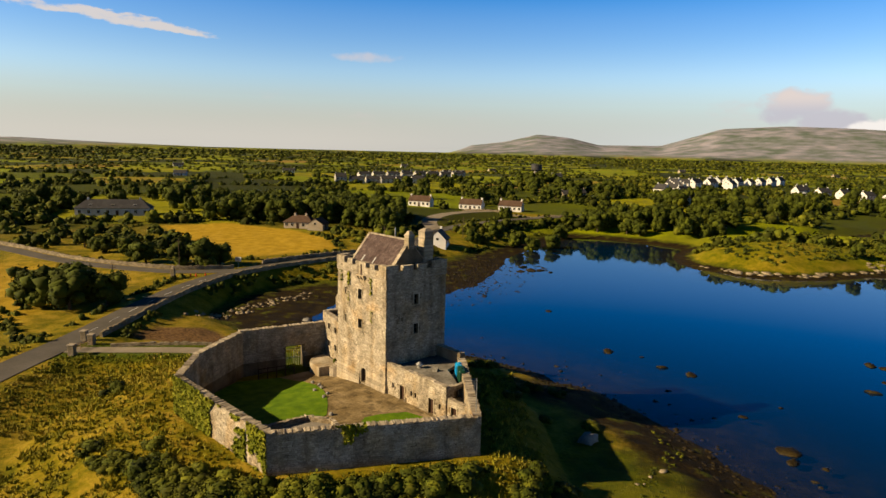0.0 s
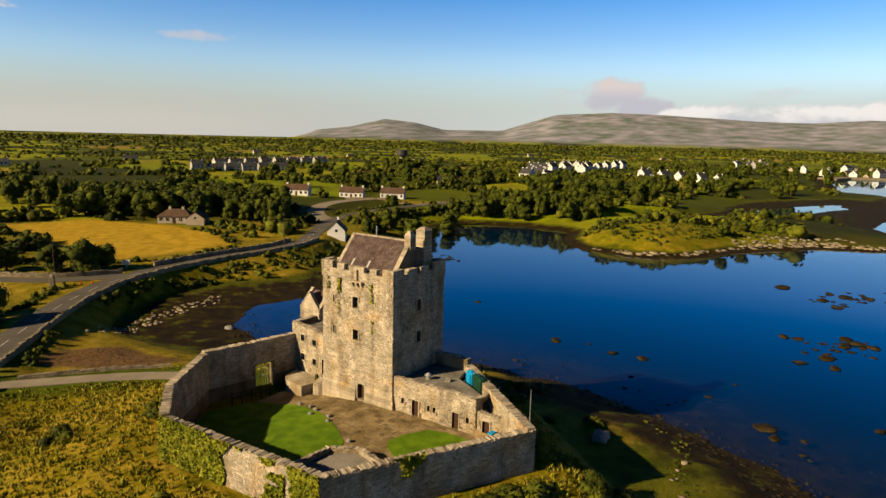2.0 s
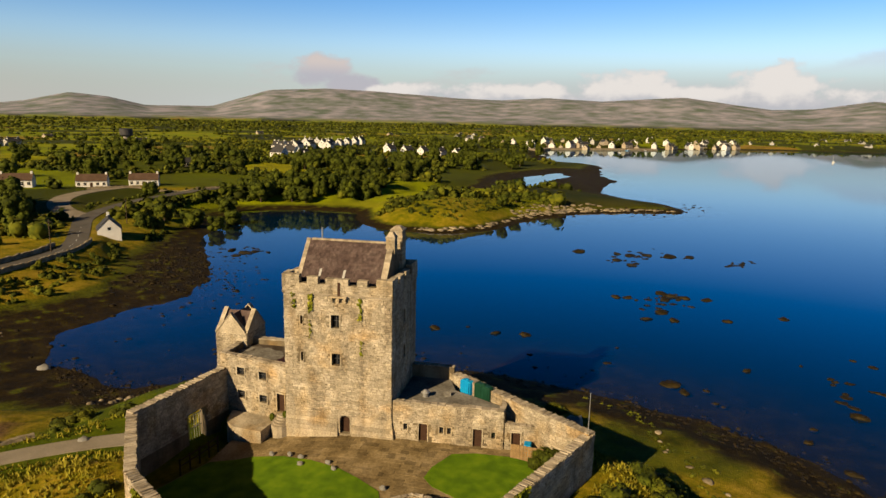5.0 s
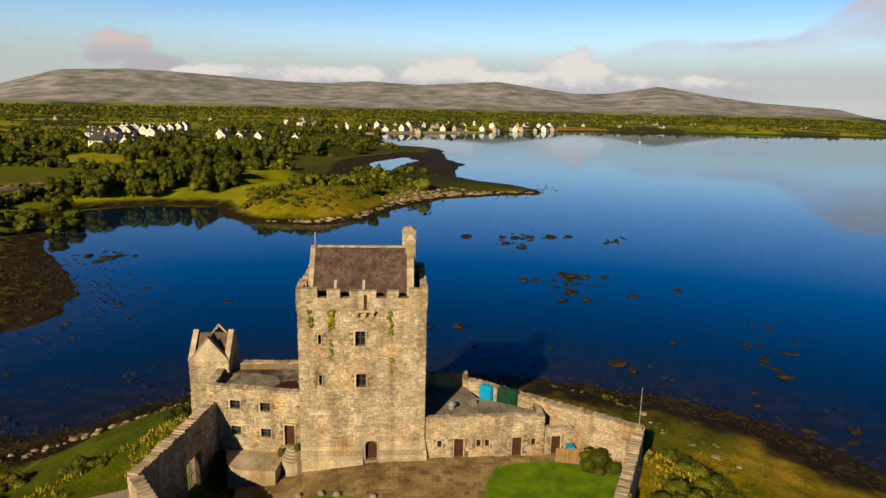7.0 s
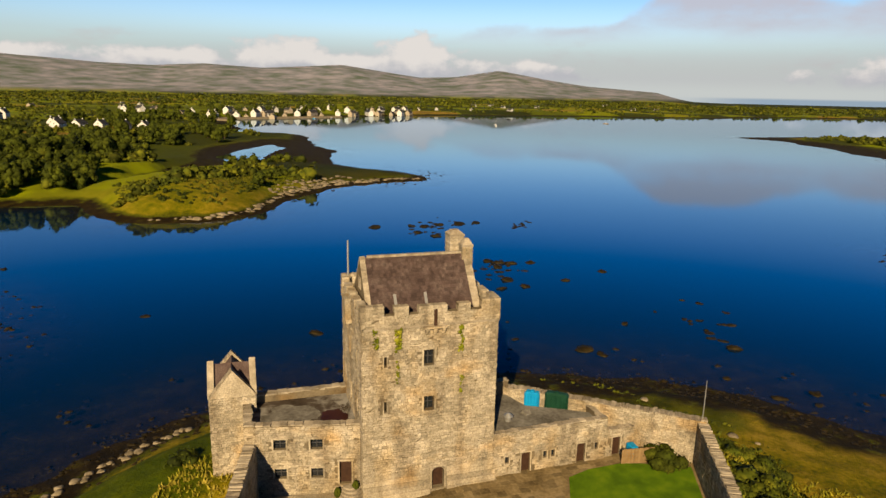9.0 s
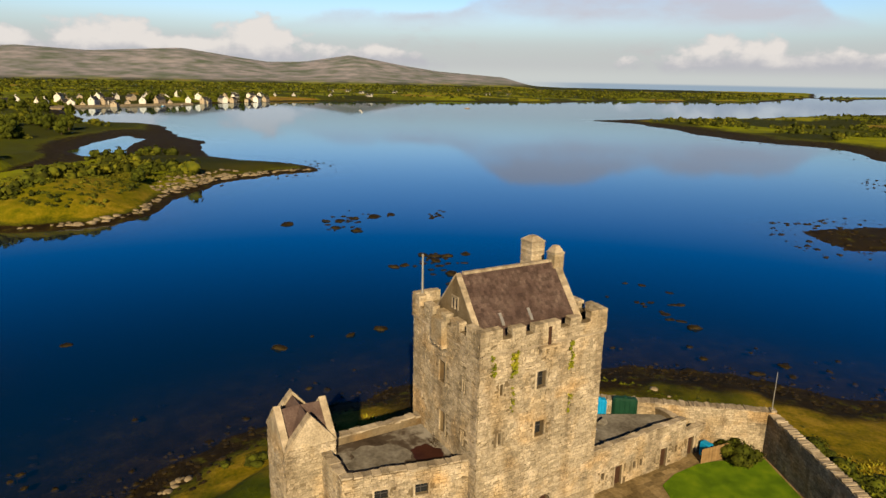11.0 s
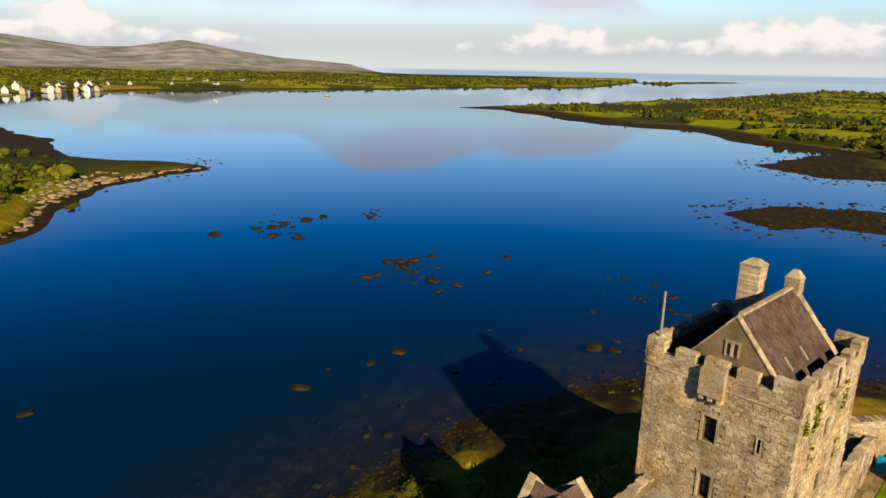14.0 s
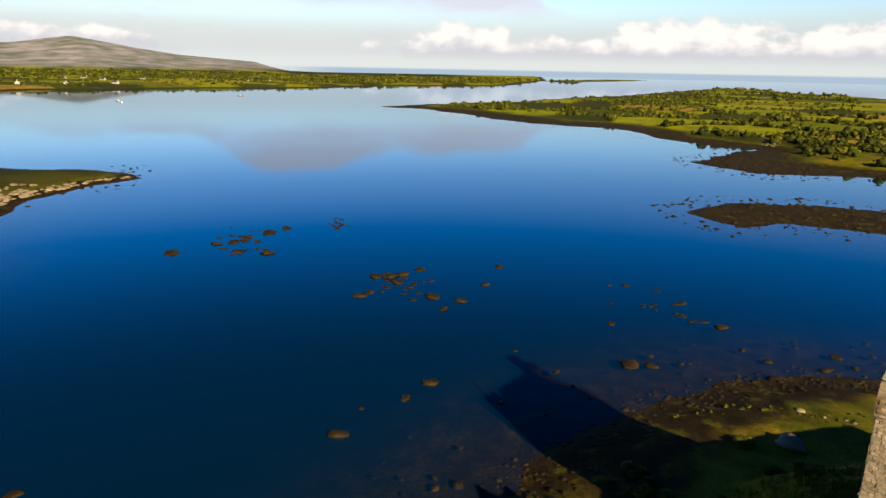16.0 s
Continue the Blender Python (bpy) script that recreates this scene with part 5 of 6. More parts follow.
def inside(outline, count, r, gap=0.0):
    """Random places within a plan outline, kept apart by gap."""
    xs, ys = [p[0] for p in outline], [p[1] for p in outline]
    got = []
    for _ in range(count * 30):
        x, y = r.uniform(min(xs), max(xs)), r.uniform(min(ys), max(ys))
        if signed(np.array([x]), np.array([y]), outline)[0] > 0 and all((x - a) ** 2 + (y - b) ** 2 > gap * gap for a, b in got):
            got.append((x, y))
            if len(got) >= count:
                break
    return got


def line_places(points, gap, r, wander=1.0):
    out = []
    for (ax, ay), (bx, by) in zip(points, points[1:]):
        k = max(1, int(math.hypot(bx - ax, by - ay) / gap))
        out += [(ax + (bx - ax) * i / k + r.uniform(-wander, wander), ay + (by - ay) * i / k + r.uniform(-wander, wander)) for i in range(k)]
    return out


tr = random.Random(5)
WOODS = [([(-104, 284), (-84, 290), (-66, 286), (-44, 282), (-30, 278), (-20, 270), (-20, 300), (-26, 326), (-60, 350), (-96, 330)], 84, 4.2, (8, 12), "dense dark green broadleaf tree in a small wood", "wood behind the hay field"),
         ([(66, 316), (84, 306), (106, 297), (124, 296), (140, 304), (150, 330), (120, 345), (92, 340), (72, 334)], 36, 5, (7.5, 10.5), "tall leafy broadleaf tree at the cove's edge", "cove trees"),
         ([(130, 350), (190, 345), (240, 400), (240, 450), (180, 470), (140, 420)], 26, 8, (8, 13), "broadleaf tree among village gardens", "garden trees"),
         ([(220, 420), (330, 400), (380, 460), (340, 500), (260, 490)], 24, 8, (8, 13), "broadleaf tree among village gardens", "garden trees"),
         ([(60, 400), (130, 380), (150, 460), (110, 560), (60, 540)], 24, 9, (8, 12), "broadleaf tree beside the cottages", "garden trees"),
         ([(330, 520), (520, 560), (560, 660), (420, 700), (340, 620)], 26, 11, (9, 14), "broadleaf tree behind the village shore", "village trees"),
         ([(590, 735), (700, 712), (980, 620), (1060, 640), (980, 780), (620, 840)], 44, 11, (8, 13), "broadleaf tree between village houses", "village trees"),
         ([(-40, 395), (40, 400), (60, 520), (-20, 540), (-60, 480)], 20, 10, (6, 10), "low broadleaf tree on rough ground", "rough ground trees"),
         ([(-170, 300), (-120, 310), (-110, 380), (-200, 390), (-215, 300)], 22, 9, (7, 11), "broadleaf tree round the farmhouse", "farm trees")]
for outline, count, gap, (lo, hi), label, group in WOODS:
    for i, (x, y) in enumerate(inside(outline, count, tr, gap)):
        h = tr.uniform(lo, hi)
        tree(x, y, h, h * tr.uniform(0.75, 1.05), i, label, group)
for i, (x, y, h) in enumerate([(-86, 138, 9), (-79, 136, 9.5), (-73, 140, 8), (-92, 144, 8), (-82, 145, 9), (-69, 187, 9), (-66, 192, 7), (-118, 214, 7), (-108, 206, 6), (-96, 200, 7), (-88, 192, 7), (-77, 190, 7),
                               (31, 330, 7), (150, 236, 5.5), (166, 244, 5), (36, 262, 6), (46, 272, 7), (54, 300, 7), (30, 268, 7), (12, 262, 6), (22, 275, 7), (62, 322, 8), (74, 330, 8), (84, 348, 7), (-190, 300, 9), (-196, 290, 8), (78, 606, 11), (88, 604, 12), (98, 612, 11), (70, 615, 10)]):
    tree(x, y, h, h * 1.05, i, "bushy broadleaf tree in a hedge by the road" if y < 230 else "leafy tree near the shore of the bay", "hedge trees")

HOUSES_AT = [(-1, 246, 9), (37, 366, 10), (15, 367, 10), (-13, 374, 10), (-58, 273, 13), (-149, 296, 20)]


def clear(x, y, room=0.0):
    if any(math.hypot(x - a, y - b) < c + room for a, b, c in HOUSES_AT):
        return False
    return all(along(np.array([x]), np.array([y]), line)[0][0] > half + 1.2 + room for line, half in WAYS)


def plants(spots, lo, hi, flat=0.8):
    out = []
    for x, y in spots:
        z = level(x, y)
        if z > 1.3 and clear(x, y, lo * 0.6):
            rad = tr.uniform(lo, hi)
            out.append((x, y, z - 0.15 * rad, rad, rad * flat * tr.uniform(0.8, 1.2)))
    return out


HEDGES = [([(-60, 150), (-52, 172), (-36, 192), (-18, 206), (-6, 222), (-1, 238)], 1.6, 1.8), ([(-44, 196), (-26, 206), (-14, 216)], 2.0, 1.5), ([(-70, 100), (-70, 132)], 1.8, 1.2), ([(-71, 150), (-69, 168)], 1.8, 1.2),
          ([(-75, 183), (-118, 196), (-150, 215)], 2.0, 1.6), ([(-118, 268), (-100, 290), (-66, 278), (-42, 276)], 1.8, 2.0), ([(-64, 198), (-50, 206), (-34, 221)], 1.8, 1.0), ([(4, 240), (20, 258), (34, 280), (48, 304)], 1.3, 3.0), ([(-46, 178), (-24, 194), (-4, 212), (8, 232)], 1.8, 2.4),
          ([(-36, 228), (-44, 252), (-60, 264)], 2.2, 1.6), ([(-128, 262), (-118, 246), (-84, 198)], 1.6, 2.6), ([(-70, 108), (-88, 128), (-92, 150)], 2.0, 1.6), ([(6, 352), (30, 345), (62, 336)], 2.5, 0.8), ([(-2, 292), (6, 312), (30, 330)], 1.8, 1.4),
          ([(-62, 150), (-59, 130), (-58, 114)], 2.2, 1.3)]
spots = []
for pts, gap, w in HEDGES:
    spots += line_places(pts, gap, tr, w)
mass("hedgerow", SHRUB_MID, plants(spots, 1.3, 2.6, 0.95), HEDGE, "dense dark green roadside hedges and thickets", "hedge")
ISLET = [(102, 232), (112, 222), (135, 228), (165, 236), (190, 236), (180, 262), (150, 275), (122, 282), (106, 262)]
spots = inside(ISLET, 300, tr, 1.5)
mass("scrub", SHRUB_MID, plants(spots, 0.9, 2.4, 0.8), HEDGE, "low green scrub covering the islet", "scrub")
spots = []
for _ in range(2600):
    x, y = tr.uniform(-70, 30), tr.uniform(30, 150)
    w = float(signed(np.array([x]), np.array([y]), BAWN_W)[0])
    if w < -2.0 and float(vnoise(np.array([x]), np.array([y]), 13, 77, 2)[0]) > 0.10:
        spots.append((x, y))
spots = spots[:70] + line_places([(-20, 57), (-12, 56), (-2, 59), (5, 62)], 0.8, tr, 1.6) + line_places([(-38, 66), (-26, 60), (-20, 55)], 0.9, tr, 2.5) + line_places([(-10, 50), (2, 54), (10, 58)], 1.2, tr, 2.0)
mass("bramble_scrub", SHRUB_NEAR, plants(spots, 0.8, 2.3, 0.8), HEDGE, "bramble and bracken scrub below the castle wall", "scrub")
foot = line_places([(-19, 56.5), (-12, 56), (-4, 58.5), (3, 61.5)], 1.3, tr, 1.1) + line_places([(-30, 60), (-24, 57)], 1.6, tr, 1.2) + line_places([(8, 60), (14, 66)], 1.7, tr, 1.0)
mass("wall_foot_bushes", SHRUB_NEAR, plants(foot, 1.5, 2.7, 1.0), LEAVES, "leafy green bushes at the foot of the castle wall", "bush")
bank = line_places([(17, 58), (22, 66), (27, 74), (31, 82), (31, 92), (25, 101)], 0.55, tr, 2.2)
mass("bank_weeds", SHRUB_MID, plants(bank, 0.25, 0.7, 0.7), LEAVES, "low yellow-green weeds on the bank above the shore", "weeds")
bush = thing("garden_bush", CASTLE @ pose(-1.9, -16.7, YARD), "rounded bush growing in the courtyard corner", "bush")
for dx_, dy_, rr_ in ((0, 0, 2.0), (-0.6, 1.3, 1.5), (0.9, 0.9, 1.6), (1.4, 0.2, 1.4)):
    v, f = SHRUB_NEAR[1]
    o = new("foliage", tri_mesh("foliage", v * rr_ + np.array([dx_, dy_, 0.2]), f, HEDGE))
    o.parent = bush

# hedges between far fields, and scrub on rough land
hr = np.random.default_rng(21)
K = 110000
hrad = np.exp(hr.uniform(math.log(240), math.log(3000), K))
haz = np.radians(hr.uniform(-42, 128, K))
hx, hy = hrad * np.sin(haz), hrad * np.cos(haz)
_, hedge_edge = cells(hx, hy)
hz = height(hx, hy)
scrubby = vnoise(hx, hy, 140, 55, 3)
keep = (hz > 2.2) & (hz < 40) & ((hedge_edge < 4.5 + hrad * 0.006) | (scrubby > 0.17) | ((scrubby > 0.02) & (hr.uniform(0, 1, K) < 0.10)))
keep &= (signed(hx, hy, HAYFIELD) < -3) & (signed(hx, hy, COTTAGELAWN) < -2)
for a, b, c in HOUSES_AT:
    keep &= np.hypot(hx - a, hy - b) > c + 4
for line, half in WAYS:
    keep &= along(hx, hy, line)[0] > half + 4
near_i, far_i = [np.nonzero(keep & m)[0] for m in ((hrad < 700), (hrad >= 700))]
near_i, far_i = near_i[:3000], far_i[:9500]


def far_places(idx, lo, hi):
    return [(hx[i], hy[i], hz[i] - 0.3, s, s * k) for i, s, k in zip(idx, hr.uniform(lo, hi, len(idx)) * np.clip(hrad[idx] / 900, 1, 2.8), hr.uniform(0.7, 1.1, len(idx)))]


mass("field_hedges", SHRUB_MID, far_places(near_i, 2.4, 7.4), HEDGE, "hedgerows and thickets between small fields", "hedge")
mass("distant_hedges", SHRUB_FAR, far_places(far_i, 3.4, 6.5), HEDGE, "distant hedgerows and low woods", "hedge")


# ---- roads, paths and roadside walls ----
def smooth_line(points, every=2.0):
    """A line of places, rounded and cut into even steps."""
    p = np.array(points, float)
    for _ in range(3):
        q = np.repeat(p, 2, 0)[1:-1]
        p = np.concatenate([p[:1], q * 0.75 + np.where(np.arange(len(q))[:, None] % 2 == 0, np.roll(q, -1, 0), np.roll(q, 1, 0)) * 0.25, p[-1:]])
    d = np.concatenate([[0], np.cumsum(np.hypot(*np.diff(p[:, :2], axis=0).T))])
    k = np.arange(0, d[-1], every)
    return np.stack([np.interp(k, d, p[:, i]) for i in range(3)], 1)


def sideways(line):
    t = np.gradient(line[:, :2], axis=0)
    t /= np.linalg.norm(t, axis=1)[:, None]
    return np.stack([t[:, 1], -t[:, 0]], 1)


def ribbon(name, points, a, b, lift, material, label, category, parent=None):
    line = smooth_line(points)
    side = sideways(line)
    verts, faces = [], []
    for i, (p, s) in enumerate(zip(line, side)):
        for off in (a, b):
            for dz_ in (lift, -0.5):
                verts.append((p[0] + s[0] * off, p[1] + s[1] * off, p[2] + dz_))
        if i:
            k = 4 * i
            faces += [(k - 4, k, k + 2, k - 2), (k - 3, k - 4, k - 2, k - 1)][:1] + [(k - 4, k - 3, k + 1, k), (k - 1, k - 2, k + 2, k + 3)]
    ob = from_arrays(name, verts, faces, material, parent)
    if label:
        tagged(ob, label, category, kind="structure")
    return ob


road = ribbon("road", ROAD, -2.9, 2.9, 0.10, ASPHALT, "worn grey asphalt country road", "road")
ribbon("side_road", SIDE_ROAD, -2.4, 2.4, 0.094, ASPHALT, "narrow worn asphalt side road", "road")
ribbon("drive", DRIVE, -1.4, 1.4, 0.11, GRAVEL, "narrow pale path to the castle gate", "path")
ribbon("car_park", CAR_PARK, -3.8, 3.8, 0.088, GRAVEL, "pale gravel lane by the cottages", "lane")
line = smooth_line(ROAD, 2.0)
side = sideways(line)
for i in range(28, 110, 4):
    p, q = line[i], line[i + 2]
    dash = bmesh.new()
    prism(dash, [(p[0] - 0.06, p[1]), (p[0] + 0.06, p[1]), (q[0] + 0.06, q[1]), (q[0] - 0.06, q[1])], p[2] + 0.09, p[2] + 0.112)
    part("centre_line", dash, WHITEPAINT, road)


def field_wall(name, points, tall, thick, label, first=0.0):
    """A dry-stone wall along a line of places on the ground."""
    pts = [(x, y, 0) for x, y in points]
    line = smooth_line(pts, 0.8)
    side = sideways(line)
    z = height(line[:, 0], line[:, 1])
    bm, r = bmesh.new(), random.Random(len(points))
    for i in range(len(line) - 1):
        p, q, s = line[i], line[i + 1], side[i]
        h, zz = 0.0, min(z[i], z[i + 1]) - 0.3
        while h < tall + 0.3:
            e = r.uniform(0.22, 0.36)
            t_ = thick * (1 - 0.25 * h / (tall + 0.3)) / 2
            k0, k1 = r.uniform(-0.12, 0.0), 1 + r.uniform(0.0, 0.12)
            c = [(p + (q - p) * k)[:2] + s * o for k in (k0, k1) for o in (-t_, t_)]
            v = [bm.verts.new((x + r.uniform(-.04, .04), y + r.uniform(-.04, .04), zz + h + d + r.uniform(-.03, .03))) for d in (0, e) for x, y in c]
            for f in ((0, 1, 5, 4), (1, 3, 7, 5), (3, 2, 6, 7), (2, 0, 4, 6), (4, 5, 7, 6)):
                bm.faces.new([v[j] for j in f])
            h += e
    bmesh.ops.recalc_face_normals(bm, faces=bm.faces)
    w = thing(name, pose(0, 0, 0), label, "wall")
    tagged(part("stonework", bm, RUBBLE, w), kind="stuff")


def offset(points, d):
    line = smooth_line(points, 6.0)
    side = sideways(line)
    return [tuple(p[:2] + s * d) for p, s in zip(line, side)]


ro = offset(ROAD, 3.9)
field_wall("roadside_wall", [p for p in ro if 112 < p[1] < 236], 0.9, 0.6, "low grey dry-stone wall beside the road")
ro = offset(ROAD, -4.0)
field_wall("roadside_wall", [p for p in ro if 190 < p[1] < 232], 1.1, 0.6, "low grey dry-stone wall below the hay field")
field_wall("roadside_wall", offset(SIDE_ROAD, 3.4), 0.9, 0.6, "low grey dry-stone wall along the side road")
field_wall("garden_wall", [(10, 350), (34, 344), (62, 334), (88, 344)], 0.8, 0.5, "low stone wall before the cottages' green")
field_wall("drive_edging", [(-56, 108), (-46, 109), (-36, 108.5)], 0.35, 0.6, "broken line of stones beside the castle path")

# ---- houses ----
def house(x, y, turn, length, deep_, eave, ridge, walls, roof, label, group="", chimneys=2, windows=4, hip=0.0, porch=False, base=None, dormers=0):
    """A house with its long front to -y before the turn."""
    z = (level(x, y) if base is None else base) - 0.1
    h = thing("house", pose(x, y, z, 0, 0, turn), label, "house", group)
    L, D = length / 2, deep_ / 2
    bm = bmesh.new()
    lo = [bm.verts.new(p) for p in ((-L, -D, -1.5), (L, -D, -1.5), (L, D, -1.5), (-L, D, -1.5))]
    hi = [bm.verts.new(p) for p in ((-L, -D, eave), (L, -D, eave), (L, D, eave), (-L, D, eave))]
    top = [bm.verts.new((-L + hip, 0, ridge - 0.05)), bm.verts.new((L - hip, 0, ridge - 0.05))]
    for f in ((lo[0], lo[1], hi[1], hi[0]), (lo[1], lo[2], hi[2], hi[1]), (lo[2], lo[3], hi[3], hi[2]), (lo[3], lo[0], hi[0], hi[3]), (hi[0], hi[3], top[0]), (hi[1], top[1], hi[2]), (hi[0], top[0], top[1], hi[1]), (hi[2], top[1], top[0], hi[3])):
        bm.faces.new(f)
    bmesh.ops.recalc_face_normals(bm, faces=bm.faces)
    body = part("wall", bm, walls, h)
    o = 0.35
    drop = (ridge - eave) / D * o
    for sy in (-1, 1):
        bm = bmesh.new()
        pts = [(-L - (o if hip else 0.12), sy * (D + o), eave - drop), (L + (o if hip else 0.12), sy * (D + o), eave - drop), (L - hip + (0 if hip else 0.12), 0, ridge), (-L + hip - (0 if hip else 0.12), 0, ridge)]
        v = [bm.verts.new(Vector(p) + Vector((0, 0, d))) for d in (0.03, 0.2) for p in pts]
        for f in ((0, 1, 2, 3), (4, 5, 6, 7), (0, 1, 5, 4), (1, 2, 6, 5), (2, 3, 7, 6), (3, 0, 4, 7)):
            bm.faces.new([v[i] for i in f])
        bmesh.ops.recalc_face_normals(bm, faces=bm.faces)
        part("roof_slope", bm, roof, h)
    if hip:
        for sx in (-1, 1):
            bm = bmesh.new()
            pts = [(sx * (L + o), -D - o, eave - drop), (sx * (L + o), D + o, eave - drop), (sx * (L - hip), 0, ridge)]
            v = [bm.verts.new(Vector(p) + Vector((0, 0, d))) for d in (0.02, 0.21) for p in pts]
            for f in ((0, 1, 2), (3, 4, 5), (0, 1, 4, 3), (1, 2, 5, 4), (2, 0, 3, 5)):
                bm.faces.new([v[i] for i in f])
            bmesh.ops.recalc_face_normals(bm, faces=bm.faces)
            part("roof_hip", bm, roof, h)
    for k in range(chimneys):
        cx_ = (-L + hip + 0.6) if k == 0 else (L - hip - 0.6) if k == 1 else 0
        c = part("chimney", boxes((cx_ - 0.45, cx_ + 0.45, -0.4, 0.4, ridge - 0.7, ridge + 1.0), bevel=0.03), walls, h)
        part("chimney_pot", boxes((cx_ - 0.15, cx_ + 0.15, -0.15, 0.15, ridge + 1.0, ridge + 1.4), bevel=0.03), BROWNTILE, c)
    for sy in (-1, 1):
        for k in range(windows):
            wx = -L + length * (k + 0.5) / windows
            is_door = sy < 0 and k == windows // 2
            z0, z1, w = (0.0, 2.1, 0.5) if is_door else (0.9, 2.2, 0.55)
            win = part("door" if is_door else "window", boxes((wx - w - 0.08, wx + w + 0.08, sy * D - 0.06, sy * D + 0.06, z0 - 0.08, z1 + 0.08)), DARKWOOD if is_door else WHITEPAINT, h)
            if not is_door:
                part("pane", boxes((wx - w, wx - 0.04, sy * D - 0.075, sy * D + 0.075, z0, z1), (wx + 0.04, wx + w, sy * D - 0.075, sy * D + 0.075, z0, z1)), GLASS, win)
            if eave > 4.4:
                win = part("window", boxes((wx - 0.6, wx + 0.6, sy * D - 0.06, sy * D + 0.06, 3.3, 4.5)), WHITEPAINT, h)
                part("pane", boxes((wx - 0.52, wx + 0.52, sy * D - 0.075, sy * D + 0.075, 3.38, 4.42)), GLASS, win)
    if not hip:
        for sx in (-1, 1):
            win = part("window", boxes((sx * L - 0.06, sx * L + 0.06, -0.5, 0.5, eave - 0.3, eave + 0.7)), WHITEPAINT, h)
            part("pane", boxes((sx * L - 0.075, sx * L + 0.075, -0.42, 0.42, eave - 0.22, eave + 0.62)), GLASS, win)
    for k in range(dormers):
        wx = -L * 0.6 + 1.2 * L * (k / max(1, dormers - 1))
        d = part("dormer", boxes((wx - 0.7, wx + 0.7, -D * 0.75, -D * 0.2, eave + 0.3, eave + 1.6)), walls, h)
        part("pane", boxes((wx - 0.5, wx + 0.5, -D * 0.75 - 0.02, -D * 0.7, eave + 0.65, eave + 1.4)), GLASS, d)
    return h


house(-1.5, 247, -100, 8.0, 6.4, 2.5, 5.7, BRIGHTRENDER, GREYSLATE, "small white gabled house beside the bay road", chimneys=1, windows=3)
for x, y in ((37.4, 366), (15.5, 368), (-13.2, 375)):
    house(x, y, -20, 13.0, 6.4, 3.1, 5.7, BRIGHTRENDER, BROWNTILE, "white holiday cottage with a brown roof above the green", "holiday cottages", windows=5)
house(-60, 275, -8, 12, 8, 2.6, 4.9, CREAM, BROWNTILE, "cream bungalow with a brown hipped roof among trees", chimneys=2, windows=5, hip=3.0)
house(-52, 271, 82, 8, 6.5, 2.6, 4.8, CREAM, BROWNTILE, "cream wing of a bungalow with a brown roof", chimneys=0, windows=3)
house(-149, 297, 12, 31, 9, 3.2, 6.6, RENDERED, GREYSLATE, "long white farmhouse with a dark hipped slate roof", chimneys=2, windows=8, hip=4.0, dormers=3)

terrace_h = house(-86, 546, 20, 9, 7.5, 5.2, 8.2, RENDERED, GREYSLATE, "white two-storey estate house with a grey slate roof", "grey estate", windows=3)
plain_h = house(165, 500, -60, 10.5, 8.2, 5.2, 8.8, BRIGHTRENDER, GREYSLATE, "white gabled house in a hillside estate", "hillside estate", windows=3)
shop_h = house(690, 715, 35, 15, 9, 5.8, 9.4, BRIGHTRENDER, GREYSLATE, "white two-storey house on the village waterfront", "waterfront houses", windows=4)
cream_h = house(720, 676, 25, 12, 8, 5.4, 8.4, CREAM, GREYSLATE, "cream two-storey house on the village waterfront", "waterfront houses", windows=4)
bung_h = house(86, 452, 10, 12, 7, 2.7, 5.2, CREAM, GREYSLATE, "single-storey house among trees", "scattered houses", windows=4)
far_h = house(124, 736, 20, 12, 7, 2.8, 5.6, RENDERED, GREYSLATE, "distant white house among fields", "scattered houses", windows=4)


hrnd = random.Random(9)


def copies(ob, spots, lo=0.85, hi=1.1, up=0.95):
    for x, y, turn in spots:
        copy_thing(ob, pose(x, y, level(x, y) - 0.1, 0, 0, turn) @ Matrix.Diagonal((hrnd.uniform(lo, hi), hrnd.uniform(0.85, 1.0), hrnd.uniform(0.88, 1.06) * up, 1)))


copies(terrace_h, [(-86 + 12.5 * k, 546 + 9 * k * 0.5 + (0 if k % 2 else 5), 20 + hrnd.uniform(-4, 4)) for k in range(1, 6)] + [(-78 + 13 * k, 640 + 10 * k, 30) for k in range(8)] + [(-40 + 14 * k, 690 + 10 * k, 35) for k in range(5)], 1.15, 1.45, 0.8)
copies(plain_h, [(186, 525, -60), (192, 545, -58), (197, 565, -60), (202, 583, -60), (170, 470, 30), (152, 425, 28), (160, 440, 30), (215, 600, -30), (232, 612, 40), (250, 622, 35), (262, 606, 45), (275, 640, 40), (290, 655, 40), (306, 664, 42), (322, 676, 45), (340, 690, 45), (357, 706, 40), (268, 668, 60), (284, 690, 60), (300, 705, 62)], 1.0, 1.35, 1.0)
copies(plain_h, [(300, 556, 20), (312, 545, 20), (322, 533, 22), (334, 522, 22), (346, 512, 24), (290, 540, 20), (256, 470, 70)])
for k in range(17):
    copies((shop_h, cream_h, bung_h)[k % 3], [(660 + 22 * k + hrnd.uniform(-11, 11), 720 - 8.0 * k + hrnd.uniform(-3, 10) + (10 if k < 6 else 4), 22 + hrnd.uniform(-24, 24))], 1.0, 1.9, 1.2)
for k in range(30):
    copies((shop_h, plain_h, cream_h, bung_h)[k % 4], [(600 + 16 * k + hrnd.uniform(-12, 12), 775 - 5 * k + hrnd.uniform(-30, 60), hrnd.uniform(-20, 80))], 0.8, 1.4, 1.0)
copies(bung_h, [(63, 893, 30), (11, 718, 0), (95, 470, 20), (600, 1018, 20), (380, 1063, 10)])
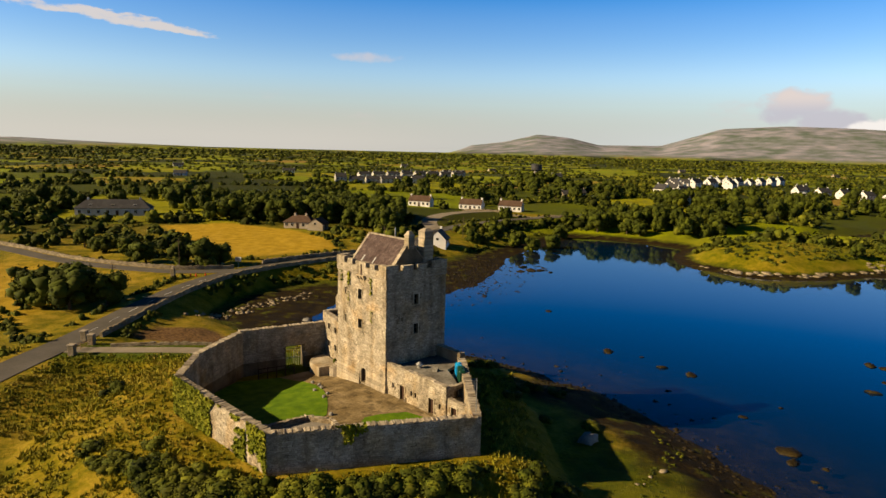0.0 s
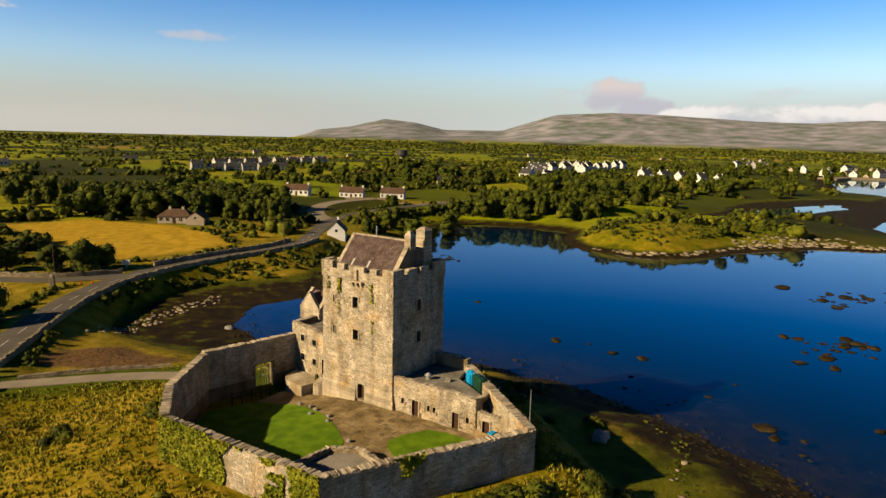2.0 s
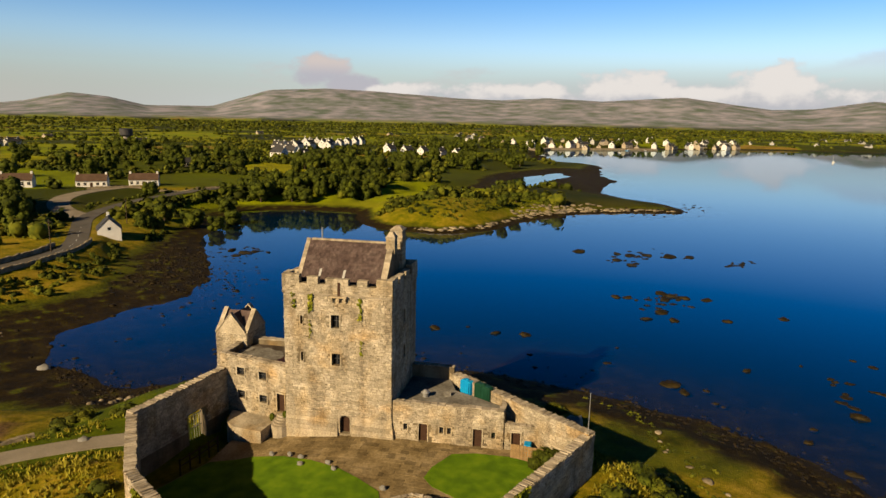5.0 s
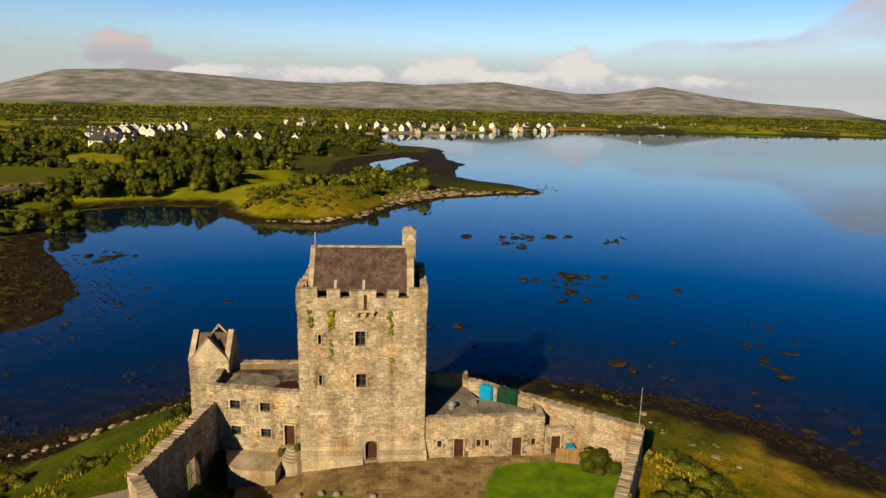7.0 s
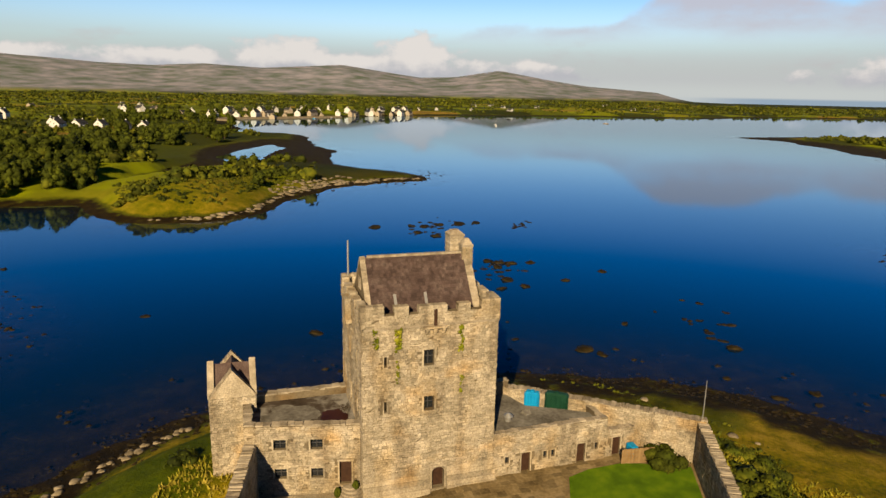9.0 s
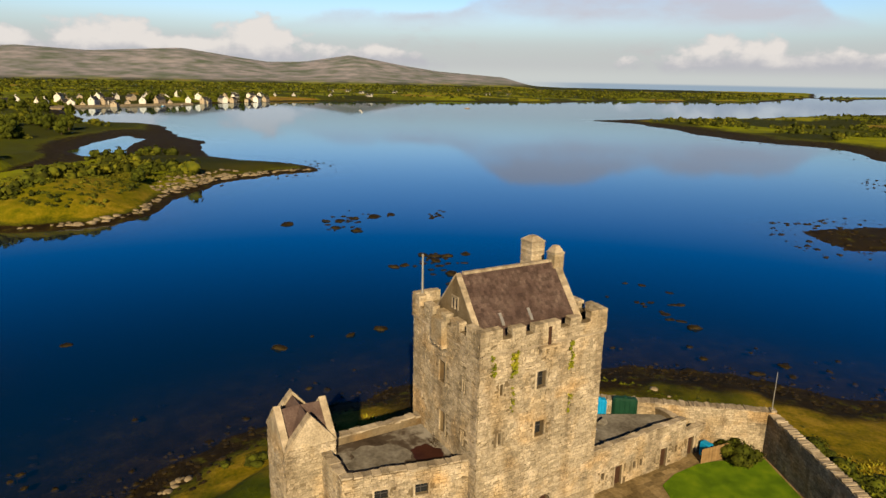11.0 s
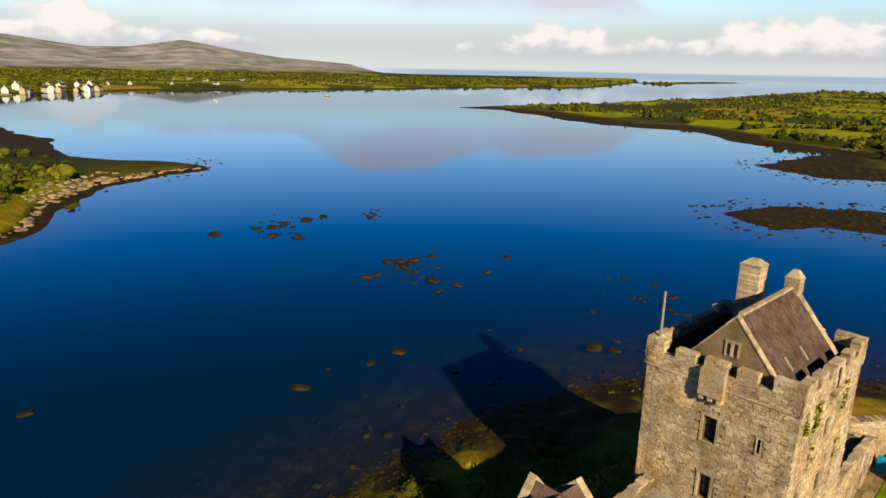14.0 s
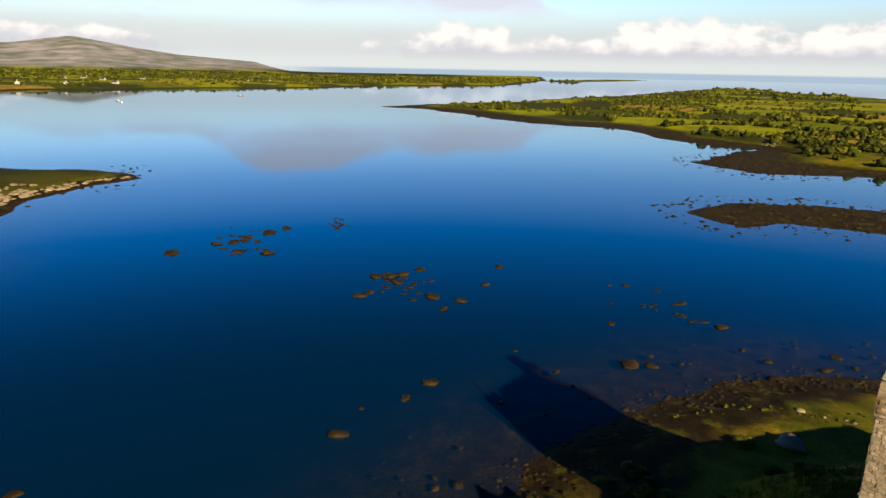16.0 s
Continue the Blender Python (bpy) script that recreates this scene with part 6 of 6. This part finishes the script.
copies(far_h, [(-240, 600, 10), (-170, 720, 15), (-330, 820, 30), (-60, 980, 20), (667, 911, 20), (770, 988, 25), (767, 1027, 30), (1073, 696, 20), (1053, 640, 15), (1200, 560, 10), (1260, 500, 60), (1392, 560, 60), (1414, 640, 70), (1517, 634, 80), (1496, 511, 70), (1867, 420, 80), (1580, 300, 80), (1700, 260, 85), (1120, 640, 20), (1160, 620, 25)])
wt = thing("water_tower", pose(86, 622, level(86, 622)), "dark concrete water tower above the trees", "water tower")
bm = bmesh.new()
tube(bm, (0, 0, -1), (0, 0, 11), 2.6, 2.6, 14)
part("stem", bm, CONCRETE, wt)
bm = bmesh.new()
tube(bm, (0, 0, 11), (0, 0, 12.2), 2.8, 5.0, 20)
tube(bm, (0, 0, 12.2), (0, 0, 17.0), 5.0, 5.0, 20)
tube(bm, (0, 0, 17.0), (0, 0, 17.4), 5.2, 4.8, 20)
part("tank", bm, GREYSLATE, wt)


# ---- quay and boats ----
quay = thing("quay", pose(0, 0, 0), "low grey stone quay along the village waterfront", "quay")
bm = bmesh.new()
prism(bm, [(618, 668), (664, 694), (739, 668), (836, 634), (840, 650), (742, 686), (664, 716), (606, 690)], -2, 2.2)
bmesh.ops.recalc_face_normals(bm, faces=bm.faces)
part("quay_body", bm, RUBBLE, quay)


def boat(x, y, turn, length, mast, hull, label):
    b = thing("boat", pose(x, y, 0.0, 0, 0, turn), label, "boat")
    bm = bmesh.new()
    rings = []
    for k in range(9):
        u = k / 8
        w = 0.17 * length * math.sin(math.pi * min(1, 0.25 + u * 0.75)) ** 0.8 + 0.02
        x_ = (u - 0.5) * length
        rings.append([bm.verts.new(p) for p in ((x_, -w, 0.7 + 0.25 * (u - 0.4) ** 2), (x_, -w * 0.6, -0.3), (x_, w * 0.6, -0.3), (x_, w, 0.7 + 0.25 * (u - 0.4) ** 2))])
    for a, c in zip(rings, rings[1:]):
        for i in range(3):
            bm.faces.new((a[i], c[i], c[i + 1], a[i + 1]))
        bm.faces.new((a[3], c[3], c[0], a[0]))
    bm.faces.new(rings[0])
    bm.faces.new(rings[-1][::-1])
    bmesh.ops.recalc_face_normals(bm, faces=bm.faces)
    part("hull", bm, hull, b)
    part("cabin", boxes((-length * 0.15, length * 0.15, -0.1 * length, 0.1 * length, 0.6, 1.5), bevel=0.1), WHITEPAINT, b)
    if mast:
        bm = bmesh.new()
        tube(bm, (0.5, 0, 0.6), (0.5, 0, mast), 0.08, 0.05, 6)
        part("mast", bm, STEEL, b)


boat(772, 640, 10, 11, 0, BLUE, "blue fishing boat moored at the quay")
boat(800, 630, -15, 10, 0, BROWNTILE, "red-brown fishing boat moored at the quay")
boat(796, 367, 40, 8, 10, WHITEPAINT, "white sailing boat at its mooring")
boat(761, 353, 20, 7, 9, WHITEPAINT, "white sailing boat at its mooring")
boat(965, 250, 80, 9, 0, PALEWOOD, "yellowish open boat on the bay")
boat(700, 600, 60, 8, 10, WHITEPAINT, "white sailing boat off the village")

# ---- rocks ----
ROCK_FORMS = []
for k in range(5):
    v, f = ICO2
    rr_ = np.random.default_rng(60 + k)
    lump = 1 + 0.22 * np.sin(v @ rr_.normal(size=3) * 3 + 1) + rr_.uniform(-0.12, 0.12, len(v))
    ROCK_FORMS.append((v * lump[:, None] * np.array([1, 1, 0.55]), f))
rock_meshes = [tri_mesh("rock", v, f, ROCK) for v, f in ROCK_FORMS]


def rock(x, y, r, tall, k, label="low weed-covered rock in shallow water", group="bay rocks", z=None):
    o = new("rock", rock_meshes[k % 5])
    o.matrix_world = pose(x, y, (0.0 if z is None else z), 0, 0, (k * 77) % 360) @ Matrix.Diagonal((r, r * (0.6 + 0.1 * (k % 4)), tall, 1))
    tagged(o, label, "rock", group)


BIG = [(119, 166, 2.0), (127, 157, 1.2), (128, 153, 1.3), (119, 151, 1.2), (133, 150, 1.3), (137, 145, 2.0), (117, 144, 1.3), (142, 141, 1.2), (84, 124, 1.1), (86, 122, 1.0), (96, 120, 1.2), (96, 117, 1.5), (92, 116, 1.5),
       (97, 114, 1.1), (100, 110, 1.1), (82, 110, 1.4), (75, 109, 1.0), (79, 105, 1.1), (88, 98, 0.8), (100, 92, 0.9), (34, 129, 1.2), (42, 120, 0.8), (46, 116, 1.0), (48, 85, 1.2), (47, 82, 0.9), (60, 62, 1.2), (64, 81, 0.7)]
for k, (x, y, r) in enumerate(BIG):
    rock(x, y, r * 1.3, 0.8 * r ** 0.5, k)
more = [(40, 126, .6), (72, 64, .7), (72, 71, .7), (84, 69, .8), (47, 97, .8), (55, 101, .5), (40, 66, 1.4), (46, 51, 1.0), (42, 56, 1.1), (42, 51, .7), (46, 63, .8), (27, 162, .9), (28, 225, 1.8), (30, 219, 2.2), (33, 219, 1.6), (12, 178, .7), (26, 216, 1.4), (36, 216, 1.1)]
for k, (x, y, r) in enumerate(more):
    rock(x, y, r, 0.5 * r, k + 40)
rk = random.Random(31)
for cx_, cy_, sx, sy, n in ((128, 150, 14, 7, 26), (92, 116, 10, 6, 24), (146, 127, 8, 3, 14), (75, 68, 14, 8, 14), (250, 212, 18, 4, 16), (30, 222, 8, 8, 12)):
    for k in range(n):
        rock(cx_ + rk.gauss(0, sx * 0.5), cy_ + rk.gauss(0, sy * 0.5), rk.uniform(0.4, 1.1), rk.uniform(0.18, 0.42), k + 7)
mr = np.random.default_rng(77)
small = []
for cx_, cy_, sx, sy, n in ((200, -30, 60, 40, 900), (240, 208, 40, 10, 90), (45, 62, 10, 16, 46), (180, 20, 40, 20, 200), (450, -60, 90, 30, 200), (568, 130, 6, 16, 70), (505, 262, 26, 34, 130), (556, 345, 6, 26, 70), (140, -15, 14, 24, 220), (270, -75, 24, 20, 120), (-5, 150, 26, 14, 70), (8, 204, 10, 26, 520), (12, 122, 14, 6, 26), (36, 86, 4, 24, 36)):
    for _ in range(n):
        x, y = cx_ + mr.normal() * sx, cy_ + mr.normal() * sy
        z = level(x, y)
        if -2.2 < z < 1.4:
            r = mr.uniform(0.2, 0.62) * (1.6 if cx_ > 150 else 1)
            small.append((x, y, max(z, -0.12 if z > -1.2 else z), r, r * 0.8))
bx, by = mr.uniform(-30, 48, 9000), mr.uniform(30, 150, 9000)
bs, bz = shore(bx, by), height(bx, by)
pick = np.nonzero((bs > -2.5) & (bs < 9) & (bz < 1.7))[0][:900]
small += [(bx[i], by[i], max(bz[i], -0.1), r, r * 0.8) for i, r in zip(pick, mr.uniform(0.12, 0.4, len(pick)))]
mass("seaweed_rocks", ROCK_FORMS, small, ROCK, "scattered small rocks and weed of the tidal flats", "rocks")
stones = []
for pts, gap, w in (([(-27, 127), (-18, 125.5), (-8, 124.5), (-1, 122.5)], 0.45, 0.9), ([(-54, 140), (-50, 147), (-43, 162), (-36, 172)], 0.30, 2.4), ([(20, 60), (22, 68), (27, 76)], 2.2, 1.2)):
    for x, y in line_places(pts, gap, rk, w):
        r = rk.uniform(0.18, 0.6)
        stones.append((x, y, level(x, y), r, r * 0.9))
mass("shore_boulders", ROCK_FORMS, stones, RUBBLE, "grey boulders lining the castle's shore and the road bank", "boulders")
ledges = []
for pts, gap, w in (([(88, 236), (92, 228), (104, 217), (118, 214), (138, 220), (158, 227), (180, 230), (206, 222), (228, 206)], 0.55, 2.6), ([(150, 228), (176, 236), (206, 230)], 0.8, 4.0), ([(225, -38), (255, -42), (275, -60)], 0.8, 6.0), ([(330, -140), (345, -150)], 0.8, 4.0)):
    for x, y in line_places(pts, gap, rk, w):
        z = level(x, y)
        if z > 0.5:
            r = rk.uniform(0.5, 1.5)
            ledges.append((x, y, z, r, r * 0.55))
mass("limestone_ledges", ROCK_FORMS, ledges, RUBBLE, "pale broken limestone ledges along the islet's shore", "rocks")
bo = new("boulder", tri_mesh("boulder", ROCK_FORMS[2][0], ROCK_FORMS[2][1], BOULDER))
bo.matrix_world = pose(19.2, 79.9, level(19.2, 79.9) + 0.3, 0, 0, 40) @ Matrix.Diagonal((1.5, 1.1, 1.6, 1))
tagged(bo, "large pale grey boulder on the shaded bank", "boulder")
for x, y, r in ((-32, 103.6, 0.5), (-31, 147, 0.9)):
    b2 = new("boulder", tri_mesh("boulder", ROCK_FORMS[1][0], ROCK_FORMS[1][1], BOULDER))
    b2.matrix_world = pose(x, y, level(x, y) + 0.1) @ Matrix.Diagonal((r, r, r * 1.2, 1))
    tagged(b2, "single pale stone block near the castle path" if y < 110 else "single pale boulder on the tidal flat", "boulder")


# ---- ivy ----
def ivy(parent_m, face, u0, u1, z0, z1, count, leaf, seed, label, mask=0.0, grow=True):
    r = np.random.default_rng(seed)
    pts, tris, base = [], [], 0
    u, z = r.uniform(u0, u1, count * 3), r.uniform(z0, z1, count * 3)
    ok = vnoise(u + seed * 9, z, 2.2, seed, 3) > mask
    for a, b in list(zip(u[ok], z[ok]))[:count]:
        c = np.array(face.at(a, r.uniform(0.05, 0.28), b))
        n = np.array(face.n) + r.normal(size=3) * 0.55
        n /= np.linalg.norm(n)
        t = np.cross(n, r.normal(size=3))
        t /= np.linalg.norm(t)
        k = np.cross(n, t)
        w = leaf * r.uniform(0.6, 1.4)
        pts.append(np.array([c - t * w, c + k * w, c + t * w, c - k * w]))
        tris.append(np.array([[0, 1, 2], [0, 2, 3]]) + base)
        base += 4
    o = new("ivy", tri_mesh("ivy", np.concatenate(pts), np.concatenate(tris), IVY))
    o.matrix_world = parent_m
    return tagged(o, label, "ivy", kind="stuff")


f_w = between(BAWN[8], BAWN[0])
ivy(CASTLE, f_w, 0.0, 7.0, 7.6, 12.7, 8200, 0.14, 1, "thick yellow-green ivy on the courtyard wall", -0.30)
ivy(CASTLE, f_w, 7.0, 17.0, 7.6, 12.5, 2800, 0.15, 2, "patches of ivy on the courtyard wall", 0.02)
ivy(CASTLE, f_w, 17.5, 21.0, 8.0, 12.6, 1700, 0.15, 3, "thick yellow-green ivy on the courtyard wall", -0.08)
ivy(CASTLE, between(BAWN[7], BAWN[8]), 2.0, 7.5, 7.4, 12.5, 2000, 0.15, 4, "thick yellow-green ivy on the courtyard wall", -0.02)
ivy(CASTLE, between(BAWN[0], BAWN[1]), 6.0, 10.0, 10.8, 12.8, 260, 0.15, 5, "small patch of ivy over the wall's top", 0.05)
for k, (a, b, c, d, n) in enumerate(((8.3, 8.8, 20.4, 23.2, 110), (3.1, 3.5, 20.8, 23.0, 70), (10.2, 10.6, 21.6, 23.2, 40), (8.5, 8.7, 18.4, 20.4, 26), (3.0, 3.3, 17.0, 18.6, 18))):
    ivy(CASTLE, t_front, a, b, c, d, n, 0.11, 10 + k, "streak of green growth down the tower's face", -0.1)

# ---- rough grass ----
gr = np.random.default_rng(91)
tuft_v, tuft_f, base = [], [], 0
N = 44000
tx, ty = gr.uniform(-75, 12, N), gr.uniform(25, 108, N)
tz, ts = height(tx, ty), shore(tx, ty)
tm = signed(tx, ty, BAWN_W)
okay = (tz > 1.9) & (tm < -1.2) & (vnoise(tx, ty, 7, 61, 3) > -0.22)
for line, half in WAYS:
    okay &= along(tx, ty, line)[0] > half + 1.0
for x, y, z in list(zip(tx[okay], ty[okay], tz[okay]))[:19000]:
    s = gr.uniform(0.15, 0.44)
    for k in range(4):
        a = gr.uniform(0, 6.283)
        w = np.array([math.cos(a), math.sin(a), 0]) * s * 0.35
        lean = np.array([gr.normal() * 0.35, gr.normal() * 0.35, 1.0]) * s * 1.3
        o = np.array([x + gr.normal() * s * 0.4, y + gr.normal() * s * 0.4, z - 0.05])
        tuft_v.append(np.array([o - w, o + w, o + lean]))
        tuft_f.append([base, base + 1, base + 2])
        base += 3
GRASSBLADE = surface("dry_grass", [(0.10, 0.115, 0.006), (0.20, 0.185, 0.013), (0.34, 0.26, 0.042)], 0.07, 0.9, 0, vary=0.35, fine=10)
tagged(new("grass_tufts", tri_mesh("grass_tufts", np.concatenate(tuft_v), np.array(tuft_f), GRASSBLADE)), "long dry grass on the castle's slopes", "grass", kind="stuff")

# ---- roadside things ----
for x, y in ((-74, 182), (-73, 143), (-20, 222), (8, 268)):
    p = thing("utility_pole", pose(x, y, level(x, y)), "weathered wooden utility pole beside the road", "pole", "utility poles")
    bm = bmesh.new()
    tube(bm, (0, 0, -0.3), (0, 0, 8.5), 0.14, 0.10, 8)
    part("pole", bm, BARK, p)
    part("crossbar", boxes((-0.7, 0.7, -0.06, 0.06, 7.8, 7.92)), BARK, p)
sg = thing("road_sign", pose(-59, 187, level(-59, 187), 0, 0, -10), "white rectangular road sign on a post", "sign")
bm = bmesh.new()
tube(bm, (0, 0, -0.2), (0, 0, 2.6), 0.05, 0.05, 8)
part("post", bm, STEEL, sg)
part("panel", boxes((-0.9, 0.9, -0.06, -0.03, 1.5, 2.8)), WHITEPAINT, sg)
part("lettering_bar", boxes((-0.7, 0.6, -0.066, -0.06, 2.3, 2.45), (-0.7, 0.4, -0.066, -0.06, 1.9, 2.05)), GREYSLATE, sg)
mo = thing("stone_pillar", pose(-70.5, 169, level(-70.5, 169)), "tapered stone pillar at the junction", "pillar")
part("shaft", boxes((-0.5, 0.5, -0.5, 0.5, -0.3, 2.4), bevel=0.05), RUBBLE, mo)
part("cap", boxes((-0.35, 0.35, -0.35, 0.35, 2.4, 3.1), bevel=0.08), COPING, mo)
CONE = surface("red_plastic", [(0.45, 0.03, 0.01), (0.55, 0.05, 0.015)], 2, 0.5, 0.05)
for x, y in ((-66.5, 170.5), (-65.3, 171.2), (-63.2, 172.2)):
    c = thing("traffic_cone", pose(x, y, 5.1), "red traffic cone standing at the junction", "cone", "traffic cones")
    bm = bmesh.new()
    tube(bm, (0, 0, 0.05), (0, 0, 0.85), 0.2, 0.03, 10)
    part("cone_body", bm, CONE, c)
    part("cone_foot", boxes((-0.26, 0.26, -0.26, 0.26, 0, 0.05)), CONE, c)
for x, y in ((-60, 109.2), (-60, 103.2), (-62.5, 111.5)):
    g = thing("gate_pier", pose(x, y, level(x, y)), "squat rubble-stone gate pier at the castle drive", "pier", "gate piers")
    part("pier_body", boxes((-0.5, 0.5, -0.5, 0.5, -0.3, 1.7), bevel=0.05), RUBBLE, g)
    part("pier_cap", boxes((-0.58, 0.58, -0.58, 0.58, 1.7, 1.9), bevel=0.04), COPING, g)
gt = thing("farm_gate", pose(-60.3, 106.2, level(-60.3, 106.2), 0, 0, 70), "pale barred gate at the castle drive", "gate")
for z in (0.3, 0.6, 0.9, 1.2):
    part("bar", boxes((-2.4, 2.4, -0.04, 0.04, z, z + 0.08)), PALEWOOD, gt)
for x in (-2.4, 0, 2.32):
    part("upright", boxes((x, x + 0.08, -0.05, 0.05, 0.0, 1.35)), PALEWOOD, gt)

rail = thing("timber_fence", CASTLE @ pose(-9.0, 18.4, YARD - yard_drop(18), 0, 0, -11), "dark open timber rail fence in the yard's shade", "fence")
for k in range(5):
    part("post", boxes((1.3 * k, 1.3 * k + 0.12, -0.06, 0.06, -0.3, 1.5), bevel=0.01), DARKWOOD, rail)
for z in (0.7, 1.3):
    part("rail", boxes((0, 5.4, -0.1, -0.05, z, z + 0.12), bevel=0.01), DARKWOOD, rail)
